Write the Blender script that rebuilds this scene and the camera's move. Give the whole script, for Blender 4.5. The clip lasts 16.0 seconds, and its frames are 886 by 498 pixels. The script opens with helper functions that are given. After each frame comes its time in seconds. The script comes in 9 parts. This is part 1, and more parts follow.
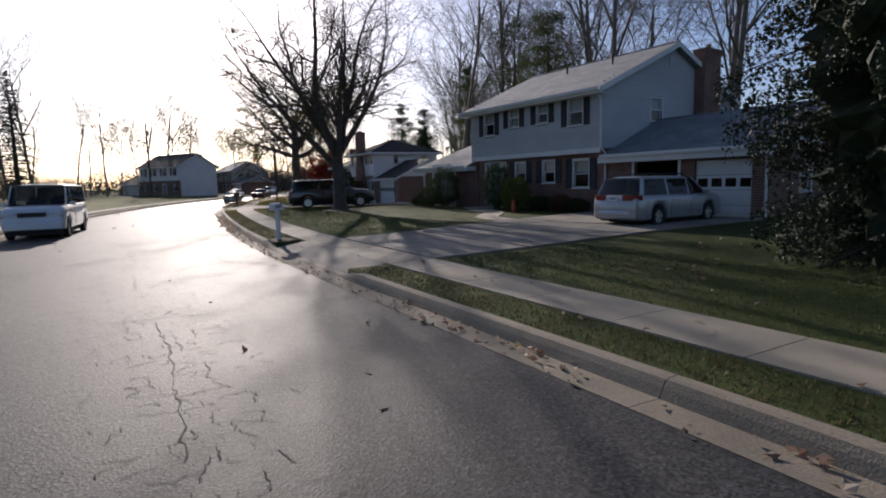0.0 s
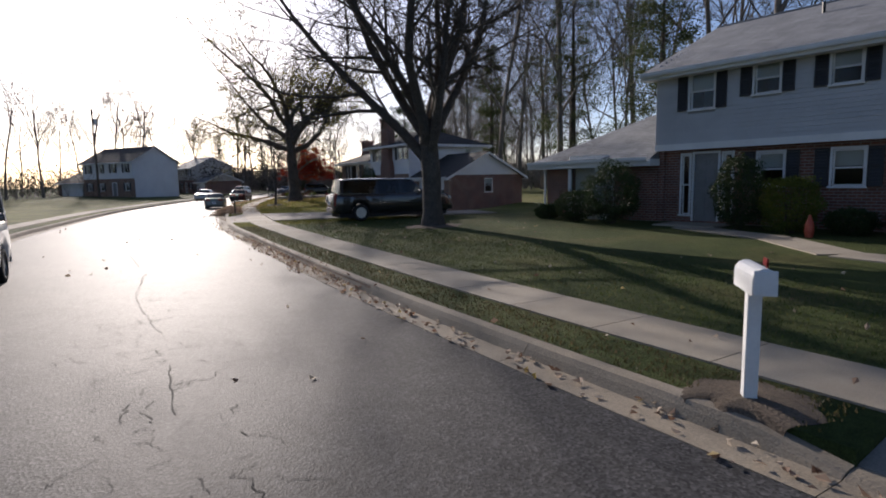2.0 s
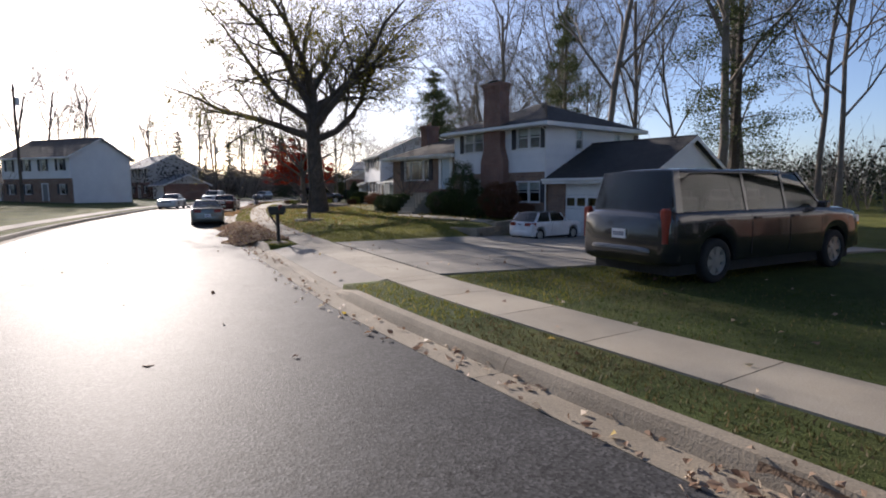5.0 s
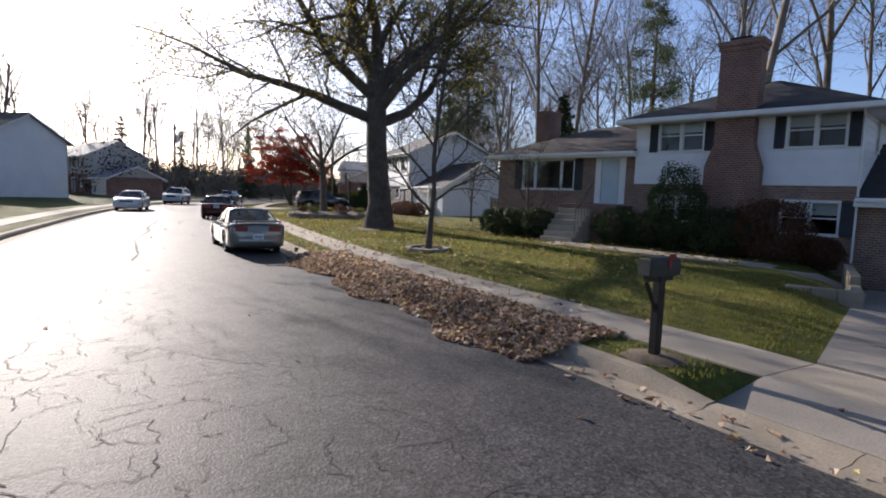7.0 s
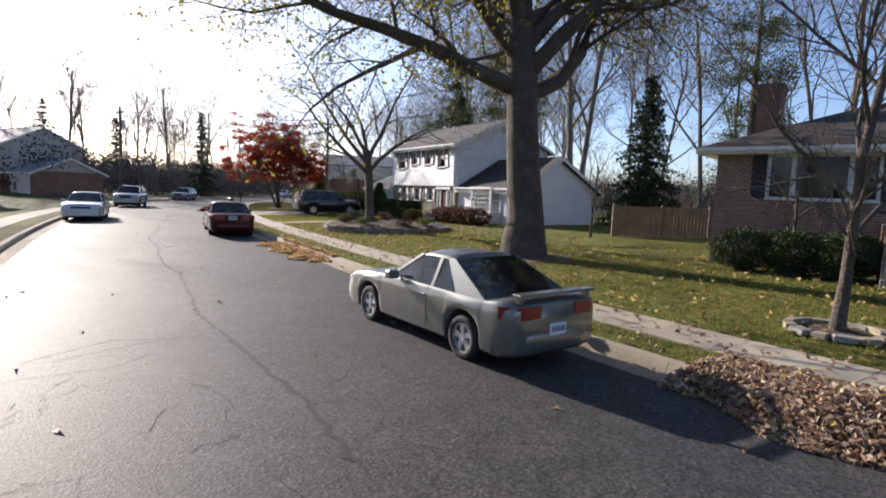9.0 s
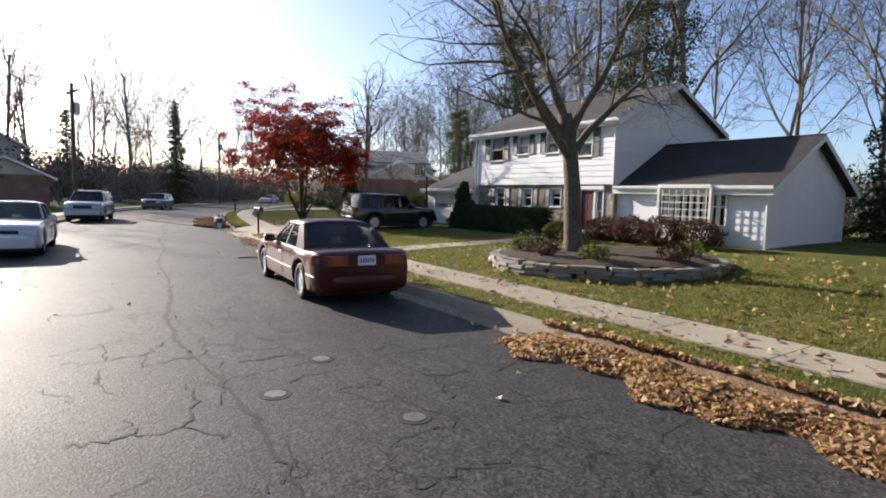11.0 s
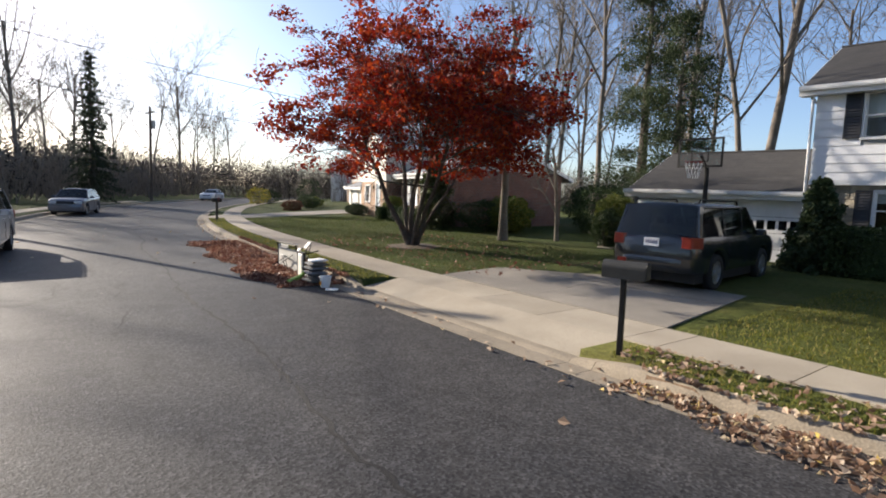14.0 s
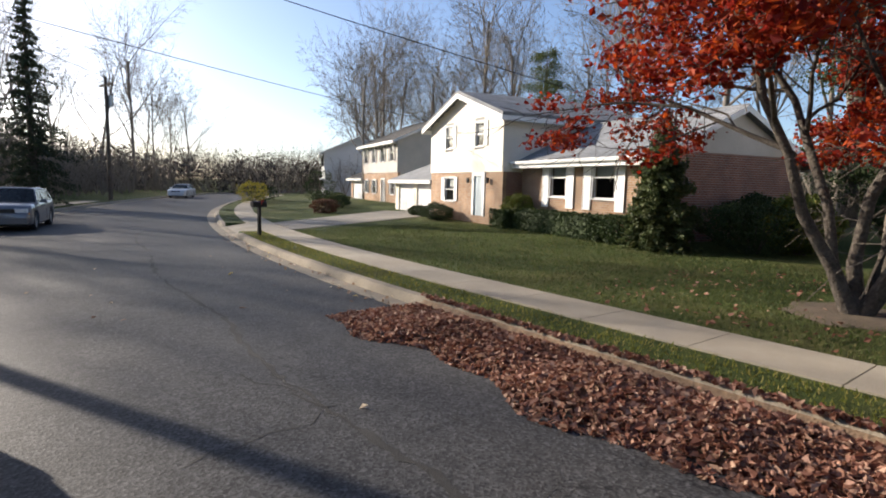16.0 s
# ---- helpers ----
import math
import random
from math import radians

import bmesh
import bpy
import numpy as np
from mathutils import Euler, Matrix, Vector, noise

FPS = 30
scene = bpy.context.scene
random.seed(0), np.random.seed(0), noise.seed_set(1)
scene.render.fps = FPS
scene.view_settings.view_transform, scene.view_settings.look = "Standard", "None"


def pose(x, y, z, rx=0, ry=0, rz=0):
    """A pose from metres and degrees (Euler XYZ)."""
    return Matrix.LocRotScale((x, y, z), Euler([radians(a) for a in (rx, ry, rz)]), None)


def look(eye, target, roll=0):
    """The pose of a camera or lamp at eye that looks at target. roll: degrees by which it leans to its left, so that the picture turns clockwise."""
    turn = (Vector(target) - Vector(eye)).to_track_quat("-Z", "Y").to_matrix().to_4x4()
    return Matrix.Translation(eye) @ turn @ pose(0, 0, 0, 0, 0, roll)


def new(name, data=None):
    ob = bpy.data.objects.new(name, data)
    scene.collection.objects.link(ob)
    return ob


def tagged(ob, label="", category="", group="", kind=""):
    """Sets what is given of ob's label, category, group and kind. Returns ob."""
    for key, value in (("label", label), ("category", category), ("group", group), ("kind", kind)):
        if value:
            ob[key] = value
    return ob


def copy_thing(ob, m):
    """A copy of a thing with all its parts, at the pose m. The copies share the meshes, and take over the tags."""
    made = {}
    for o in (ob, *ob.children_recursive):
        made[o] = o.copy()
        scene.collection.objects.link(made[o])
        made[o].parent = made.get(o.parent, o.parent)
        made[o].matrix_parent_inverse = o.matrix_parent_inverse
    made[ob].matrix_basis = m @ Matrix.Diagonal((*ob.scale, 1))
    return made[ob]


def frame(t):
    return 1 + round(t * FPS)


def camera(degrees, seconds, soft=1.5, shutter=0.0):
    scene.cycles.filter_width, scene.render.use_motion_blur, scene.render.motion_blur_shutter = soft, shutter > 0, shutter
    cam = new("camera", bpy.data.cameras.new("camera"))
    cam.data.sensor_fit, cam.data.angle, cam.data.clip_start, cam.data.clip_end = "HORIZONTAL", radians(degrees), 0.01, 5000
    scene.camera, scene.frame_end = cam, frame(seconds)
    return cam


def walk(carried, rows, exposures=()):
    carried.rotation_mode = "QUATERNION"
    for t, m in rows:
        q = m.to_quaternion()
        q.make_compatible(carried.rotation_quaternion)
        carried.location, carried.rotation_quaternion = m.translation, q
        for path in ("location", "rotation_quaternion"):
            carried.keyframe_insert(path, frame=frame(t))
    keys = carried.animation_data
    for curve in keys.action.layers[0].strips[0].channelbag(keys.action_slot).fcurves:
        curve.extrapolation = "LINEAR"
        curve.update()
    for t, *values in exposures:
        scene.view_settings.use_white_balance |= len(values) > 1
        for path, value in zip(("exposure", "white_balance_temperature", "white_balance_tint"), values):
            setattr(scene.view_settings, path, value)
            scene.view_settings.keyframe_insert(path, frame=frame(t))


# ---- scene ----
cam = camera(77.32, 16.0, soft=1.9)
PATH = [
    (0.0, look((0.251, -0.350, 1.721), (0.362, 9.577, 0.519), -1.48)),
    (0.5, look((-1.664, 2.802, 1.768), (-1.386, 12.729, 0.593), -1.23)),
    (1.0, look((-3.750, 5.917, 1.863), (-3.178, 15.831, 0.684), -0.51)),
    (1.5, look((-5.794, 8.651, 2.014), (-4.929, 18.542, 0.822), -0.22)),
    (2.0, look((-7.146, 11.919, 1.915), (-6.211, 21.800, 0.695), -1.13)),
    (2.5, look((-8.506, 15.521, 1.820), (-7.544, 25.407, 0.663), -0.89)),
    (3.0, look((-10.045, 18.642, 1.858), (-8.807, 28.498, 0.707), -0.56)),
    (3.5, look((-11.592, 21.227, 1.927), (-10.045, 31.035, 0.742), -0.07)),
    (4.0, look((-12.924, 23.774, 1.969), (-11.145, 33.539, 0.751), -0.10)),
    (4.2, look((-13.203, 24.640, 1.938), (-11.545, 34.427, 0.727), -0.74)),
    (6.3, look((-18.458, 38.267, 1.691), (-16.202, 47.964, 0.750), 1.28)),
    (6.5, look((-19.198, 39.353, 1.800), (-16.757, 49.002, 0.830), 1.25)),
    (7.0, look((-20.608, 41.995, 1.847), (-17.799, 51.545, 0.888), 2.05)),
    (7.5, look((-21.671, 45.067, 1.866), (-18.575, 54.529, 0.916), 2.57)),
    (8.0, look((-22.511, 47.829, 1.867), (-19.290, 57.251, 0.951), 2.63)),
    (8.5, look((-23.651, 50.333, 1.996), (-20.129, 59.638, 0.991), 2.87)),
    (8.7, look((-24.281, 51.251, 2.095), (-20.588, 60.488, 1.072), 2.68)),
    (10.8, look((-26.884, 66.285, 1.816), (-22.546, 75.247, 0.882), 0.83)),
    (11.0, look((-27.125, 67.706, 1.835), (-22.666, 76.608, 0.896), 1.46)),
    (11.5, look((-27.759, 70.794, 1.907), (-23.049, 79.561, 0.929), 1.23)),
    (12.0, look((-27.862, 74.010, 1.843), (-23.009, 82.696, 0.847), 0.64)),
    (12.5, look((-28.000, 77.504, 1.817), (-22.934, 86.065, 0.796), 1.03)),
    (13.0, look((-28.287, 80.818, 1.826), (-22.998, 89.249, 0.858), 1.97)),
    (13.5, look((-28.651, 84.051, 1.875), (-23.113, 92.315, 0.863), 2.39)),
    (14.0, look((-29.202, 87.091, 1.944), (-23.396, 95.170, 0.937), 1.95)),
    (14.5, look((-29.119, 90.307, 2.041), (-23.194, 98.285, 0.928), 0.98)),
    (15.0, look((-29.204, 93.961, 2.050), (-23.029, 101.746, 0.932), 0.95)),
    (15.5, look((-29.286, 97.250, 2.018), (-22.868, 104.832, 0.869), 1.21)),
    (16.0, look((-29.225, 100.099, 1.930), (-22.721, 107.607, 0.781), 1.34)),
]
EXPOSURES = [(0.0, 0.12, 6450, 18), (4.2, 0.6, 6450, 18), (6.3, 0.9, 6450, 18), (10.8, 1.15, 6650, 15), (16.0, 1.22, 6950, 13)]
walk(cam, PATH, EXPOSURES)

# ---------------------------------------------------------------- light
SUN_AZ, SUN_EL = -21.5, 20.0
world = bpy.data.worlds.new("sky")
scene.world = world
world.use_nodes = True
wn = world.node_tree
sky = wn.nodes.new("ShaderNodeTexSky")
sky.sky_type = 'NISHITA'
sky.sun_disc = False
sky.sun_elevation = radians(SUN_EL)
sky.sun_rotation = radians(SUN_AZ % 360)
sky.dust_density = 1.2
sky.air_density = 0.75
sky.ozone_density = 3.0
wn.nodes["Background"].inputs[1].default_value = 0.10
wn.links.new(sky.outputs[0], wn.nodes["Background"].inputs[0])

sun_data = bpy.data.lights.new("sun", 'SUN')
sun_data.energy = 4.6
sun_data.angle = radians(0.55)
sun_data.color = (1.0, 0.93, 0.82)
sun = new("sun", sun_data)
az, el = radians(SUN_AZ), radians(SUN_EL)
SUN_DIR = Vector((math.sin(az) * math.cos(el), math.cos(az) * math.cos(el), math.sin(el)))
sun.rotation_mode = 'QUATERNION'
sun.rotation_quaternion = SUN_DIR.to_track_quat('Z', 'Y')
sun.location = (-40, 140, 60)


# ---------------------------------------------------------------- materials
def rgb(c):
    return (c[0], c[1], c[2], 1.0)


def base_mat(name):
    m = bpy.data.materials.new(name)
    m.use_nodes = True
    return m, m.node_tree, m.node_tree.nodes["Principled BSDF"]


def noise_node(nt, vec, scale, detail=4.0, rough=0.6):
    n = nt.nodes.new("ShaderNodeTexNoise")
    n.inputs["Scale"].default_value = scale
    n.inputs["Detail"].default_value = detail
    n.inputs["Roughness"].default_value = rough
    if vec is not None:
        nt.links.new(vec, n.inputs["Vector"])
    return n


def ramp_node(nt, fac, stops):
    r = nt.nodes.new("ShaderNodeValToRGB")
    e = r.color_ramp.elements
    e[0].position, e[0].color = stops[0][0], rgb(stops[0][1])
    e[1].position, e[1].color = stops[-1][0], rgb(stops[-1][1])
    for p, c in stops[1:-1]:
        x = e.new(p)
        x.color = rgb(c)
    nt.links.new(fac, r.inputs[0])
    return r


def mix_node(nt, mode, fac, a, b):
    n = nt.nodes.new("ShaderNodeMix")
    n.data_type, n.blend_type = 'RGBA', mode
    for sock, v in ((n.inputs[0], fac), (n.inputs[6], a), (n.inputs[7], b)):
        if hasattr(v, "is_output"):
            nt.links.new(v, sock)
        elif isinstance(v, (int, float)):
            sock.default_value = v
        else:
            sock.default_value = rgb(v)
    return n.outputs[2]


def bump_node(nt, height, strength, dist=0.02):
    b = nt.nodes.new("ShaderNodeBump")
    b.inputs["Strength"].default_value = strength
    b.inputs["Distance"].default_value = dist
    nt.links.new(height, b.inputs["Height"])
    return b


def place(nt, local=False):
    if local:
        return nt.nodes.new("ShaderNodeTexCoord").outputs["Object"]
    return nt.nodes.new("ShaderNodeNewGeometry").outputs["Position"]


def surf(name, c1, c2, scale=2.0, rough=0.8, bump=0.2, fine=40.0, metal=0.0, vary=0.0, coat=0.0, local=False,
         dist=0.02, spec=0.5, grain=0.25):
    """Two colours mixed by broad noise, a fine grain over them, and a fine relief."""
    m, nt, b = base_mat(name)
    vec = place(nt, local)
    broad = noise_node(nt, vec, scale, 5.0)
    col = ramp_node(nt, broad.outputs[0], [(0.33, c1), (0.67, c2)]).outputs[0]
    g = noise_node(nt, vec, fine, 3.0)
    gr = ramp_node(nt, g.outputs[0], [(0.3, (1 - grain,) * 3), (0.7, (1 + grain * 0.4,) * 3)])
    col = mix_node(nt, 'MULTIPLY', 1.0, col, gr.outputs[0])
    if vary:
        info = nt.nodes.new("ShaderNodeObjectInfo")
        v = ramp_node(nt, info.outputs["Random"], [(0.0, (1 - vary,) * 3), (1.0, (1 + vary * 0.5,) * 3)])
        col = mix_node(nt, 'MULTIPLY', 1.0, col, v.outputs[0])
    nt.links.new(col, b.inputs["Base Color"])
    b.inputs["Roughness"].default_value = rough
    b.inputs["Metallic"].default_value = metal
    b.inputs["Specular IOR Level"].default_value = spec
    b.inputs["Coat Weight"].default_value = coat
    b.inputs["Coat Roughness"].default_value = 0.04
    if bump:
        bn = bump_node(nt, g.outputs[0], bump, dist)
        nt.links.new(bn.outputs[0], b.inputs["Normal"])
    return m


def brick_mat(name, c1, c2, mortar, w=0.215, h=0.075, offset=0.5, bump=0.5, joint=0.01, rough=0.85, squash=1.0):
    """Courses in the house's own axes: along the wall and up."""
    m, nt, b = base_mat(name)
    o = nt.nodes.new("ShaderNodeTexCoord").outputs["Object"]
    sep = nt.nodes.new("ShaderNodeSeparateXYZ")
    nt.links.new(o, sep.inputs[0])
    add = nt.nodes.new("ShaderNodeMath")
    add.operation = 'ADD'
    nt.links.new(sep.outputs[0], add.inputs[0])
    nt.links.new(sep.outputs[1], add.inputs[1])
    com = nt.nodes.new("ShaderNodeCombineXYZ")
    nt.links.new(add.outputs[0], com.inputs[0])
    nt.links.new(sep.outputs[2], com.inputs[1])
    t = nt.nodes.new("ShaderNodeTexBrick")
    t.offset = offset
    t.squash = squash
    t.inputs["Scale"].default_value = 1.0
    t.inputs["Brick Width"].default_value = w
    t.inputs["Row Height"].default_value = h
    t.inputs["Mortar Size"].default_value = joint
    t.inputs["Color1"].default_value = rgb(c1)
    t.inputs["Color2"].default_value = rgb(c2)
    t.inputs["Mortar"].default_value = rgb(mortar)
    t.inputs["Bias"].default_value = 0.0
    nt.links.new(com.outputs[0], t.inputs["Vector"])
    n = noise_node(nt, o, 1.3, 4.0)
    r = ramp_node(nt, n.outputs[0], [(0.3, (0.72,) * 3), (0.7, (1.12,) * 3)])
    g = noise_node(nt, o, 55.0, 3.0)
    col = mix_node(nt, 'MULTIPLY', 1.0, t.outputs[0], r.outputs[0])
    gr = ramp_node(nt, g.outputs[0], [(0.3, (0.8,) * 3), (0.7, (1.1,) * 3)])
    col = mix_node(nt, 'MULTIPLY', 1.0, col, gr.outputs[0])
    nt.links.new(col, b.inputs["Base Color"])
    b.inputs["Roughness"].default_value = rough
    inv = nt.nodes.new("ShaderNodeMath")
    inv.operation = 'SUBTRACT'
    inv.inputs[0].default_value = 1.0
    nt.links.new(t.outputs[1], inv.inputs[1])
    nt.links.new(bump_node(nt, inv.outputs[0], bump, 0.012).outputs[0], b.inputs["Normal"])
    return m


def leaf_mat(name, stops, trans=0.35, rough=0.6):
    """Leaves: each its own tint, with some light coming through."""
    m, nt, b = base_mat(name)
    geo = nt.nodes.new("ShaderNodeNewGeometry")
    col = ramp_node(nt, geo.outputs["Random Per Island"], stops)
    n = noise_node(nt, geo.outputs["Position"], 1.1, 3.0)
    r = ramp_node(nt, n.outputs[0], [(0.3, (0.75,) * 3), (0.7, (1.15,) * 3)])
    c = mix_node(nt, 'MULTIPLY', 1.0, col.outputs[0], r.outputs[0])
    nt.links.new(c, b.inputs["Base Color"])
    b.inputs["Roughness"].default_value = rough
    b.inputs["Specular IOR Level"].default_value = 0.25
    if trans:
        tr = nt.nodes.new("ShaderNodeBsdfTranslucent")
        nt.links.new(c, tr.inputs[0])
        mx = nt.nodes.new("ShaderNodeMixShader")
        mx.inputs[0].default_value = trans
        nt.links.new(b.outputs[0], mx.inputs[1])
        nt.links.new(tr.outputs[0], mx.inputs[2])
        nt.links.new(mx.outputs[0], nt.nodes["Material Output"].inputs[0])
    return m


def paint(name, c, rough=0.3, metal=0.0, coat=0.6):
    m, nt, b = base_mat(name)
    vec = place(nt)
    n = noise_node(nt, vec, 3.0, 3.0)
    r = ramp_node(nt, n.outputs[0], [(0.3, [x * 0.9 for x in c]), (0.7, [min(1, x * 1.08) for x in c])])
    nt.links.new(r.outputs[0], b.inputs["Base Color"])
    b.inputs["Roughness"].default_value = rough
    b.inputs["Metallic"].default_value = metal
    b.inputs["Coat Weight"].default_value = coat
    b.inputs["Coat Roughness"].default_value = 0.05
    return m


def glass(name, tint=(0.8, 0.85, 0.85), rough=0.01):
    """Thin pane: clear, with gloss rising towards grazing angles."""
    m, nt, b = base_mat(name)
    tr = nt.nodes.new("ShaderNodeBsdfTransparent")
    tr.inputs[0].default_value = rgb([c ** 0.5 for c in tint])
    gl = nt.nodes.new("ShaderNodeBsdfGlossy")
    gl.inputs["Roughness"].default_value = rough
    lw = nt.nodes.new("ShaderNodeLayerWeight")
    lw.inputs[0].default_value = 0.5
    p = nt.nodes.new("ShaderNodeMath")
    p.operation = 'POWER'
    p.inputs[1].default_value = 3.5
    nt.links.new(lw.outputs["Facing"], p.inputs[0])
    q = nt.nodes.new("ShaderNodeMath")
    q.operation = 'MULTIPLY_ADD'
    q.inputs[1].default_value = 0.7
    q.inputs[2].default_value = 0.035
    nt.links.new(p.outputs[0], q.inputs[0])
    mx = nt.nodes.new("ShaderNodeMixShader")
    nt.links.new(q.outputs[0], mx.inputs[0])
    nt.links.new(tr.outputs[0], mx.inputs[1])
    nt.links.new(gl.outputs[0], mx.inputs[2])
    nt.links.new(mx.outputs[0], nt.nodes["Material Output"].inputs[0])
    return m


def asphalt_mat():
    m, nt, b = base_mat("asphalt")
    vec = place(nt)
    broad = noise_node(nt, vec, 0.25, 5.0)
    col = ramp_node(nt, broad.outputs[0], [(0.3, (0.036, 0.036, 0.037)), (0.7, (0.054, 0.052, 0.051))]).outputs[0]
    agg = nt.nodes.new("ShaderNodeTexVoronoi")
    agg.inputs["Scale"].default_value = 48.0
    nt.links.new(vec, agg.inputs["Vector"])
    ag = ramp_node(nt, agg.outputs["Color"], [(0.1, (0.36,) * 3), (0.7, (1.35,) * 3), (0.9, (2.1,) * 3)])
    col = mix_node(nt, 'MULTIPLY', 0.9, col, ag.outputs[0])
    # fine crazing
    warp = noise_node(nt, vec, 2.5, 3.0)
    wv = mix_node(nt, 'LINEAR_LIGHT', 0.3, vec, warp.outputs["Color"])
    cr = nt.nodes.new("ShaderNodeTexVoronoi")
    cr.feature = 'DISTANCE_TO_EDGE'
    cr.inputs["Scale"].default_value = 1.9
    nt.links.new(wv, cr.inputs["Vector"])
    line = ramp_node(nt, cr.outputs["Distance"], [(0.0, (0.34,) * 3), (0.007, (0.5,) * 3), (0.016, (1.0,) * 3)])
    where = noise_node(nt, vec, 0.35, 2.0)
    wh = ramp_node(nt, where.outputs[0], [(0.49, (0.0,) * 3), (0.60, (1.0,) * 3)])
    patch = noise_node(nt, vec, 2.2, 5.0, 0.7)
    pt = ramp_node(nt, patch.outputs[0], [(0.3, (0.78,) * 3), (0.7, (1.22,) * 3)])
    col = mix_node(nt, 'MULTIPLY', 1.0, col, pt.outputs[0])
    col = mix_node(nt, 'MULTIPLY', wh.outputs[0], col, line.outputs[0])
    nt.links.new(col, b.inputs["Base Color"])
    b.inputs["Roughness"].default_value = 0.68
    b.inputs["Specular IOR Level"].default_value = 0.21
    g = noise_node(nt, vec, 120.0, 2.0)
    add = mix_node(nt, 'ADD', 1.0, agg.outputs["Distance"], g.outputs["Color"])
    nt.links.new(bump_node(nt, add, 0.35, 0.006).outputs[0], b.inputs["Normal"])
    return m


def grass_mat():
    m, nt, b = base_mat("lawn_grass")
    vec = place(nt)
    n1 = noise_node(nt, vec, 0.35, 4.0)
    n2 = noise_node(nt, vec, 9.0, 4.0)
    n3 = noise_node(nt, vec, 60.0, 3.0)
    c = ramp_node(nt, n1.outputs[0], [(0.3, (0.085, 0.100, 0.022)), (0.5, (0.135, 0.145, 0.030)), (0.72, (0.21, 0.18, 0.055))]).outputs[0]
    # the first and last lawns are greener, the first with its shade coloured in
    c2 = ramp_node(nt, n1.outputs[0], [(0.3, (0.046, 0.066, 0.016)), (0.5, (0.070, 0.092, 0.024)), (0.72, (0.115, 0.110, 0.038))]).outputs[0]
    sep = nt.nodes.new("ShaderNodeSeparateXYZ")
    nt.links.new(vec, sep.inputs[0])
    rng_y = nt.nodes.new("ShaderNodeMapRange")
    rng_y.inputs["From Min"].default_value, rng_y.inputs["From Max"].default_value = 84.0, 98.0
    nt.links.new(sep.outputs["Y"], rng_y.inputs["Value"])
    rng_n = nt.nodes.new("ShaderNodeMapRange")
    rng_n.inputs["From Min"].default_value, rng_n.inputs["From Max"].default_value = 46.0, 38.0
    nt.links.new(sep.outputs["Y"], rng_n.inputs["Value"])
    both = nt.nodes.new("ShaderNodeMath")
    both.operation = 'MAXIMUM'
    nt.links.new(rng_y.outputs[0], both.inputs[0])
    nt.links.new(rng_n.outputs[0], both.inputs[1])
    c = mix_node(nt, 'MIX', both.outputs[0], c, c2)
    d = ramp_node(nt, n2.outputs[0], [(0.3, (0.7,) * 3), (0.7, (1.2,) * 3)])
    e = ramp_node(nt, n3.outputs[0], [(0.3, (0.55,) * 3), (0.7, (1.35,) * 3)])
    c = mix_node(nt, 'MULTIPLY', 1.0, c, d.outputs[0])
    c = mix_node(nt, 'MULTIPLY', 1.0, c, e.outputs[0])
    nt.links.new(c, b.inputs["Base Color"])
    b.inputs["Roughness"].default_value = 0.9
    b.inputs["Specular IOR Level"].default_value = 0.15
    nt.links.new(bump_node(nt, n3.outputs[0], 0.9, 0.05).outputs[0], b.inputs["Normal"])
    return m


M = {}
M["asphalt"] = asphalt_mat()
M["grass"] = grass_mat()
M["concrete"] = surf("concrete", (0.31, 0.265, 0.20), (0.42, 0.365, 0.28), 0.8, 0.9, 0.25, 70, vary=0.10)
M["drive"] = surf("driveway_concrete", (0.20, 0.18, 0.15), (0.32, 0.285, 0.235), 0.5, 0.9, 0.25, 70, vary=0.08)
M["curb"] = surf("curb_concrete", (0.24, 0.20, 0.145), (0.34, 0.285, 0.21), 1.2, 0.9, 0.4, 50, vary=0.12)
M["gutter"] = surf("gutter_concrete", (0.20, 0.165, 0.12), (0.31, 0.26, 0.19), 1.0, 0.9, 0.35, 60)
M["crack"] = surf("crack_filler", (0.012, 0.012, 0.012), (0.025, 0.024, 0.023), 3, 0.9, 0.2)
M["white"] = surf("white_paint", (0.70, 0.70, 0.68), (0.80, 0.80, 0.78), 1.5, 0.55, 0.05, 30, grain=0.06)
M["siding_grey"] = surf("grey_vinyl_siding", (0.46, 0.47, 0.48), (0.54, 0.55, 0.56), 0.8, 0.6, 0.06, 30, vary=0.04, grain=0.08)
M["siding_white"] = surf("white_board_siding", (0.72, 0.73, 0.74), (0.80, 0.81, 0.81), 0.8, 0.55, 0.06, 30, vary=0.04, grain=0.07)
M["siding_cream"] = surf("cream_siding", (0.72, 0.67, 0.56), (0.80, 0.75, 0.63), 0.8, 0.6, 0.06, 30, vary=0.03, grain=0.07)
M["siding_tan"] = surf("weathered_siding", (0.42, 0.40, 0.36), (0.50, 0.47, 0.43), 0.8, 0.7, 0.06, 30, grain=0.1)
M["sheath"] = surf("wall_sheathing", (0.30, 0.30, 0.29), (0.36, 0.36, 0.34), 2, 0.9, 0.1)
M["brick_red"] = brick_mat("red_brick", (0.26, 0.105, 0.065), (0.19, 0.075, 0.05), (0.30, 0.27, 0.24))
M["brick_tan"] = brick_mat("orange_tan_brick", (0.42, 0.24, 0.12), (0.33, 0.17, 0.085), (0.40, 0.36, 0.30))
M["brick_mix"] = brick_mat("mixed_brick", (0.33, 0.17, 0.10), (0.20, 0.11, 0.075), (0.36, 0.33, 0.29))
M["stone"] = brick_mat("ledge_stone", (0.34, 0.31, 0.26), (0.30, 0.27, 0.23), (0.36, 0.33, 0.28), 0.34, 0.17, 0.4, 0.9, 0.014)
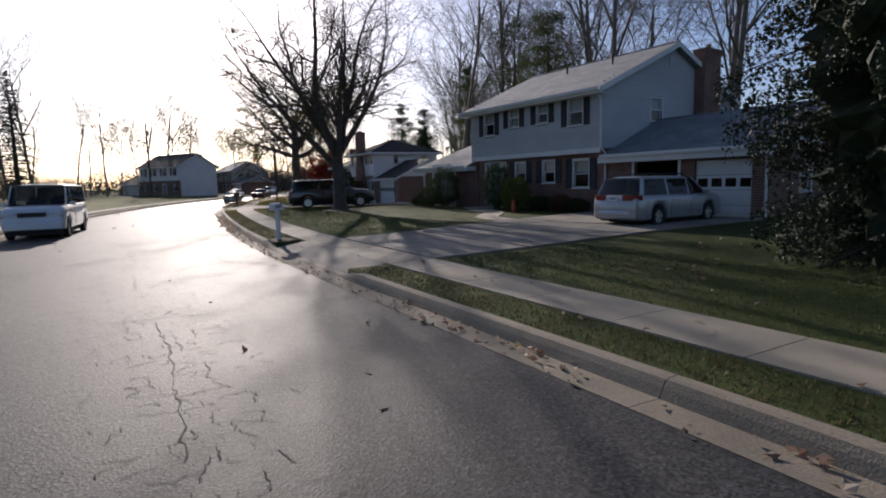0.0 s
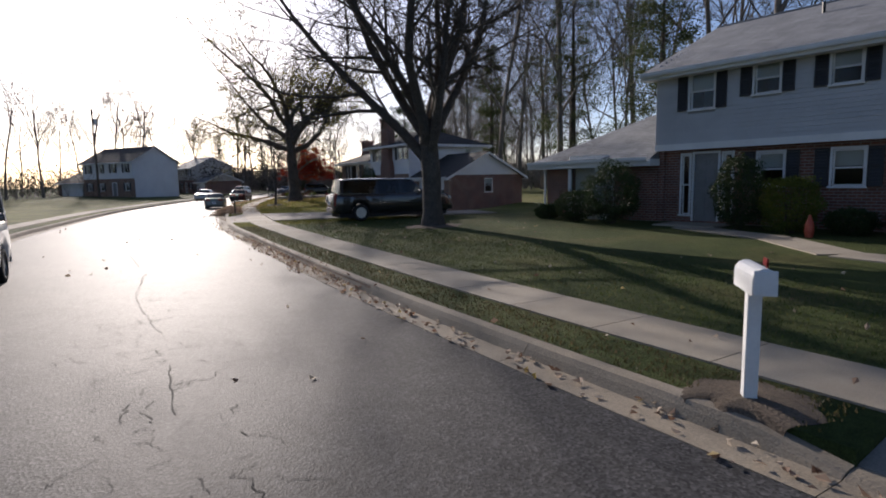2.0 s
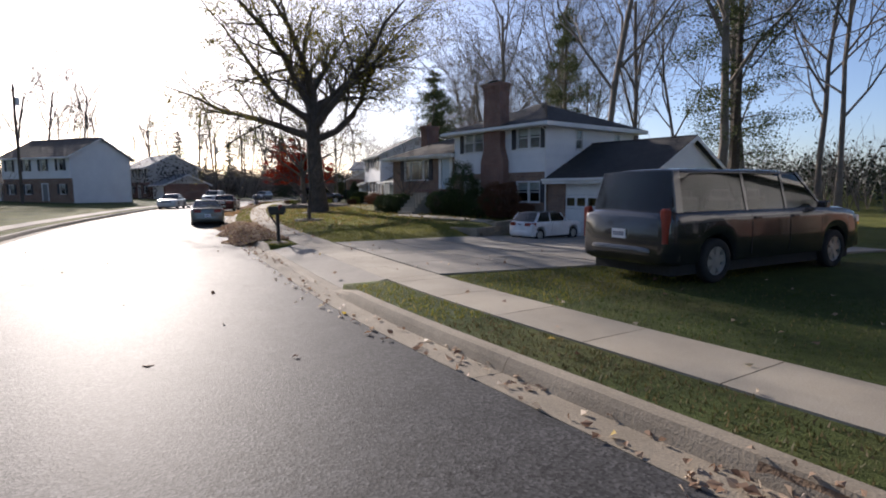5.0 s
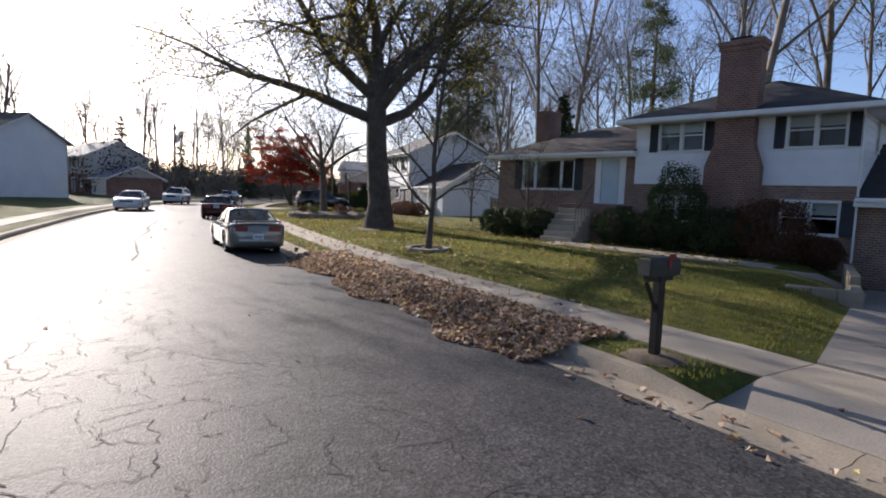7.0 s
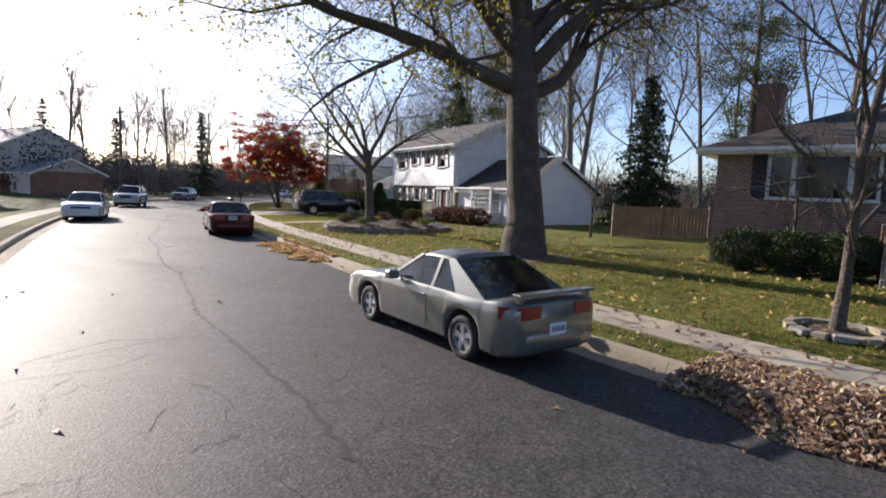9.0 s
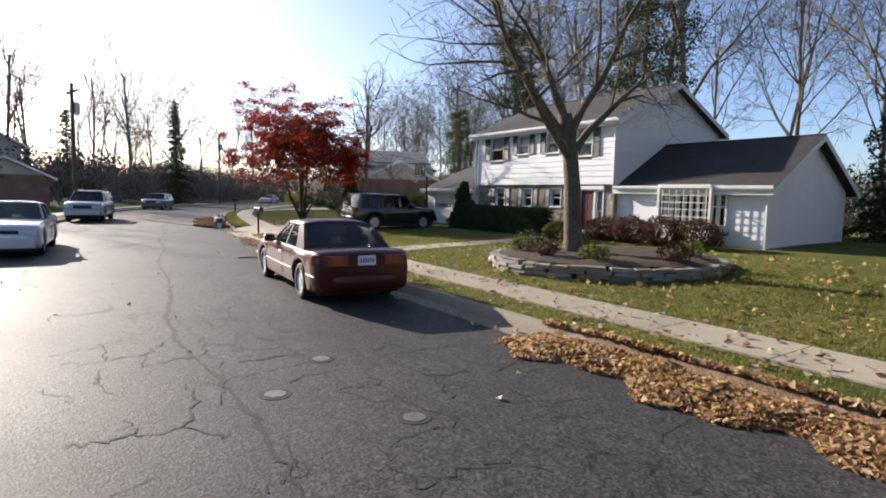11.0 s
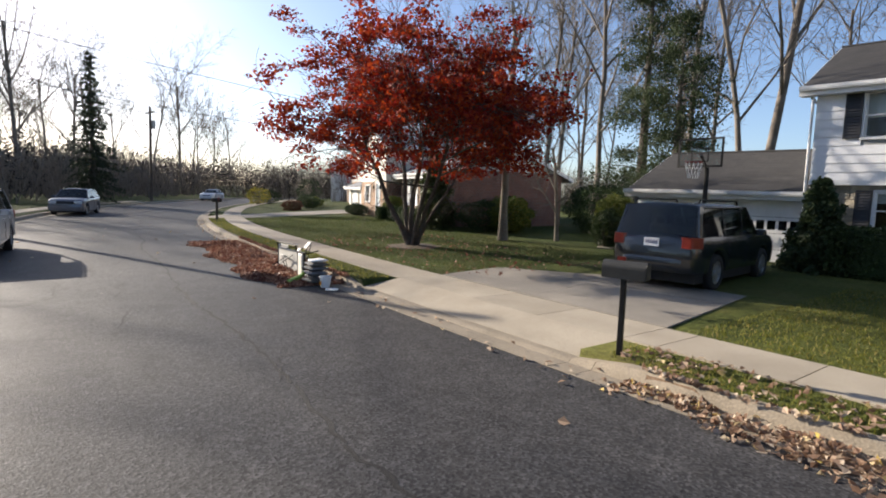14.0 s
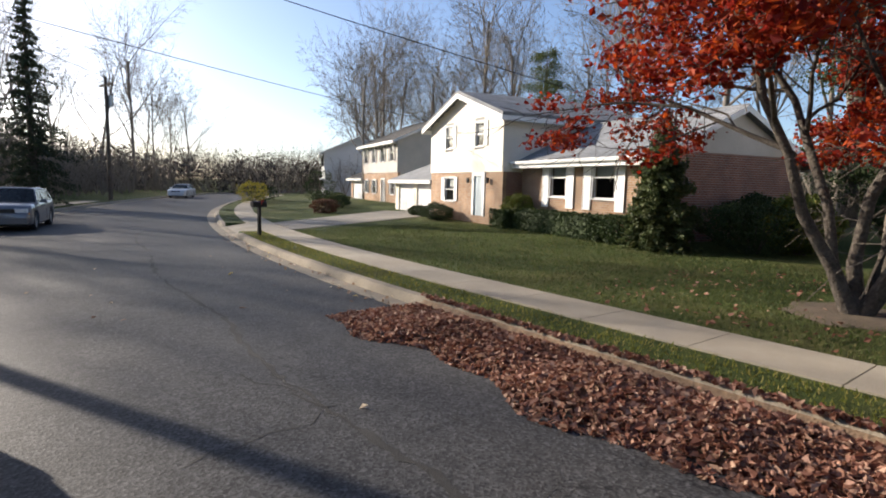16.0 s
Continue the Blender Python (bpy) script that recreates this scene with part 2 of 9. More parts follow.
M["rubble"] = surf("tan_rubble_stone", (0.30, 0.255, 0.185), (0.44, 0.385, 0.29), 2.5, 0.9, 0.7, 28, vary=0.35, dist=0.03)
M["roof_grey"] = brick_mat("grey_shingles", (0.30, 0.31, 0.32), (0.24, 0.25, 0.26), (0.15, 0.15, 0.15), 0.3, 0.06, 0.5, 0.5, 0.006)
M["roof_dark"] = brick_mat("charcoal_shingles", (0.040, 0.037, 0.035), (0.026, 0.025, 0.025), (0.02, 0.02, 0.02), 0.3, 0.06, 0.5, 0.5, 0.006)
M["roof_brown"] = brick_mat("brown_shingles", (0.105, 0.085, 0.07), (0.075, 0.062, 0.052), (0.03, 0.03, 0.03), 0.3, 0.06, 0.5, 0.5, 0.006)
M["shutter"] = surf("black_shutter_paint", (0.018, 0.018, 0.02), (0.03, 0.03, 0.032), 2, 0.5, 0.05)
M["glass"] = glass("window_glass")
M["blind"] = surf("pale_blind", (0.55, 0.54, 0.50), (0.62, 0.61, 0.57), 2, 0.8, 0.05, grain=0.05)
# near-black: room shade put into the colour; car dashboards use it too
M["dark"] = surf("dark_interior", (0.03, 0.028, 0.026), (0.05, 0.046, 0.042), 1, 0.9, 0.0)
M["door_red"] = surf("dark_red_door", (0.10, 0.022, 0.018), (0.13, 0.03, 0.022), 2, 0.4, 0.05)
M["door_blue"] = surf("pale_blue_door", (0.45, 0.53, 0.56), (0.52, 0.60, 0.62), 2, 0.45, 0.05, grain=0.05)
M["door_grey"] = surf("grey_storm_door", (0.20, 0.20, 0.20), (0.26, 0.26, 0.26), 2, 0.4, 0.05)
M["metal_dark"] = surf("dark_metal", (0.02, 0.02, 0.02), (0.035, 0.034, 0.033), 4, 0.45, 0.05, metal=0.6)
M["metal"] = surf("galvanised_metal", (0.45, 0.45, 0.44), (0.55, 0.55, 0.54), 4, 0.35, 0.05, metal=0.9)
M["bark"] = surf("grey_brown_bark", (0.075, 0.060, 0.048), (0.125, 0.105, 0.085), 2.5, 0.95, 0.9, 22, dist=0.05, grain=0.5)
M["bark_pale"] = surf("pale_bark", (0.16, 0.135, 0.105), (0.23, 0.20, 0.16), 2.5, 0.95, 0.8, 22, dist=0.04, grain=0.4)
M["bark_mid"] = surf("mottled_tan_bark", (0.11, 0.09, 0.07), (0.175, 0.15, 0.118), 2.5, 0.95, 0.9, 22, dist=0.045, grain=0.45)
M["bark_far"] = surf("far_twigs", (0.15, 0.125, 0.10), (0.25, 0.215, 0.18), 1.0, 0.95, 0.0)
M["mulch"] = surf("brown_mulch", (0.055, 0.036, 0.024), (0.10, 0.065, 0.04), 4, 0.95, 0.9, 45, dist=0.05, grain=0.5)
M["soil"] = surf("bare_soil", (0.10, 0.075, 0.05), (0.15, 0.11, 0.075), 3, 0.95, 0.7, 40, dist=0.03, grain=0.4)
M["black"] = surf("black_rubber", (0.012, 0.012, 0.012), (0.02, 0.02, 0.02), 5, 0.8, 0.1)
M["chrome"] = surf("chrome_trim", (0.75, 0.75, 0.75), (0.85, 0.85, 0.85), 5, 0.12, 0.0, metal=1.0, grain=0.02)
M["alloy"] = surf("alloy_wheel", (0.58, 0.58, 0.57), (0.68, 0.68, 0.67), 5, 0.32, 0.0, metal=0.8, grain=0.03)
M["carglass"] = glass("tinted_car_glass", (0.20, 0.23, 0.23))
M["lamp_red"] = surf("red_lens", (0.20, 0.014, 0.008), (0.27, 0.026, 0.010), 6, 0.3, 0.0, coat=0.2, grain=0.03)
M["lamp_dark"] = surf("dark_red_reflector", (0.045, 0.006, 0.006), (0.06, 0.009, 0.008), 6, 0.45, 0.0, grain=0.03, spec=0.3)
M["lamp_clear"] = surf("clear_lens", (0.62, 0.63, 0.62), (0.75, 0.75, 0.74), 6, 0.1, 0.0, coat=1.0, grain=0.03)
M["lamp_amber"] = surf("amber_lens", (0.65, 0.22, 0.02), (0.72, 0.27, 0.03), 6, 0.15, 0.0, coat=0.8, grain=0.03)
M["seat"] = surf("seat_cloth", (0.16, 0.15, 0.14), (0.22, 0.21, 0.20), 4, 0.9, 0.1)
M["seat_tan"] = surf("tan_leather", (0.32, 0.26, 0.20), (0.40, 0.33, 0.26), 4, 0.7, 0.1)
M["plate"] = surf("plate_white", (0.65, 0.66, 0.68), (0.72, 0.73, 0.75), 6, 0.5, 0.0, grain=0.03)
M["plate_bar"] = surf("plate_marks", (0.04, 0.05, 0.12), (0.05, 0.06, 0.14), 6, 0.5, 0.0, grain=0.03)
M["wood_pole"] = surf("creosote_wood", (0.09, 0.068, 0.05), (0.14, 0.11, 0.085), 2, 0.9, 0.6, 30)
M["fence"] = surf("weathered_fence_wood", (0.15, 0.12, 0.09), (0.22, 0.18, 0.14), 2, 0.9, 0.4, 30)


# ---------------------------------------------------------------- mesh helpers
class Geo:
    """Collects corners and faces for one mesh."""

    def __init__(self):
        self.v, self.f = [], []

    def add(self, vs, fs):
        o = len(self.v)
        self.v.extend(vs)
        self.f.extend([tuple(i + o for i in f) for f in fs])
        return self

    def box(self, x0, x1, y0, y1, z0, z1):
        return self.add([(x0, y0, z0), (x1, y0, z0), (x1, y1, z0), (x0, y1, z0), (x0, y0, z1), (x1, y0, z1), (x1, y1, z1), (x0, y1, z1)],
                        [(0, 3, 2, 1), (4, 5, 6, 7), (0, 1, 5, 4), (1, 2, 6, 5), (2, 3, 7, 6), (3, 0, 4, 7)])

    def cbox(self, x0, x1, y0, y1, z0, z1, b=0.01):
        """A box with its upright and upper edges taken off."""
        lo = [(x0 + b, y0), (x1 - b, y0), (x1, y0 + b), (x1, y1 - b), (x1 - b, y1), (x0 + b, y1), (x0, y1 - b), (x0, y0 + b)]
        cx, cy = (x0 + x1) / 2, (y0 + y1) / 2
        up = [(x + (b if x < cx else -b) * 0.7, y + (b if y < cy else -b) * 0.7) for x, y in lo]
        vs = [(x, y, z0) for x, y in lo] + [(x, y, z1 - b) for x, y in lo] + [(x, y, z1) for x, y in up]
        fs = [tuple(range(7, -1, -1)), tuple(range(16, 24))]
        for k in (0, 8):
            fs += [(k + i, k + (i + 1) % 8, k + 8 + (i + 1) % 8, k + 8 + i) for i in range(8)]
        return self.add(vs, fs)

    def prism(self, poly, y0, y1):
        """A polygon in x, z drawn out along y."""
        n = len(poly)
        vs = [(x, y0, z) for x, z in poly] + [(x, y1, z) for x, z in poly]
        fs = [tuple(range(n)), tuple(range(2 * n - 1, n - 1, -1))]
        fs += [((i + 1) % n, i, n + i, n + (i + 1) % n) for i in range(n)]
        return self.add(vs, fs)

    def slab(self, quad, thick):
        """A quad given thickness downward along its normal."""
        a, b, c, d = [Vector(p) for p in quad]
        n = (b - a).cross(d - a).normalized() * thick
        vs = [tuple(p) for p in (a, b, c, d)] + [tuple(p - n) for p in (a, b, c, d)]
        return self.add(vs, [(0, 1, 2, 3), (7, 6, 5, 4), (1, 0, 4, 5), (2, 1, 5, 6), (3, 2, 6, 7), (0, 3, 7, 4)])

    def tube(self, pts, radii, sides=6, cap=True):
        """A tapered tube along points."""
        pts = [Vector(p) for p in pts]
        vs, fs = [], []
        ref = Vector((0.31, 0.17, 0.93))
        for i, p in enumerate(pts):
            t = (pts[min(i + 1, len(pts) - 1)] - pts[max(i - 1, 0)])
            t = t.normalized() if t.length > 1e-9 else Vector((0, 0, 1))
            a = t.cross(ref if abs(t.dot(ref)) < 0.95 else Vector((1, 0, 0))).normalized()
            b = t.cross(a)
            for k in range(sides):
                w = 2 * math.pi * k / sides
                vs.append(tuple(p + (a * math.cos(w) + b * math.sin(w)) * radii[i]))
        for i in range(len(pts) - 1):
            o = i * sides
            fs += [(o + k, o + (k + 1) % sides, o + sides + (k + 1) % sides, o + sides + k) for k in range(sides)]
        if cap:
            fs.append(tuple(range(sides - 1, -1, -1)))
            fs.append(tuple(range(len(vs) - sides, len(vs))))
        return self.add(vs, fs)

    def disc(self, c, r0, r1, y0, y1, n=28):
        """A ring with its axis along y."""
        vs = []
        for rr, y in ((r1, y0), (r1, y1), (r0, y1), (r0, y0)):
            vs += [(c[0] + rr * math.cos(2 * math.pi * k / n), y, c[1] + rr * math.sin(2 * math.pi * k / n)) for k in range(n)]
        fs = []
        for j in range(4):
            a, b = j * n, ((j + 1) % 4) * n
            fs += [(a + k, a + (k + 1) % n, b + (k + 1) % n, b + k) for k in range(n)]
        return self.add(vs, fs)

    def mesh(self, name, mat, smooth=False):
        me = bpy.data.meshes.new(name)
        me.from_pydata(self.v, [], self.f)
        me.materials.append(mat)
        if smooth:
            me.shade_smooth()
        me.update()
        return me


def thing(name, m, label, category, group="", kind=""):
    e = new(name)
    e.empty_display_size = 0.2
    e.matrix_basis = m
    return tagged(e, label, category, group, kind)


def part(name, geo, mat, parent, label="", smooth=False):
    ob = new(name, geo.mesh(name, mat, smooth))
    ob.parent = parent
    if label:
        ob["label"] = label
    return ob


def solo(name, geo, mat, label, category="", kind="", group="", smooth=False):
    ob = new(name, geo.mesh(name, mat, smooth))
    return tagged(ob, label, category, group, kind)


def fix_normals(geo_ob):
    bm = bmesh.new()
    bm.from_mesh(geo_ob.data)
    bmesh.ops.recalc_face_normals(bm, faces=bm.faces)
    bm.to_mesh(geo_ob.data)
    bm.free()


# ---------------------------------------------------------------- plan of the street
CURB = [(33.0, -52.0), (22.5, -32.0), (12.5, -14.0), (5.6, -2.5), (1.45, 4.75), (-1.5, 9.85), (-4.3, 14.9), (-7.1, 20.6), (-9.9, 26.9), (-12.1, 32.1), (-14.35, 37.7),
        (-16.4, 44.4), (-18.7, 52.6), (-20.6, 61.0), (-22.4, 72.5), (-23.3, 79.5), (-23.95, 86.5), (-24.2, 92.2), (-24.2, 98.0),
        (-23.95, 104.0), (-23.5, 110.5), (-22.6, 117.0), (-20.9, 124.5), (-18.0, 133.5), (-14.0, 143.0), (-8.5, 154.0), (-1.5, 166.0), (7.0, 179.0), (18.0, 194.0), (33.0, 213.0), (60.0, 245.0)]
ROAD_W = 8.0


def spline(points, n=10):
    out = []
    p = [Vector(q) for q in points]
    for i in range(len(p) - 1):
        a, b, c, d = p[max(i - 1, 0)], p[i], p[i + 1], p[min(i + 2, len(p) - 1)]
        for k in range(n):
            t = k / n
            out.append(0.5 * ((2 * b) + (c - a) * t + (2 * a - 5 * b + 4 * c - d) * t * t + (3 * b - a - 3 * c + d) * t ** 3))
    out.append(p[-1])
    return out


_line = np.array([(v.x, v.y) for v in spline(CURB)])
_arc = np.r_[0, np.cumsum(np.linalg.norm(np.diff(_line, axis=0), axis=1))]
_S0 = _arc[np.argmin(np.abs(_line[:, 1] - 0.0))]
_arc = _arc - _S0
S_MIN, S_MAX = float(_arc[0]), float(_arc[-1])


def curb_at(S):
    """Place on the kerb line at that length along it, and the way to the houses' side."""
    x, y = np.interp(S, _arc, _line[:, 0]), np.interp(S, _arc, _line[:, 1])
    e = 1.5
    dx = np.interp(S + e, _arc, _line[:, 0]) - np.interp(S - e, _arc, _line[:, 0])
    dy = np.interp(S + e, _arc, _line[:, 1]) - np.interp(S - e, _arc, _line[:, 1])
    l = math.hypot(dx, dy)
    return float(x), float(y), float(dy / l), float(-dx / l)


def at(S, s):
    x, y, nx, ny = curb_at(S)
    return x + nx * s, y + ny * s


def street(x, y):
    """Length along the kerb and distance from it (houses' side positive)."""
    d = (_line[:, 0] - x) ** 2 + (_line[:, 1] - y) ** 2
    i = int(np.argmin(d))
    S = float(_arc[i])
    for _ in range(2):
        cx, cy, nx, ny = curb_at(S)
        S += (x - cx) * -ny + (y - cy) * nx
    cx, cy, nx, ny = curb_at(S)
    return S, (x - cx) * nx + (y - cy) * ny


_rise_S = [-50.0, 0.0, 15.0, 32.0, 40.0, 52.0, 62.0, 80.0, 100.0, 112.0, 130.0, 160.0]
_rise_v = [0.004, 0.004, 0.006, 0.018, 0.004, 0.004, 0.038, 0.025, 0.012, 0.026, 0.034, 0.03]


def hollow(x, y):
    """How far the ground falls towards the split-level house's garage, right of the drive's left edge."""
    a, r = (x + 15.3) * 0.79 + (y - 45.9) * 0.613, (x + 15.3) * 0.613 - (y - 45.9) * 0.79
    return 0.60 * max(0.0, min(1.0, a / 11.5)) * max(0.0, min(1.0, (r + 0.8) / 1.1)) * max(0.0, min(1.0, (8.5 - r) / 4.5))


def land(S, s):
    """Height of the ground."""
    if s >= 0:
        k = float(np.interp(S, _rise_S, _rise_v))
        z = 0.135 + k * max(0.0, min(s, 16.0) - 2.0)
        if s > 16:
            z += 0.012 * (min(s, 90) - 16)
        if 2.2 < s:
            z += 0.03 * math.sin(S * 0.31) * math.sin(s * 0.47) * min(1.0, (s - 2.2) / 4)
        if 36 < S < 62 and 2.0 < s < 19:
            z -= hollow(*at(S, s)) * min(1.0, (19 - s) / 3)
        return z
    q = -ROAD_W - s
    if q >= 0:
        return 0.135 + 0.02 * max(0.0, min(q, 30.0) - 2.0)
    return -0.13


def ground_z(x, y):
    S, s = street(x, y)
    return land(S, s)


def strip(s0, s1, S0, S1, z0, z1=None, step=1.0, thick=0.0, cols=1):
    """A band along the street between two distances from the kerb; z0, z1: height over the road, or functions of S, s."""
    g = Geo()
    n = max(1, int(round((S1 - S0) / step)))
    zz = z0 if callable(z0) else (lambda S, s: z0 if z1 is None else z0 + (z1 - z0) * ((s - s0) / (s1 - s0)))
    for i in range(n + 1):
        S = S0 + (S1 - S0) * i / n
        for j in range(cols + 1):
            s = s0 + (s1 - s0) * j / cols
            x, y = at(S, s)
            g.v.append((x, y, zz(S, s)))
    w = cols + 1
    for i in range(n):
        for j in range(cols):
            a = i * w + j
            g.f.append((a, a + 1, a + w + 1, a + w))
    if thick:
        m = len(g.v)
        g.v += [(x, y, z - thick) for x, y, z in g.v]
        for i in range(n):
            g.f.append((i * w + w + 0, m + i * w + w, m + i * w, i * w))
            a = i * w + cols
            g.f.append((a, m + a, m + a + w, a + w))
        for j in range(cols):
            g.f.append((j, m + j, m + j + 1, j + 1))
            a = n * w + j
            g.f.append((a + 1, m + a + 1, m + a, a))
    return g


# driveways: (S0, S1) along the kerb, and how far back
DRIVES = []


def drive(x0, y0, x1, y1):
    a, b = street(x0, y0)[0], street(x1, y1)[0]
    DRIVES.append((min(a, b), max(a, b)))


drive(-1.6, 10.0, -4.35, 14.95)
drive(-14.9, 39.0, -16.9, 46.0)
drive(-24.2, 91.4, -24.2, 96.9)
drive(-22.1, 119.6, -21.2, 123.2)


def in_drive(S, pad=0.0):
    return any(a - pad < S < b + pad for a, b in DRIVES)


# ground: one sheet out to the horizon
def build_ground():
    S_list = sorted(list(np.arange(S_MIN + 2, S_MAX - 2, 1.2)) + [m + o for d in DRIVES for m in d for o in (-0.012, 0.012)])
    s_list = [-160, -110, -75, -50, -36, -26, -20, -16, -13, -ROAD_W - 2.05, -ROAD_W - 0.95, -ROAD_W - 0.17, -ROAD_W - 0.165, -ROAD_W / 2, 0.10, 0.165, 0.17, 0.95, 2.05,
              2.6, 3.4, 4.4, 5.6, 7, 8.5, 10, 11.5, 13, 15, 17, 20, 24, 30, 38, 50, 70, 100, 130]
    g = Geo()
    cx, cy = -15.0, 90.0
    rows = []
    for i, S in enumerate(S_list):
        row = []
        for s in s_list:
            x, y = at(S, s)
            z = land(S, s)
            if s in (0.10, -ROAD_W - 0.165):
                z = -0.13
            if in_drive(S) and 0.1 < s < 1.0:
                z = -0.12
            row.append((x, y, z))
        a, b = row[0], row[-1]
        for far, lst in ((a, 0), (b, -1)):
            d = Vector((far[0] - cx, far[1] - cy)).normalized() * 2500
            p = (cx + d.x, cy + d.y, 3.0)
            row = [p] + row if lst == 0 else row + [p]
        rows.append(row)
    for end, idx in ((rows[0], 0), (rows[-1], 1)):
        far = []
        for p in end:
            d = Vector((p[0] - cx, p[1] - cy)).normalized() * 2600
            far.append((cx + d.x, cy + d.y, 1.0))
        rows = [far] + rows if idx == 0 else rows + [far]
    w = len(rows[0])
    for r in rows:
        g.v += r
    for i in range(len(rows) - 1):
        for j in range(w - 1):
            a = i * w + j
            g.f.append((a, a + 1, a + w + 1, a + w))
    return solo("ground", g, M["grass"], "mown green lawn ground with brown patches", "lawn", "structure", smooth=True)


build_ground()

crown = lambda S, s: 0.03 * (1 - ((s + ROAD_W / 2) / (ROAD_W / 2)) ** 2)
solo("road", strip(-ROAD_W + 0.4, -0.4, S_MIN + 3, S_MAX - 3, crown, cols=8), M["asphalt"], "worn grey asphalt road with long cracks", "road", "structure", smooth=True)

# kerb, gutter and pavement, piece by piece
def kerb_geo(S0, S1, side, low=False):
    """Rolled kerb cross-section carried along the street."""
    top = 0.03 if low else 0.15
    prof = [(-0.40, 0.012), (-0.05, 0.0), (-0.01, top * 0.55), (0.03, top * 0.93), (0.08, top), (0.17, top), (0.17, -0.12), (-0.40, -0.12)]
    g = Geo()
    n = max(1, int(round((S1 - S0) / 0.4)))
    for i in range(n + 1):
        S = S0 + (S1 - S0) * i / n
        # full height falls to the dropped kerb beside a drive
        near = min(abs(S - m) for d in DRIVES for m in d) if side > 0 and not low else 9.0
        fall = 0.25 + 0.75 * min(1.0, near / 0.8)
        for o, z in prof:
            s = o if side > 0 else -ROAD_W - o
            x, y = at(S, s)
            g.v.append((x, y, z * fall if z > 0.02 else z))
    k = len(prof)
    for i in range(n):
        for j in range(k):
            a, b = i * k + j, i * k + (j + 1) % k
            f = (a, b, b + k, a + k)
            g.f.append(f if side > 0 else f[::-1])
    e0, e1 = tuple(range(k)), tuple(range(n * k, n * k + k))
    g.f += [e0[::-1] if side > 0 else e0, e1 if side > 0 else e1[::-1]]
    return g


def cut_points(S0, S1, step):
    pts, S = [S0], S0
    marks = sorted([m for d in DRIVES for m in d if S0 < m < S1])
    while S < S1 - 1e-6:
        nxt = S + step
        for m in marks:
            if S + 1e-6 < m < nxt + 0.3:
                nxt = m
                break
        S = min(nxt, S1)
        pts.append(S)
    return pts


kerb = thing("kerb", Matrix(), "tan concrete kerb and gutter with leaf litter", "kerb", kind="structure")
pts = cut_points(-14.0, 190.0, 3.05)
for a, b in zip(pts, pts[1:]):
    part("kerb_stone", kerb_geo(a + 0.004, b - 0.004, 1, in_drive((a + b) / 2)), M["curb"], kerb)
kerb_l = thing("kerb", Matrix(), "tan concrete kerb along the far side of the road", "kerb", kind="structure")
p = 10.0
while p < 190:
    part("kerb_stone", kerb_geo(p + 0.004, p + 3.046, -1), M["curb"], kerb_l)
    p += 3.05

pavement = thing("pavement", Matrix(), "pale concrete pavement slabs with dark joints", "pavement", kind="structure")
pts = cut_points(-14.0, 180.0, 1.52)
for a, b in zip(pts, pts[1:]):
    zf = lambda S, s: land(S, s) + 0.022
    part("paving_slab", strip(0.98, 2.03, a + 0.008, b - 0.008, zf, step=0.8, thick=0.1), M["concrete"], pavement)
pavement_l = thing("pavement", Matrix(), "pale concrete pavement slabs across the road", "pavement", kind="structure")
p = 10.0
while p < 150:
    part("paving_slab", strip(-ROAD_W - 2.03, -ROAD_W - 0.98, p + 0.008, p + 1.512, lambda S, s: land(S, s) + 0.022, step=0.8, thick=0.1), M["concrete"], pavement_l)
    p += 1.52


def apron(a, b):
    """Drive's mouth between gutter and pavement."""
    g = strip(0.17, 0.975, a, b, lambda S, s: 0.035 + (land(S, 0.98) + 0.022 - 0.035) * (s - 0.17) / 0.8, step=0.8, thick=0.15, cols=2)
    return g


def slab_poly(poly, z_of, thick=0.12):
    """A flat piece with corners given on the plan, laid to the ground."""
    g = Geo()
    n = len(poly)
    g.v = [(x, y, z_of(x, y)) for x, y in poly] + [(x, y, z_of(x, y) - thick) for x, y in poly]
    g.f = [tuple(range(n)), tuple(range(2 * n - 1, n - 1, -1))] + [((i + 1) % n, i, n + i, n + (i + 1) % n) for i in range(n)]
    return g


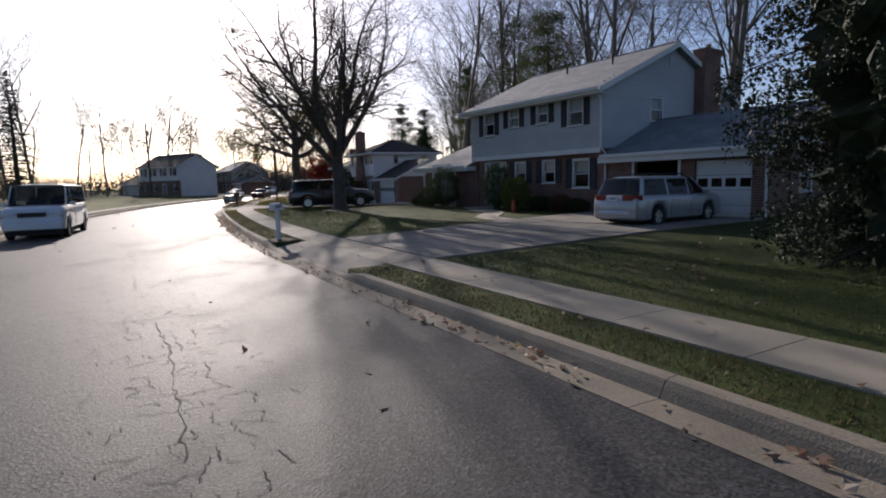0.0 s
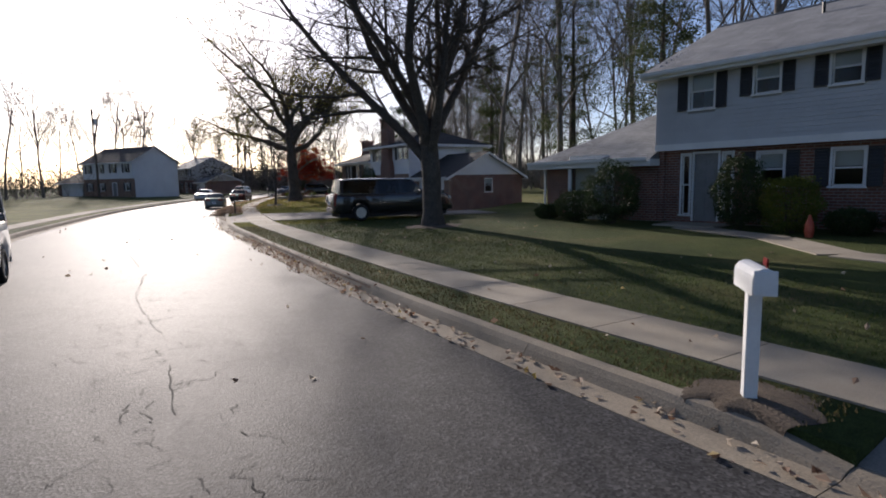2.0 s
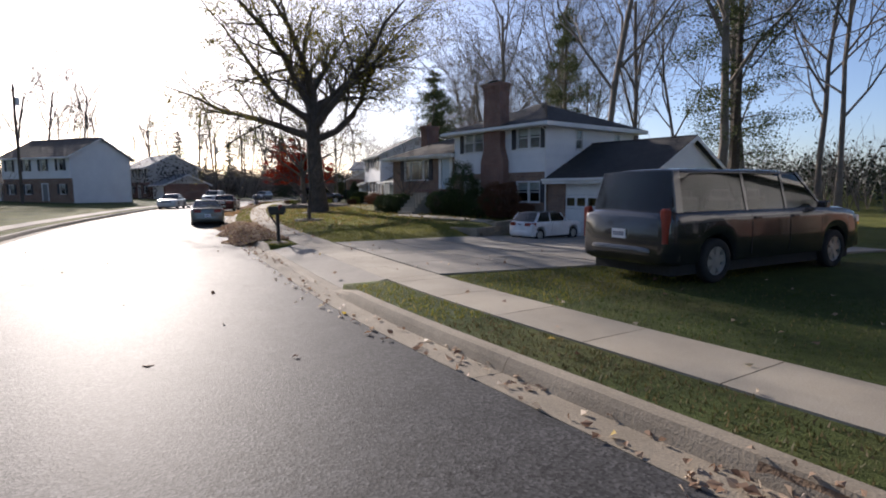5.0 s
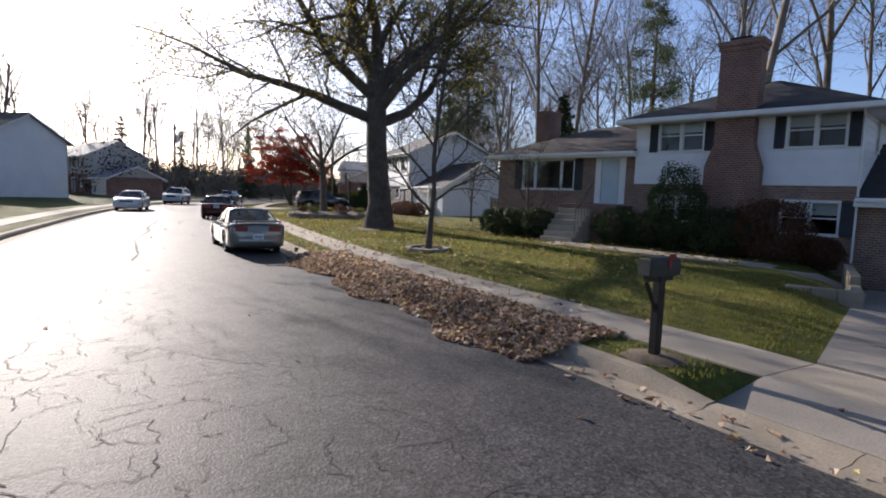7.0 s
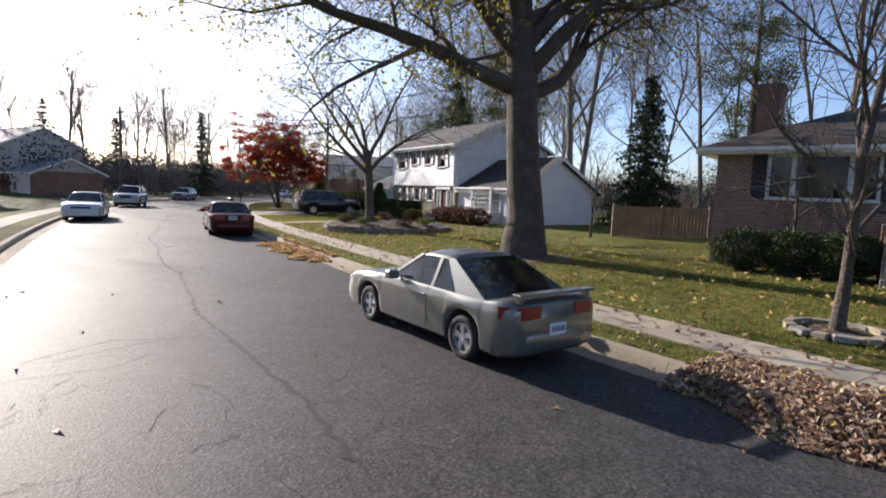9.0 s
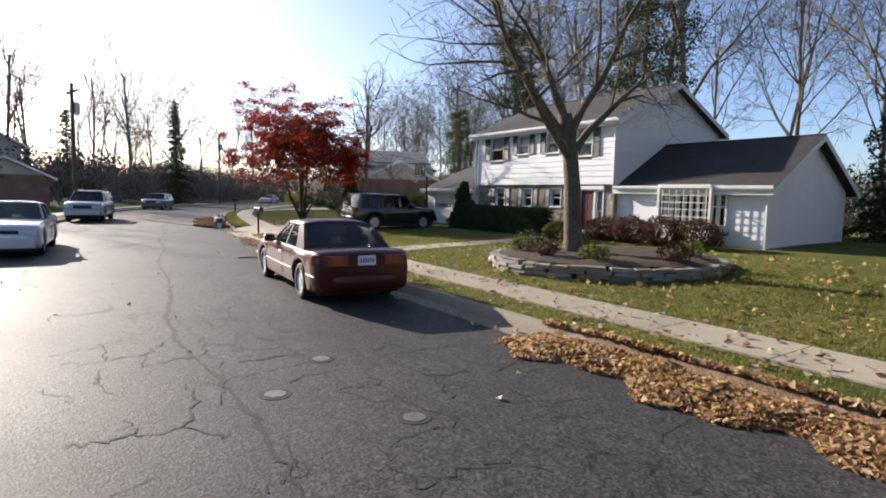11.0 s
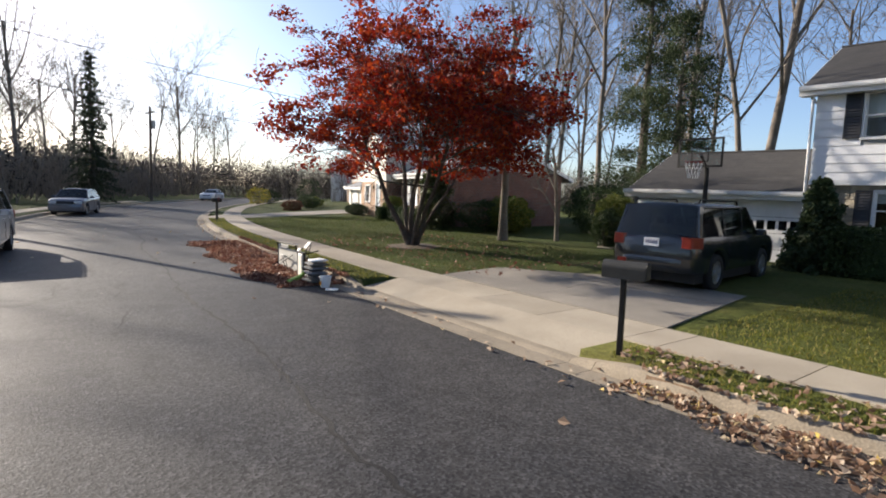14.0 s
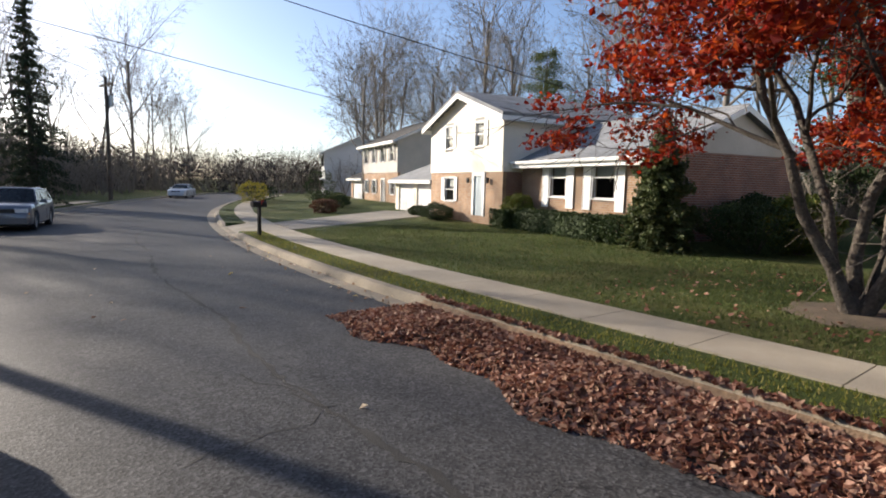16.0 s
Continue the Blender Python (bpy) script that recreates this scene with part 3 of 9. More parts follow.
def drive_slabs(parent, p00, p10, p01, p11, nu, nv, z0, z1, name="drive_slab", over=None, z1_far=None):
    """Slabs in a four-cornered field, p00-p10 at the pavement, p01-p11 at the house; heights z0 to z1."""
    P = lambda u, v: (Vector(p00) * (1 - u) + Vector(p10) * u) * (1 - v) + (Vector(p01) * (1 - u) + Vector(p11) * u) * v
    for i in range(nu):
        for j in range(nv):
            e, f = 0.0022 * nu, 0.0022 * nv
            u0, u1, v0, v1 = i / nu + e / 4, (i + 1) / nu - e / 4, j / nv + f / 6, (j + 1) / nv - f / 6
            c = [P(u0, v0), P(u1, v0), P(u1, v1), P(u0, v1)]
            zs = [z0 + (z1 + ((z1_far if z1_far is not None else z1) - z1) * u - z0) * v for u, v in ((u0, v0), (u1, v0), (u1, v1), (u0, v1))]
            if over:
                zs = [max(z, ground_z(q.x, q.y) + over * min(1.0, v * 4)) for q, z, v in zip(c, zs, (v0, v0, v1, v1))]
            a, b = c[1] - c[0], c[3] - c[0]
            if a.x * b.y - a.y * b.x < 0:
                c, zs = c[::-1], zs[::-1]
            g = Geo()
            g.v = [(q.x, q.y, z) for q, z in zip(c, zs)] + [(q.x, q.y, z - 0.14) for q, z in zip(c, zs)]
            g.f = [(0, 1, 2, 3), (7, 6, 5, 4), (1, 0, 4, 5), (2, 1, 5, 6), (3, 2, 6, 7), (0, 3, 7, 4)]
            part(name, g, M["drive"], parent)

# ---------------------------------------------------------------- houses
def frame_of(ax, ay, dx, dy, z=0.0, wide=1.0, tall=1.0):
    """A house's own axes: x to the right along its front, y inward, z up. dx, dy: the way along the front to its far (left) end."""
    l = math.hypot(dx, dy)
    dx, dy = dx / l, dy / l
    m = Matrix(((-dx, dy, 0, ax), (-dy, -dx, 0, ay), (0, 0, 1, z), (0, 0, 0, 1)))
    return m @ Matrix.Diagonal((wide, wide, tall, 1))


# where the four near houses stand, the way along their fronts, their floor height and proportions
SITE_1 = (7.03, 23.97, -0.548, 0.8365, -0.495, 1.043, 1.204)
SITE_2 = (-5.57, 53.41, -0.4745, 0.8803, 0.259, 0.78, 0.928)
SITE_3 = (-10.93, 85.06, -0.1356, 0.9908, 0.207, 0.893, 1.048)
SITE_4 = (-12.92, 116.41, 0.2609, 0.9654, 0.625, 0.844, 0.977)


def cells(a0, a1, b0, b1, holes):
    xs = sorted({a0, a1, *[max(a0, min(a1, h[0])) for h in holes], *[max(a0, min(a1, h[1])) for h in holes]})
    zs = sorted({b0, b1, *[max(b0, min(b1, h[2])) for h in holes], *[max(b0, min(b1, h[3])) for h in holes]})
    for i in range(len(xs) - 1):
        for j in range(len(zs) - 1):
            cx, cz = (xs[i] + xs[i + 1]) / 2, (zs[j] + zs[j + 1]) / 2
            if not any(h[0] < cx < h[1] and h[2] < cz < h[3] for h in holes):
                yield xs[i], xs[i + 1], zs[j], zs[j + 1]


def shell(a0, a1, b0, b1, holes, put):
    """One closed wall with openings through it. put(a, depth 0 or 1, b) gives the corner."""
    cs = list(cells(a0, a1, b0, b1, holes))
    xs, zs = sorted({c[0] for c in cs} | {c[1] for c in cs}), sorted({c[2] for c in cs} | {c[3] for c in cs})
    have = {(xs.index(c[0]), zs.index(c[2])) for c in cs}
    g, ids = Geo(), {}

    def vid(i, j, k):
        if (i, j, k) not in ids:
            ids[(i, j, k)] = len(g.v)
            g.v.append(put(xs[i], k, zs[j]))
        return ids[(i, j, k)]

    for i, j in have:
        g.f.append((vid(i, j, 0), vid(i + 1, j, 0), vid(i + 1, j + 1, 0), vid(i, j + 1, 0)))
        g.f.append((vid(i, j + 1, 1), vid(i + 1, j + 1, 1), vid(i + 1, j, 1), vid(i, j, 1)))
        for di, dj, e in ((-1, 0, ((0, 0), (0, 1))), (1, 0, ((1, 1), (1, 0))), (0, -1, ((1, 0), (0, 0))), (0, 1, ((0, 1), (1, 1)))):
            if (i + di, j + dj) not in have:
                (p, q), (r, t) = e
                g.f.append((vid(i + p, j + q, 0), vid(i + r, j + t, 0), vid(i + r, j + t, 1), vid(i + p, j + q, 1)))
    return g


def wall_front(parent, x0, x1, y, z0, z1, holes, mat, th=0.2, name="wall"):
    return part(name, shell(x0, x1, z0, z1, holes, lambda a, k, b: (a, y + th * k, b)), mat, parent)


def wall_side(parent, x, y0, y1, z0, z1, holes, mat, th=0.2, name="wall"):
    """Wall running inward at x; holes in (y0, y1, z0, z1)."""
    return part(name, shell(y0, y1, z0, z1, holes, lambda a, k, b: (x + th * (1 - k), a, b)), mat, parent)


def gable_wall(parent, x, y0, y1, z0, zp, mat, th=0.2, name="gable"):
    """Triangle over a side wall, running inward at x."""
    ym = (y0 + y1) / 2
    g = Geo()
    a, b = min(x, x + th), max(x, x + th)
    vs = [(a, y0, z0), (a, y1, z0), (a, ym, zp), (b, y0, z0), (b, y1, z0), (b, ym, zp)]
    g.add(vs, [(0, 2, 1), (3, 4, 5), (0, 1, 4, 3), (1, 2, 5, 4), (2, 0, 3, 5)])
    return part(name, g, mat, parent)


_board = Geo()
_board.v = [(0, 0, 0), (1, 0, 0), (0, -0.024, 0), (1, -0.024, 0), (0, -0.006, 1), (1, -0.006, 1), (0, 0, 1), (1, 0, 1)]
_board.f = [(0, 1, 3, 2), (2, 3, 5, 4), (4, 5, 7, 6), (1, 0, 6, 7), (0, 2, 4, 6), (3, 1, 7, 5)]
_board_mesh = {}


def board(parent, mat, x, y, z, length, height, ang=0.0):
    if mat.name not in _board_mesh:
        _board_mesh[mat.name] = _board.mesh("siding_board", mat)
    ob = new("siding_board", _board_mesh[mat.name])
    ob.parent = parent
    ob.matrix_basis = Matrix.LocRotScale((x, y, z), Euler((0, 0, ang)), (length, 1, height))
    return ob


def siding_front(parent, x0, x1, y, z0, z1, holes, mat, expo=0.2):
    n = max(1, round((z1 - z0) / expo))
    e = (z1 - z0) / n
    for i in range(n):
        a, b = z0 + i * e, z0 + (i + 1) * e
        segs = [(x0, x1)]
        for h in holes:
            if h[2] < b - 0.02 and h[3] > a + 0.02:
                segs = [s for p, q in segs for s in ((p, min(q, h[0])), (max(p, h[1]), q)) if s[1] - s[0] > 0.03]
        for p, q in segs:
            board(parent, mat, p, y, a, q - p, e)


def siding_side(parent, x, y0, y1, z0, z1, holes, mat, expo=0.2, right=True, peak=None):
    """Boards on a side wall at x. right: it faces the house's right (+x). peak: height of a gable over it."""
    n = max(1, round((z1 - z0) / expo))
    e = (z1 - z0) / n
    rows = [(z0 + i * e, y0, y1) for i in range(n)]
    if peak:
        ym, k = (y0 + y1) / 2, (peak - z1) / ((y1 - y0) / 2)
        z = z1
        while z < peak - e:
            o = (z + e * 0.5 - z1) / k
            rows.append((z, y0 + o, y1 - o))
            z += e
    for a, p0, p1 in rows:
        segs = [(p0, p1)]
        for h in holes:
            if h[2] < a + e - 0.02 and h[3] > a + 0.02:
                segs = [s for p, q in segs for s in ((p, min(q, h[0])), (max(p, h[1]), q)) if s[1] - s[0] > 0.03]
        for p, q in segs:
            if right:
                board(parent, mat, x, p, a, q - p, e, math.pi / 2)
            else:
                board(parent, mat, x, q, a, q - p, e, -math.pi / 2)


def facing(parent, x, y, right):
    """Matrix that turns a front-facing part to face the house's right or left side."""
    return Matrix.Translation((x, y, 0)) @ Matrix.Rotation(math.pi / 2 if right else -math.pi / 2, 4, 'Z')


def window(parent, x0, x1, y, z0, z1, style="hung", blind=0.5, turn=None, trim=None, label="white-framed double-hung window"):
    """A framed window in the plane y, its glass set back. Placed by turn when it is in a side wall."""
    trim = trim or M["white"]
    f = 0.06
    g = Geo()
    g.cbox(x0 - f, x1 + f, y - 0.035, y + 0.12, z1, z1 + f, 0.008)
    g.box(x0 - f, x0, y - 0.035, y + 0.12, z0, z1)
    g.box(x1, x1 + f, y - 0.035, y + 0.12, z0, z1)
    w = part("window", g, trim, parent, label)
    if turn is not None:
        w.matrix_basis = turn
    part("sill", Geo().cbox(x0 - f - 0.03, x1 + f + 0.03, y - 0.07, y + 0.12, z0 - 0.05, z0, 0.008), trim, w)
    def pane(a, b, c, d, yy):
        sash = Geo()
        t = 0.04
        sash.box(a, b, yy, yy + 0.035, c, c + t).box(a, b, yy, yy + 0.035, d - t, d).box(a, a + t, yy, yy + 0.035, c + t, d - t).box(b - t, b, yy, yy + 0.035, c + t, d - t)
        part("sash", sash, trim, w)
        p = part("pane", Geo().box(a + t, b - t, yy + 0.014, yy + 0.02, c + t, d - t), M["glass"], w)
        p.visible_shadow = False
    zm = (z0 + z1) / 2
    if style == "hung":
        pane(x0, x1, zm - 0.02, z1, y + 0.02)
        pane(x0, x1, z0, zm + 0.02, y + 0.058)
    elif style == "pair":
        xm = (x0 + x1) / 2
        part("mullion", Geo().box(xm - 0.05, xm + 0.05, y - 0.02, y + 0.12, z0, z1), trim, w)
        for a, b in ((x0, xm - 0.05), (xm + 0.05, x1)):
            pane(a, b, zm - 0.02, z1, y + 0.02)
            pane(a, b, z0, zm + 0.02, y + 0.058)
    elif style == "triple":
        q = (x1 - x0) * 0.24
        for a in (x0 + q, x1 - q):
            part("mullion", Geo().box(a - 0.04, a + 0.04, y - 0.02, y + 0.12, z0, z1), trim, w)
        pane(x0, x0 + q - 0.04, z0, z1, y + 0.04)
        pane(x0 + q + 0.04, x1 - q - 0.04, z0, z1, y + 0.04)
        pane(x1 - q + 0.04, x1, z0, z1, y + 0.04)
    elif style == "grid":
        pane(x0, x1, z0, z1, y + 0.04)
        for i in range(1, 5):
            a = x0 + (x1 - x0) * i / 5
            part("glazing_bar", Geo().box(a - 0.012, a + 0.012, y + 0.03, y + 0.075, z0, z1), trim, w)
        for i in range(1, 6):
            c = z0 + (z1 - z0) * i / 6
            part("glazing_bar", Geo().box(x0, x1, y + 0.032, y + 0.073, c - 0.012, c + 0.012), trim, w)
    if blind:
        bl = Geo()
        zb = z1 - (z1 - z0) * blind
        n = max(3, int((z1 - zb) / 0.05))
        for i in range(n):
            c = zb + (z1 - zb) * i / n
            bl.slab([(x0, y + 0.15, c), (x1, y + 0.15, c), (x1, y + 0.172, c + (z1 - zb) / n), (x0, y + 0.172, c + (z1 - zb) / n)], 0.004)
        part("blind", bl, M["blind"], w)
    return w


def shutter(parent, x0, x1, y, z0, z1, mat=None):
    """Louvred shutter: a frame, and the louvres folded out of one sheet in it."""
    t, d = 0.045, 0.035
    yb = y - 0.03
    m = mat or M["shutter"]
    g = Geo()
    outer = [(x0, z0), (x1, z0), (x1, z1), (x0, z1)]
    inner = [(x0 + t, z0 + t), (x1 - t, z0 + t), (x1 - t, z1 - t), (x0 + t, z1 - t)]
    vs = [(a, yy, b) for yy in (yb - d, yb) for a, b in outer + inner]
    fs = []
    for k in range(4):
        j = (k + 1) % 4
        fs += [(k, j, 4 + j, 4 + k), (8 + j, 8 + k, 12 + k, 12 + j), (j, k, 8 + k, 8 + j), (4 + k, 4 + j, 12 + j, 12 + k)]
    g.add(vs, fs)
    p = part("shutter", g, m, parent)
    lv = Geo()
    n = int((z1 - z0 - 2 * t) / 0.07)
    h = (z1 - z0 - 2 * t) / n
    for i in range(n):
        c = z0 + t + h * i
        lv.v += [(x0 + t, yb - d + 0.004, c), (x1 - t, yb - d + 0.004, c), (x0 + t, yb - 0.008, c + h * 0.92), (x1 - t, yb - 0.008, c + h * 0.92)]
    lv.f = [(2 * k, 2 * k + 1, 2 * k + 3, 2 * k + 2) for k in range(2 * n - 1)]
    part("louvre", lv, m, p)
    zm = (z0 + z1) / 2
    part("mid_rail", Geo().box(x0 + t, x1 - t, yb - d - 0.002, yb, zm - t / 2, zm + t / 2), m, p)
    return p


def shuttered(parent, x0, x1, y, z0, z1, sw=0.36, mat=None, **kw):
    window(parent, x0, x1, y, z0, z1, **kw)
    shutter(parent, x0 - 0.08 - sw, x0 - 0.08, y, z0 - 0.02, z1 + 0.04, mat)
    shutter(parent, x1 + 0.08, x1 + 0.08 + sw, y, z0 - 0.02, z1 + 0.04, mat)


def gutter(parent, x0, x1, y, z):
    """Gutter along a front eave."""
    g = Geo()
    pr = [(-0.11, 0.0), (-0.13, 0.05), (-0.13, 0.12), (-0.115, 0.12), (-0.115, 0.055), (-0.10, 0.015), (0.0, 0.015), (0.0, 0.0)]
    vs = [(x, y + a, z + b) for x in (x0, x1) for a, b in pr]
    n = len(pr)
    g.add(vs, [tuple(range(n)), tuple(range(2 * n - 1, n - 1, -1))] + [((i + 1) % n, i, n + i, n + (i + 1) % n) for i in range(n)])
    return part("gutter", g, M["white"], parent, "white metal rain gutter")


def downspout(parent, pts):
    g = Geo()
    g.tube(pts, [0.042] * len(pts), 8)
    return part("downspout", g, M["white"], parent, "white metal downspout")


def roof_gable_x(parent, x0, x1, y0, y1, ze, zr, mat, over=0.45, side=0.3, th=0.14, soffit=True):
    """Roof with its ridge along x; ze at the wall line's top, zr at the ridge."""
    ym = (y0 + y1) / 2
    k = (zr - ze) / (ym - y0)
    zo = ze - over * k
    g = Geo()
    g.slab([(x0 - side, y0 - over, zo), (x1 + side, y0 - over, zo), (x1 + side, ym, zr), (x0 - side, ym, zr)], th)
    g.slab([(x0 - side, ym, zr), (x1 + side, ym, zr), (x1 + side, y1 + over, zo), (x0 - side, y1 + over, zo)], th)
    r = part("roof", g, mat, parent)
    part("ridge_cap", Geo().tube([(x0 - side, ym, zr + 0.0), (x1 + side, ym, zr + 0.0)], [0.05, 0.05], 6), mat, r)
    t = Geo()
    t.box(x0 - side, x1 + side, y0 - over - 0.02, y0 - over + 0.005, zo - 0.2, zo - 0.005)
    t.box(x0 - side, x1 + side, y1 + over - 0.005, y1 + over + 0.02, zo - 0.2, zo - 0.005)
    t.box(x0 - side, x1 + side, y0 - over + 0.005, y0, zo - 0.2, zo - 0.18)
    for x in (x0 - side - 0.02, x1 + side):
        for a, b in ((y0 - over, ym), (y1 + over, ym)):
            q = [(x, a, zo - 0.01), (x, b, zr - 0.01), (x, b, zr - 0.2), (x, a, zo - 0.2)]
            vs = q + [(x + 0.02, p[1], p[2]) for p in q]
            t.add(vs, [(0, 1, 2, 3), (7, 6, 5, 4), (1, 0, 4, 5), (2, 1, 5, 6), (3, 2, 6, 7), (0, 3, 7, 4)])
    part("trim", t, M["white"], parent, "white roof trim boards")
    return r


def roof_hip(parent, x0, x1, y0, y1, ze, zr, mat, over=0.5, th=0.14, left=True, right=True, front_trim=True):
    """Hipped roof; an end that is not hipped stays a gable."""
    ym = (y0 + y1) / 2
    run = ym - y0 + over
    k = (zr - ze) / (ym - y0)
    zo = ze - over * k
    X0, X1, Y0, Y1 = x0 - (over if left else 0.02), x1 + (over if right else 0.02), y0 - over, y1 + over
    rx0, rx1 = (X0 + run if left else X0), (X1 - run if right else X1)
    a, b, c, d = (X0, Y0, zo), (X1, Y0, zo), (X1, Y1, zo), (X0, Y1, zo)
    e, f = (rx0, ym, zr), (rx1, ym, zr)
    g = Geo()
    vs = [a, b, c, d, e, f] + [(p[0], p[1], p[2] - th) for p in (a, b, c, d)]
    g.add(vs, [(0, 1, 5, 4), (1, 2, 5), (2, 3, 4, 5), (3, 0, 4), (9, 8, 7, 6), (1, 0, 6, 7), (2, 1, 7, 8), (3, 2, 8, 9), (0, 3, 9, 6)])
    r = part("roof", g, mat, parent)
    t = Geo()
    t.box(X0 - 0.02, X1 + 0.02, Y0 - 0.02, Y0, zo - 0.2, zo - 0.005)
    t.box(X0 - 0.02, X1 + 0.02, Y1, Y1 + 0.02, zo - 0.2, zo - 0.005)
    t.box(X0 - 0.02, X0, Y0, Y1, zo - 0.2, zo - 0.005)
    t.box(X1, X1 + 0.02, Y0, Y1, zo - 0.2, zo - 0.005)
    t.box(X0, X1, Y0, y0, zo - 0.2, zo - 0.18)
    t.box(X0, X1, y1, Y1, zo - 0.2, zo - 0.18)
    if left:
        t.box(X0, x0, y0, y1, zo - 0.2, zo - 0.18)
    if right:
        t.box(x1, X1, y0, y1, zo - 0.2, zo - 0.18)
    part("trim", t, M["white"], parent, "white roof trim boards")
    return r


def chimney(parent, x0, x1, y0, y1, z0, z1, mat, label="red brick chimney"):
    g = Geo()
    g.box(x0, x1, y0, y1, z0, z1 - 0.25)
    c = part("chimney", g, mat, parent, label)
    part("corbel", Geo().box(x0 - 0.04, x1 + 0.04, y0 - 0.04, y1 + 0.04, z1 - 0.25, z1 - 0.12), mat, c)
    part("cap", Geo().box(x0 - 0.08, x1 + 0.08, y0 - 0.08, y1 + 0.08, z1 - 0.12, z1), mat, c)
    cx, cy = (x0 + x1) / 2, (y0 + y1) / 2
    part("flue", Geo().tube([(cx, cy, z1), (cx, cy, z1 + 0.22)], [0.13, 0.12], 10), M["brick_tan"], c)
    return c


def garage_door(parent, x0, x1, y, z0, z1, panes=4, rows=4, cols=4, pane_row=1):
    """Sectional door with sunk panels and a row of small panes."""
    g = Geo()
    h = (z1 - z0) / rows
    w = (x1 - x0) / cols
    for r in range(rows):
        za, zb = z1 - (r + 1) * h + 0.006, z1 - r * h - 0.006
        if r == pane_row:
            n = panes
            ww = (x1 - x0) / n
            holes = [(x0 + ww * (i + 0.12), x0 + ww * (i + 0.88), za + h * 0.2, zb - h * 0.2) for i in range(n)]
        else:
            holes = []
        q = shell(x0, x1, za, zb, holes, lambda a, k, b: (a, y + 0.04 * k, b))
        g.add(q.v, q.f)
        if r != pane_row:
            for i in range(cols):
                a, b = x0 + w * (i + 0.1), x0 + w * (i + 0.9)
                g.box(a, b, y - 0.012, y, za + h * 0.16, zb - h * 0.16)
    d = part("garage_door", g, M["white"], parent, "white panelled garage door with a row of panes")
    if panes:
        za, zb = z1 - (pane_row + 1) * h, z1 - pane_row * h
        ww = (x1 - x0) / panes
        for i in range(panes):
            p = part("pane", Geo().box(x0 + ww * (i + 0.12), x0 + ww * (i + 0.88), y + 0.015, y + 0.021, za + h * 0.2, zb - h * 0.2), M["glass"], d)
            p.visible_shadow = False
    fr = Geo().box(x0 - 0.1, x0, y - 0.03, y + 0.1, z0, z1 + 0.1).box(x1, x1 + 0.1, y - 0.03, y + 0.1, z0, z1 + 0.1).box(x0, x1, y - 0.03, y + 0.1, z1, z1 + 0.1)
    part("door_frame", fr, M["white"], parent)
    return d


def door(parent, x0, x1, y, z0, z1, mat, label, surround=0.12, lights=True):
    fr = Geo().box(x0 - surround, x0, y - 0.05, y + 0.12, z0, z1 + surround).box(x1, x1 + surround, y - 0.05, y + 0.12, z0, z1 + surround).box(x0, x1, y - 0.05, y + 0.12, z1, z1 + surround)
    part("door_frame", fr, M["white"], parent)
    g = Geo()
    h, w = z1 - z0, x1 - x0
    g.box(x0, x1, y + 0.03, y + 0.075, z0, z1)
    d = part("door", g, mat, parent, label)
    for a, b in ((0.12, 0.46), (0.54, 0.88)):
        for c, e in ((0.06, 0.42), (0.48, 0.74), (0.79, 0.93)):
            part("panel", Geo().cbox(x0 + w * a, x0 + w * b, y + 0.018, y + 0.029, z0 + h * c, z0 + h * e, 0.008), mat, d)
    part("door_handle", Geo().tube([(x1 - 0.08, y + 0.03, z0 + h * 0.47), (x1 - 0.08, y - 0.03, z0 + h * 0.47)], [0.022, 0.03], 8), M["metal"], d)
    return d


def stone_face(parent, x0, x1, y, z0, z1, holes, seed):
    """Squared rubble laid over a front wall: each stone proud of pale mortar, left out at openings."""
    r = np.random.default_rng(seed)
    z = z0
    while z < z1 - 0.05:
        h = min(float(r.uniform(0.13, 0.27)), z1 - z)
        x = x0 + float(r.uniform(-0.2, 0.0))
        while x < x1:
            w = float(r.uniform(0.18, 0.46))
            tall = [(z, h)] if h < 0.2 or r.random() < 0.6 else [(z, h * 0.5), (z + h * 0.5, h * 0.5)]
            for zz, hh in tall:
                a, b = max(x, x0) + 0.011, min(x + w, x1) - 0.011
                c, d = zz + 0.011, zz + hh - 0.011
                if b - a > 0.06 and d - c > 0.03 and not any(a < q[1] and b > q[0] and c < q[3] and d > q[2] for q in holes):
                    g = Geo().cbox(a, b, y - 0.03, y + 0.02, c, d, 0.012)
                    g.v = [(p + r.normal(0, 0.006), q + (r.normal(0, 0.005) if q < y else 0), t + r.normal(0, 0.005)) for p, q, t in g.v]
                    part("stone", g, M["rubble"], parent)
            x += w
        z += h


def steps(parent, x0, x1, y0, n, z0, z1, run, mat):
    """Steps down from a landing at y0 towards the street."""
    for i in range(n):
        part("step", Geo().cbox(x0, x1, y0 - run * (i + 1), y0 - run * i - 0.002, z0, z1 - (z1 - z0) * i / n - 0.01, 0.015), mat, parent, "concrete step" if i == 0 else "")


def house(name, site, label):
    return thing("house", frame_of(*site), label, "house")


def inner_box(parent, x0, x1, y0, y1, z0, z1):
    """Floor and back rooms added near-black, so that the windows look into painted-in shade."""
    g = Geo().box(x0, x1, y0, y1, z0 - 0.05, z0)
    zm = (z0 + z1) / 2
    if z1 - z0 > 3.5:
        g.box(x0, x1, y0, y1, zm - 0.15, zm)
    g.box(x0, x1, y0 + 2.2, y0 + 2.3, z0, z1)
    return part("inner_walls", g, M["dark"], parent)


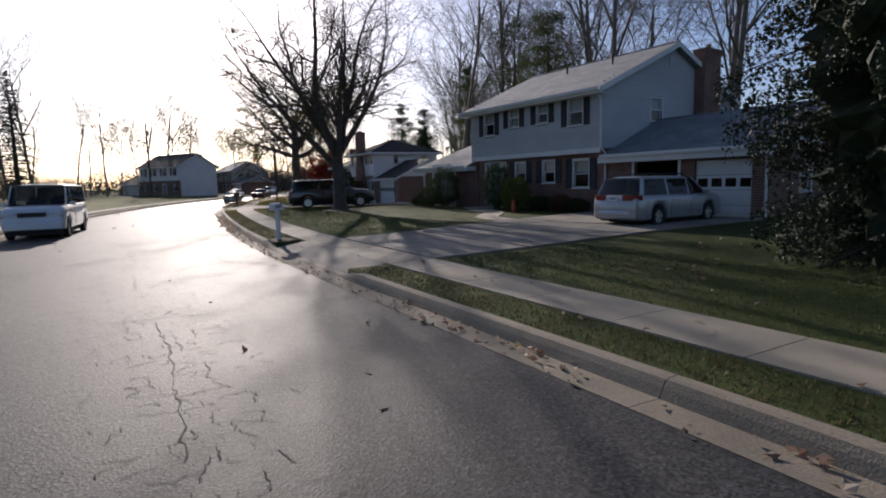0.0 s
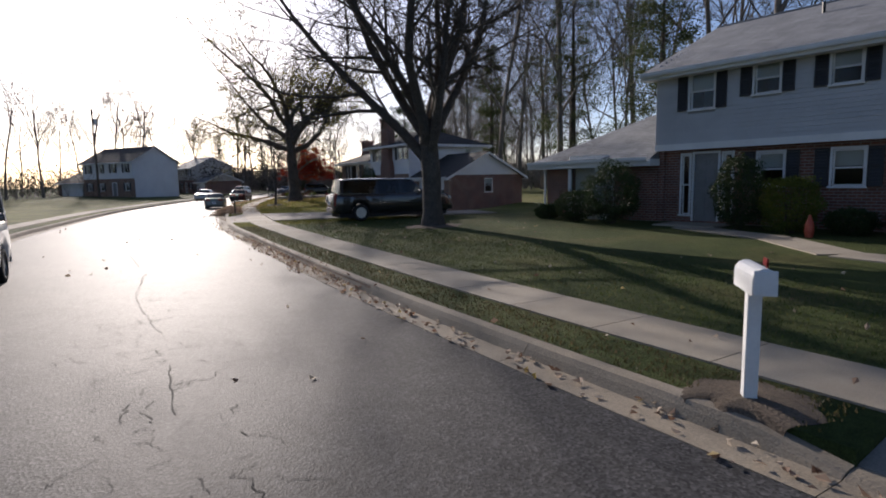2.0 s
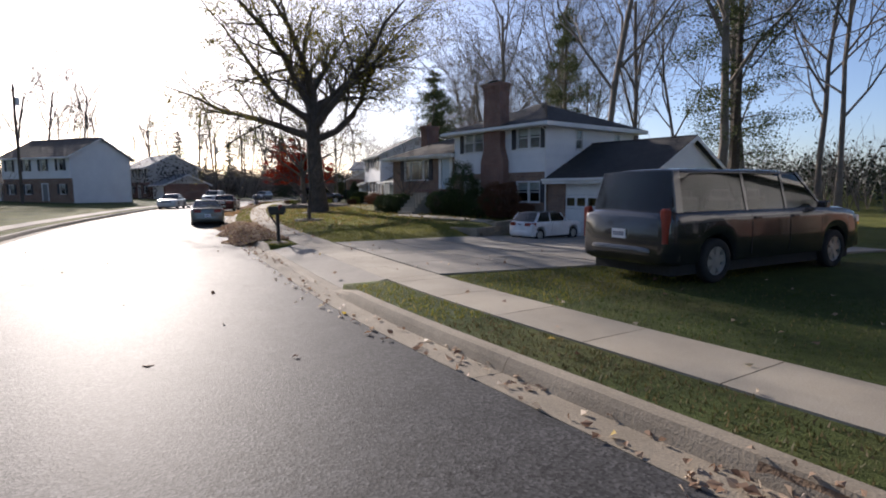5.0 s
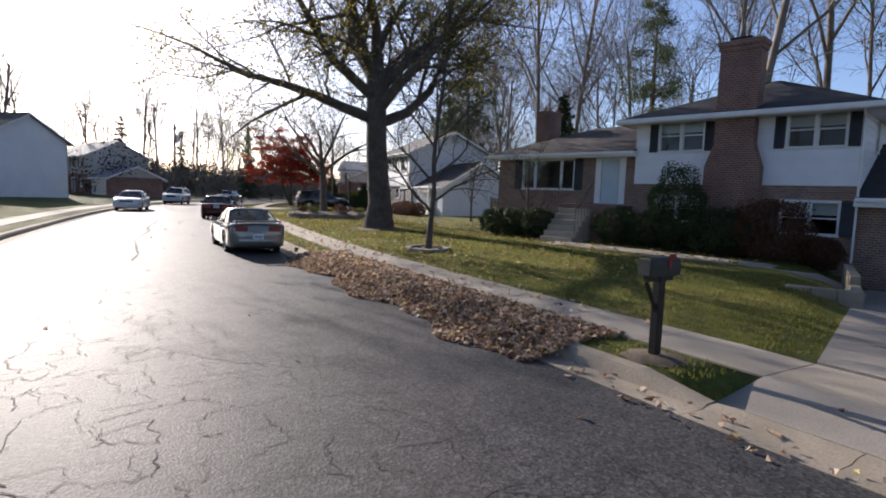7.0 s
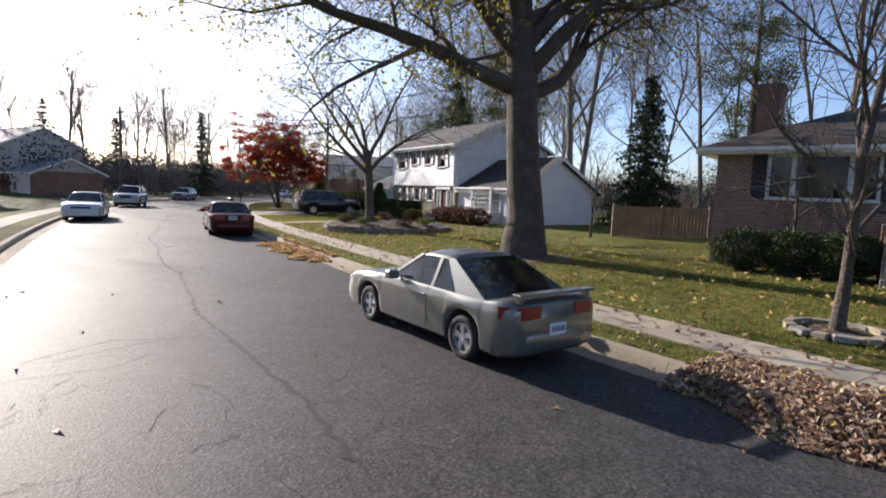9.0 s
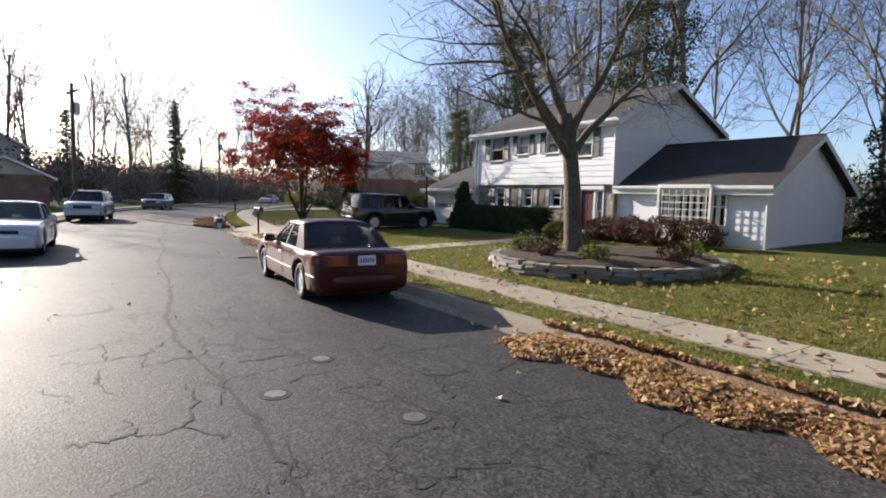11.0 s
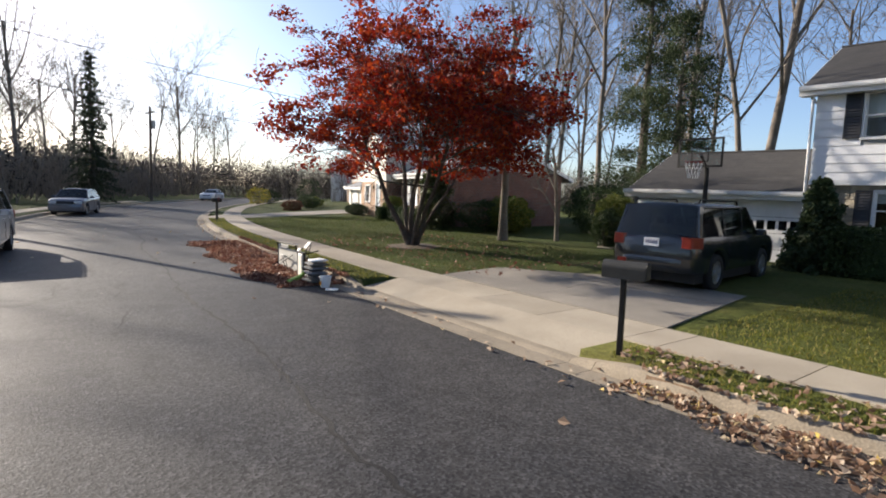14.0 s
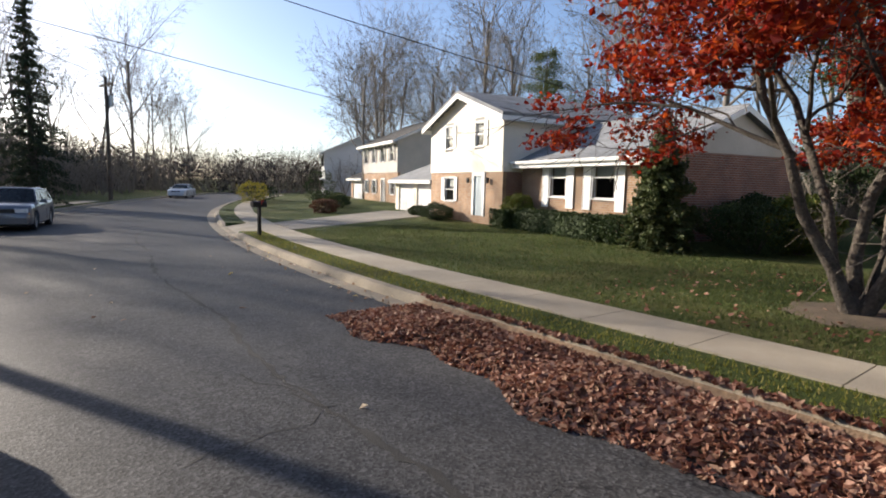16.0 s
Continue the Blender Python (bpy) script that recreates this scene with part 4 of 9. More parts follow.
# --- grey house with brick ground floor
def house_one():
    z0 = 0.50
    H = house("house", SITE_1, "two-storey grey-sided brick colonial house with black shutters and attached garage")
    up = [(-7.02, -6.26, 3.83, 4.80), (-5.07, -4.40, 4.04, 4.79), (-3.13, -2.46, 4.04, 4.79), (-1.20, -0.41, 3.79, 4.78)]
    lo = [(-3.08, -2.35, 1.70, 2.56), (-1.20, -0.34, 1.50, 2.53), (-5.0, -4.3, 1.72, 2.56)]
    dr = (-6.96, -6.18, 0.72, 2.62)
    sl = [(-7.38, -7.12, 0.9, 2.6), (-6.02, -5.76, 0.9, 2.6)]
    zb, ze = 2.90, 5.12
    wall_front(H, -8.18, 0.52, 0.0, zb, ze, up, M["sheath"])
    wall_front(H, -8.18, 0.52, 0.32, z0 - 0.6, zb, lo + [dr] + sl, M["brick_red"])
    part("overhang", Geo().box(-8.18, 0.52, 0.0, 0.5, zb - 0.02, zb - 0.0).box(-8.2, 0.54, -0.03, 0.0, zb - 0.16, zb + 0.02), M["white"], H)
    siding_front(H, -8.18, 0.52, 0.0, zb + 0.02, ze - 0.05, [(a - .06, b + .06, c - .05, d + .06) for a, b, c, d in up], M["siding_grey"], 0.115)
    sw = [(3.28, 4.07, 3.95, 4.80)]
    wall_side(H, 0.32, 0.2, 9.4, z0 - 0.6, zb, [], M["brick_red"])
    wall_side(H, 0.32, 0.2, 9.4, zb, ze, sw, M["sheath"])
    gable_wall(H, 0.32, 0.0, 9.6, ze, 6.9, M["sheath"])
    siding_side(H, 0.52, 0.0, 9.6, zb, ze, [(a - .06, b + .06, c - .05, d + .06) for a, b, c, d in sw], M["siding_grey"], 0.115, True, 6.88)
    window(H, 3.28, 4.07, 0.0, 3.95, 4.80, turn=facing(H, 0.52, 0.0, True))
    wall_side(H, -8.18, 0.2, 9.4, z0 - 0.6, ze, [], M["brick_red"])
    gable_wall(H, -8.18, 0.0, 9.6, ze, 6.9, M["sheath"])
    siding_side(H, -8.18, 0.0, 9.6, zb, ze, [], M["siding_grey"], 0.115, False, 6.88)
    wall_front(H, -8.18, 0.52, 9.4, z0 - 0.6, ze, [], M["siding_tan"])
    part("gable_vent", Geo().box(0.52, 0.56, 4.55, 5.05, 6.05, 6.5), M["siding_grey"], H)
    inner_box(H, -8.0, 0.3, 0.6, 9.3, z0, ze)
    roof_gable_x(H, -8.18, 0.52, 0.0, 9.6, ze, 6.95, M["roof_grey"], 0.45, 0.35)
    gutter(H, -8.5, 0.85, -0.47, 4.83)
    for a, b, c, d in up:
        shuttered(H, a, b, 0.0, c, d, 0.32)
    for a, b, c, d in lo:
        shuttered(H, a, b, 0.32, c, d, 0.34, blind=0.45)
    door(H, *dr[:2], 0.32, dr[2], dr[3], M["door_grey"], "grey storm door", 0.06)
    for a, b, c, d in sl:
        window(H, a, b, 0.32, c, d, "hung", 0)
    part("door_step", Geo().cbox(-7.6, -5.6, -1.1, 0.32, z0 - 0.3, 0.68, 0.02), M["concrete"], H)
    downspout(H, [(0.62, -0.45, 4.86), (0.60, -0.1, 4.62), (0.60, -0.06, 4.5), (0.60, -0.06, 2.9), (0.60, 0.22, 2.72), (0.60, 0.22, 0.62)])
    part("vent_pipe", Geo().tube([(-1.5, 3.2, 6.2), (-1.5, 3.2, 6.75)], [0.05, 0.05], 8), M["metal_dark"], H)
    part("vent_pipe", Geo().tube([(-4.5, 3.4, 6.3), (-4.5, 3.4, 6.7)], [0.05, 0.05], 8), M["metal_dark"], H)
    chimney(H, 0.54, 1.05, 6.5, 7.8, z0 - 0.3, 6.85, M["brick_red"])
    # left wing with the bow window
    wz, wy = 2.78, 0.15
    bow = (-11.85, -10.05, 1.0, 2.62)
    wall_front(H, -13.1, -8.18, wy, z0 - 0.6, wz, [bow], M["brick_red"])
    wall_side(H, -13.1, wy + 0.2, 6.9, z0 - 0.6, wz, [], M["brick_red"])
    wall_front(H, -13.1, -8.18, 6.9, z0 - 0.6, wz, [], M["brick_red"])
    roof_hip(H, -13.1, -8.18, wy, 7.1, wz, 4.35, M["roof_grey"], 0.55, left=True, right=False)
    gutter(H, -13.6, -8.2, wy - 0.56, 2.46)
    downspout(H, [(-13.15, wy - 0.5, 2.5), (-13.15, wy - 0.1, 2.3), (-13.15, wy - 0.07, 0.55)])
    bay(H, -11.95, -9.95, wy, 0.85, 2.6, 0.45)
    inner_box(H, -12.9, -8.3, wy + 0.3, 6.8, z0, wz)
    # garage
    gy, gz = 0.32, 2.72
    d1, d2 = (1.95, 3.85, 0.50, 2.34), (4.5, 6.5, 0.50, 2.28)
    wall_front(H, 0.52, 6.95, gy, z0 - 0.6, gz, [d1, d2], M["brick_red"])
    wall_side(H, 6.75, gy + 0.2, 7.0, z0 - 0.6, gz, [(2.6, 3.4, 1.3, 2.2)], M["brick_red"])
    wall_front(H, 0.52, 6.95, 6.9, z0 - 0.6, gz, [], M["brick_red"])
    gable_wall(H, 6.75, gy, 7.1, gz, 3.95, M["siding_grey"])
    roof_gable_x(H, 0.86, 6.95, gy, 7.1, gz, 3.98, M["roof_grey"], 0.45, 0.34)
    gutter(H, 0.7, 7.3, gy - 0.47, 2.52)
    downspout(H, [(7.0, gy - 0.45, 2.55), (7.0, gy - 0.1, 2.3), (7.0, gy - 0.06, 0.6)])
    fr = Geo().box(1.85, 1.95, gy - 0.03, gy + 0.2, 0.5, 2.44).box(3.85, 3.95, gy - 0.03, gy + 0.2, 0.5, 2.44).box(1.95, 3.85, gy - 0.03, gy + 0.2, 2.34, 2.44)
    part("door_frame", fr, M["white"], H)
    garage_door(H, 4.5, 6.5, gy + 0.1, 0.5, 2.28, 4, 4, 4, 1)
    window(H, 2.6, 3.4, 0.0, 1.3, 2.2, turn=facing(H, 6.95, 0.0, True), blind=0.4)
    # near-black floor and blocks give the open garage its shade by colour
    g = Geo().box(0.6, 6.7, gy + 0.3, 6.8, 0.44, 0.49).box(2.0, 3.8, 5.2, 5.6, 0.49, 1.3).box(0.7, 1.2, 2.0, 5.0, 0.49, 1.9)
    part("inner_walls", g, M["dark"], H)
    return H


def bay(parent, x0, x1, y, z0, z1, out):
    """Bow window on a panelled base: three faces standing out of the wall."""
    a = 0.38
    P = [(x0, y), (x0 + a, y - out), (x1 - a, y - out), (x1, y)]
    base, top, head = Geo(), Geo(), Geo()
    n = 6
    for i in range(3):
        (ax, ay), (bx, by) = P[i], P[i + 1]
        for k in range(n):
            c, d = z0 - 0.6 + 0.6 * k / n, z0 - 0.6 + 0.6 * (k + 1) / n
            base.slab([(ax, ay - 0.03, c), (bx, by - 0.03, c), (bx, by - 0.012, d), (ax, ay - 0.012, d)], 0.05)
    w = part("bay_window", base, M["white"], parent, "white bow window with panelled base")
    vs = [(px, py - 0.05, z) for z in (z1, z1 + 0.12) for px, py in P]
    head.add(vs, [(3, 2, 1, 0), (4, 5, 6, 7), (0, 1, 5, 4), (1, 2, 6, 5), (2, 3, 7, 6), (3, 0, 4, 7)])
    part("head", head, M["white"], w)
    vs = [(px, py - 0.06, z) for z in (z0 - 0.04, z0) for px, py in P]
    part("sill", Geo().add(vs, [(3, 2, 1, 0), (4, 5, 6, 7), (0, 1, 5, 4), (1, 2, 6, 5), (2, 3, 7, 6), (3, 0, 4, 7)]), M["white"], w)
    for px, py in P:
        part("post", Geo().box(px - 0.045, px + 0.045, py - 0.05, py + 0.05, z0, z1), M["white"], w)
    for i in range(3):
        (ax, ay), (bx, by) = P[i], P[i + 1]
        q = Geo().slab([(ax, ay, z0), (bx, by, z0), (bx, by, z1), (ax, ay, z1)], 0.006)
        p = part("pane", q, M["glass"], w)
        p.visible_shadow = False
        zm = (z0 + z1) / 2
        bar = Geo().slab([(ax, ay - 0.012, zm - 0.02), (bx, by - 0.012, zm - 0.02), (bx, by - 0.012, zm + 0.02), (ax, ay - 0.012, zm + 0.02)], 0.03)
        if i != 1:
            part("sash", bar, M["white"], w)
    c = Geo()
    for k in range(9):
        xx = x0 + 0.2 + (x1 - x0 - 0.4) * k / 9
        c.slab([(xx, y + 0.12, z0), (xx + 0.16, y + 0.16, z0), (xx + 0.16, y + 0.16, z1), (xx, y + 0.12, z1)], 0.004)
    part("curtain", c, M["blind"], w)
    return w


# --- white and brick split-level with two chimneys
def house_two():
    H = house("house", SITE_2, "white-sided brick split-level house with tall red brick chimneys and black shutters")
    zb, ze = 2.42, 5.0
    A, B = (-7.17, -5.35, 3.60, 4.70), (-2.28, -0.47, 3.60, 4.68)
    L1, L2 = (-2.29, -0.47, 0.93, 1.92), (-7.2, -5.4, 1.1, 2.0)
    wall_front(H, -8.25, 0.0, 0.0, zb, ze, [A, B], M["sheath"])
    siding_front(H, -8.25, 0.0, 0.0, zb, ze - 0.06, [(a - .06, b + .06, c - .05, d + .06) for a, b, c, d in (A, B)], M["siding_white"], 0.235)
    wall_front(H, -8.25, 0.0, 0.02, -0.3, zb, [L1, L2], M["brick_mix"])
    for w in (A, B):
        shuttered(H, *w[:2], 0.0, w[2], w[3], 0.36, style="pair", blind=0.4)
    window(H, *L2[:2], 0.02, L2[2], L2[3], "pair", 0.4)
    shuttered(H, *L1[:2], 0.02, L1[2], L1[3], 0.4, style="pair", blind=0.4)
    sw = [(2.7, 3.3, 3.6, 4.55), (6.6, 7.2, 3.6, 4.5)]
    wall_side(H, -0.2, 0.22, 8.6, -0.3, ze, sw, M["sheath"])
    siding_side(H, 0.0, 0.0, 8.6, 1.9, ze - 0.06, [(a - .06, b + .06, c - .05, d + .06) for a, b, c, d in sw], M["siding_white"], 0.235, True)
    for a, b, c, d in sw:
        shuttered_side = window(H, a, b, 0.0, c, d, turn=facing(H, 0.0, 0.0, True), blind=0.4)
    wall_side(H, -8.25, 0.22, 8.6, -0.3, ze, [], M["siding_white"])
    wall_front(H, -8.25, 0.0, 8.6, -0.3, ze, [], M["siding_white"])
    inner_box(H, -8.0, -0.2, 0.4, 8.5, 0.3, ze)
    roof_hip(H, -8.25, 0.0, 0.0, 8.8, ze, 6.45, M["roof_dark"], 0.65)
    gutter(H, -8.9, 0.65, -0.67, 4.6)
    downspout(H, [(0.06, -0.6, 4.62), (0.05, -0.12, 4.4), (0.05, -0.07, 0.15)])
    # front chimney with shoulders
    g = Geo()
    g.prism([(-5.05, -0.1), (-3.0, -0.1), (-3.0, 3.0), (-3.3, 3.75), (-3.3, 6.75), (-4.75, 6.75), (-4.75, 3.75), (-5.05, 3.0)], -0.5, -0.001)
    c = part("chimney", g, M["brick_red"], H, "tall red brick chimney on the front wall")
    part("rear_shaft", Geo().box(-4.75, -3.3, 0.001, 0.3, 4.9, 6.75), M["brick_red"], c)
    part("corbel", Geo().box(-4.80, -3.25, -0.55, 0.35, 6.75, 6.9), M["brick_red"], c)
    part("cap", Geo().box(-4.85, -3.20, -0.60, 0.40, 6.9, 7.06), M["brick_red"], c)
    part("flue", Geo().box(-4.5, -3.7, -0.35, 0.1, 7.06, 7.2), M["metal_dark"], c)
    # raised left wing
    wz, wy = 3.85, 0.25
    C, D = (-14.7, -11.6, 2.17, 3.42), (-10.05, -9.1, 1.62, 3.4)
    wall_front(H, -16.4, -8.25, wy, -0.2, wz, [C, D], M["brick_mix"])
    wall_side(H, -16.4, wy + 0.2, 7.6, -0.2, wz, [], M["brick_mix"])
    wall_front(H, -16.4, -8.25, 7.6, -0.2, wz, [], M["brick_mix"])
    roof_hip(H, -16.4, -8.25, wy, 7.8, wz, 5.1, M["roof_brown"], 0.6, left=True, right=False)
    gutter(H, -17.0, -8.3, wy - 0.62, 3.52)
    shuttered(H, C[0], C[1], wy, C[2], C[3], 0.45, style="triple", blind=0)
    door(H, D[0], D[1], wy, D[2], D[3], M["door_blue"], "pale grey-blue panelled front door", 0.3)
    inner_box(H, -16.2, -8.4, wy + 0.3, 7.5, 1.4, wz)
    chimney(H, -15.7, -14.9, 2.6, 3.8, 4.0, 5.9, M["brick_red"])
    part("landing", Geo().cbox(-11.4, -8.4, -1.2, wy, 0.0, 1.58, 0.02), M["brick_red"], H)
    steps(H, -11.3, -9.6, -1.2, 6, 0.1, 1.4, 0.26, M["concrete"])
    for x in (-11.25, -9.65):
        r = part("railing", Geo().tube([(x, -1.2, 2.35), (x, -2.55, 1.3)], [0.02, 0.02], 6), M["metal_dark"], H, "black iron stair railing")
        for i in range(6):
            y = -1.25 - i * 0.25
            part("baluster", Geo().tube([(x, y, 1.4 - i * 0.2), (x, y, 2.31 - i * 0.195)], [0.012, 0.012], 5), M["metal_dark"], r)
    # garage
    gy, gz = 0.12, 2.2
    wall_front(H, 0.0, 6.4, gy, -0.95, gz, [(1.3, 5.6, -0.62, 1.92)], M["brick_mix"])
    garage_door(H, 1.3, 5.6, gy + 0.1, -0.62, 1.92, 6, 4, 6, 1)
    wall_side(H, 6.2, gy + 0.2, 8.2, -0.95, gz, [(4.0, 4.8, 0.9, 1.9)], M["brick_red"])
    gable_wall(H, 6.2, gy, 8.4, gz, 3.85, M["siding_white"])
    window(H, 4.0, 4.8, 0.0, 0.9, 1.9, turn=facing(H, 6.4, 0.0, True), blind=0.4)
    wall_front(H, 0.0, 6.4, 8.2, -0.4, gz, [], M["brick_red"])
    roof_gable_x(H, 0.35, 6.4, gy, 8.4, gz, 3.9, M["roof_dark"], 0.45, 0.34)
    gutter(H, 0.05, 6.75, gy - 0.47, 1.95)
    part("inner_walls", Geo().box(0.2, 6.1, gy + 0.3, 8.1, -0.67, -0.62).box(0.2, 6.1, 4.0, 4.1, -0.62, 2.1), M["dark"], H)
    return H


# --- white colonial with stone ground floor
def house_three():
    H = house("house", SITE_3, "two-storey white colonial house with stone ground floor and black shutters")
    zb, ze = 2.30, 4.78
    up = [(-8.56, -7.49, 3.36, 4.46), (-6.20, -5.42, 3.60, 4.42), (-4.04, -3.24, 3.57, 4.44), (-2.01, -1.11, 3.36, 4.44)]
    lo = [(-8.15, -7.43, 1.12, 2.03), (-5.85, -5.20, 1.22, 2.01), (-3.74, -3.10, 1.26, 2.02)]
    dr = (-1.74, -0.95, 0.35, 1.95)
    wall_front(H, -9.8, 0.22, 0.0, zb, ze, up, M["sheath"])
    siding_front(H, -9.8, 0.22, 0.0, zb, ze - 0.05, [(a - .06, b + .06, c - .05, d + .06) for a, b, c, d in up], M["siding_white"], 0.215)
    side_l = [(-2.25, -1.9, 0.35, 1.95), (-0.8, -0.42, 0.35, 1.95)]
    wall_front(H, -9.8, 0.22, 0.15, -0.3, zb, lo + [dr] + side_l, M["stone"])
    stone_face(H, -9.8, 0.22, 0.15, 0.1, zb - 0.1, [(a - 0.08, b + 0.08, c - 0.1, d + 0.08) for a, b, c, d in lo] + [(-2.4, -0.3, -1, 2.2)], 71)
    part("belt_board", Geo().box(-9.82, 0.24, -0.03, 0.2, zb - 0.1, zb + 0.01), M["white"], H)
    for a, b, c, d in up:
        shuttered(H, a, b, 0.0, c, d, 0.42 if b - a > 0.85 else 0.38, blind=0.55)
    for a, b, c, d in lo:
        shuttered(H, a, b, 0.15, c, d, 0.40, blind=0.3)
    door(H, dr[0], dr[1], 0.15, dr[2], dr[3], M["door_red"], "dark red panelled front door", 0.1)
    for a, b, c, d in side_l:
        window(H, a, b, 0.15, c, d, "hung", 0.9)
    part("door_head", Geo().cbox(-2.4, -0.3, 0.02, 0.15, 2.0, 2.16, 0.02), M["white"], H)
    part("step", Geo().cbox(-2.4, -0.2, -1.2, 0.15, -0.1, 0.33, 0.02).cbox(-2.4, -0.2, -1.6, -1.2, -0.1, 0.17, 0.02), M["concrete"], H)
    wall_side(H, 0.02, 0.2, 8.2, -0.3, ze, [], M["siding_white"])
    gable_wall(H, 0.02, 0.0, 8.4, ze, 6.42, M["siding_white"])
    siding_side(H, 0.22, 0.0, 8.4, 2.0, ze, [], M["siding_white"], 0.215, True, 6.4)
    part("gable_vent", Geo().box(0.22, 0.27, 3.95, 4.45, 5.6, 6.0), M["siding_tan"], H)
    wall_side(H, -9.8, 0.2, 8.2, -0.3, ze, [], M["siding_white"])
    gable_wall(H, -9.8, 0.0, 8.4, ze, 6.42, M["siding_white"])
    wall_front(H, -9.8, 0.22, 8.2, -0.3, ze, [], M["siding_white"])
    inner_box(H, -9.6, 0.0, 0.45, 8.1, 0.3, ze)
    roof_gable_x(H, -9.8, 0.22, 0.0, 8.4, ze, 6.45, M["roof_dark"], 0.32, 0.4)
    gutter(H, -10.2, 0.62, -0.34, 4.57)
    downspout(H, [(0.3, -0.32, 4.6), (0.3, -0.1, 4.4), (0.3, -0.07, 2.2)])
    downspout(H, [(-9.95, -0.32, 4.6), (-9.88, -0.1, 4.4), (-9.88, -0.07, 0.1)])
    part("vent_pipe", Geo().tube([(-4.0, 2.4, 5.7), (-4.0, 2.4, 6.2)], [0.05, 0.05], 8), M["metal"], H)
    # right wing with bay window
    wy, wz = 0.35, 2.22
    wall_front(H, 0.22, 6.8, wy, -0.3, wz, [(2.35, 5.35, 0.85, 2.1)], M["siding_white"])
    bay(H, 2.35, 5.35, wy, 0.85, 2.06, 0.5)
    for i in range(7):
        a = 2.9 + 1.9 * i / 6
        part("glazing_bar", Geo().box(a - 0.012, a + 0.012, wy - 0.53, wy - 0.505, 0.87, 2.04), M["white"], H)
    for i in range(1, 5):
        c = 0.85 + 1.2 * i / 5
        part("glazing_bar", Geo().box(2.75, 4.95, wy - 0.531, wy - 0.506, c - 0.012, c + 0.012), M["white"], H)
    wall_side(H, 6.6, wy + 0.2, 6.9, -0.3, wz, [], M["siding_white"])
    gable_wall(H, 6.6, wy, 7.1, wz, 3.85, M["siding_white"])
    wall_front(H, 0.22, 6.8, 6.9, -0.3, wz, [], M["siding_white"])
    roof_gable_x(H, 0.62, 6.8, wy, 7.1, wz, 3.9, M["roof_dark"], 0.34, 0.38)
    gutter(H, 0.3, 7.2, wy - 0.36, 2.02)
    downspout(H, [(6.9, wy - 0.34, 2.05), (6.88, wy - 0.1, 1.85), (6.88, wy - 0.06, 0.05)])
    inner_box(H, 0.4, 6.5, wy + 0.4, 6.8, 0.2, wz)
    # garage to the left
    gy, gz = 0.1, 2.08
    d1, d2 = (-14.55, -12.35, -0.05, 1.75), (-11.95, -9.98, -0.05, 1.75)
    wall_front(H, -15.4, -9.8, gy, -0.3, gz, [d1, d2], M["siding_white"])
    wall_side(H, -15.4, gy + 0.2, 7.0, -0.3, gz, [], M["siding_white"])
    wall_front(H, -15.4, -9.8, 7.0, -0.3, gz, [], M["siding_white"])
    gable_wall(H, -15.4, gy, 7.2, gz, 3.3, M["siding_white"])
    garage_door(H, *d1[:2], gy + 0.1, d1[2], d1[3], 6, 4, 4, 1)
    garage_door(H, *d2[:2], gy + 0.1, d2[2], d2[3], 6, 4, 4, 1)
    roof_gable_x(H, -15.4, -10.2, gy, 7.2, gz, 3.35, M["roof_dark"], 0.32, 0.38)
    gutter(H, -15.8, -9.85, gy - 0.34, 1.88)
    part("inner_walls", Geo().box(-15.2, -9.9, gy + 0.3, 6.9, -0.1, -0.05).box(-15.2, -9.9, 3.0, 3.1, -0.05, 2.0), M["dark"], H)
    return H


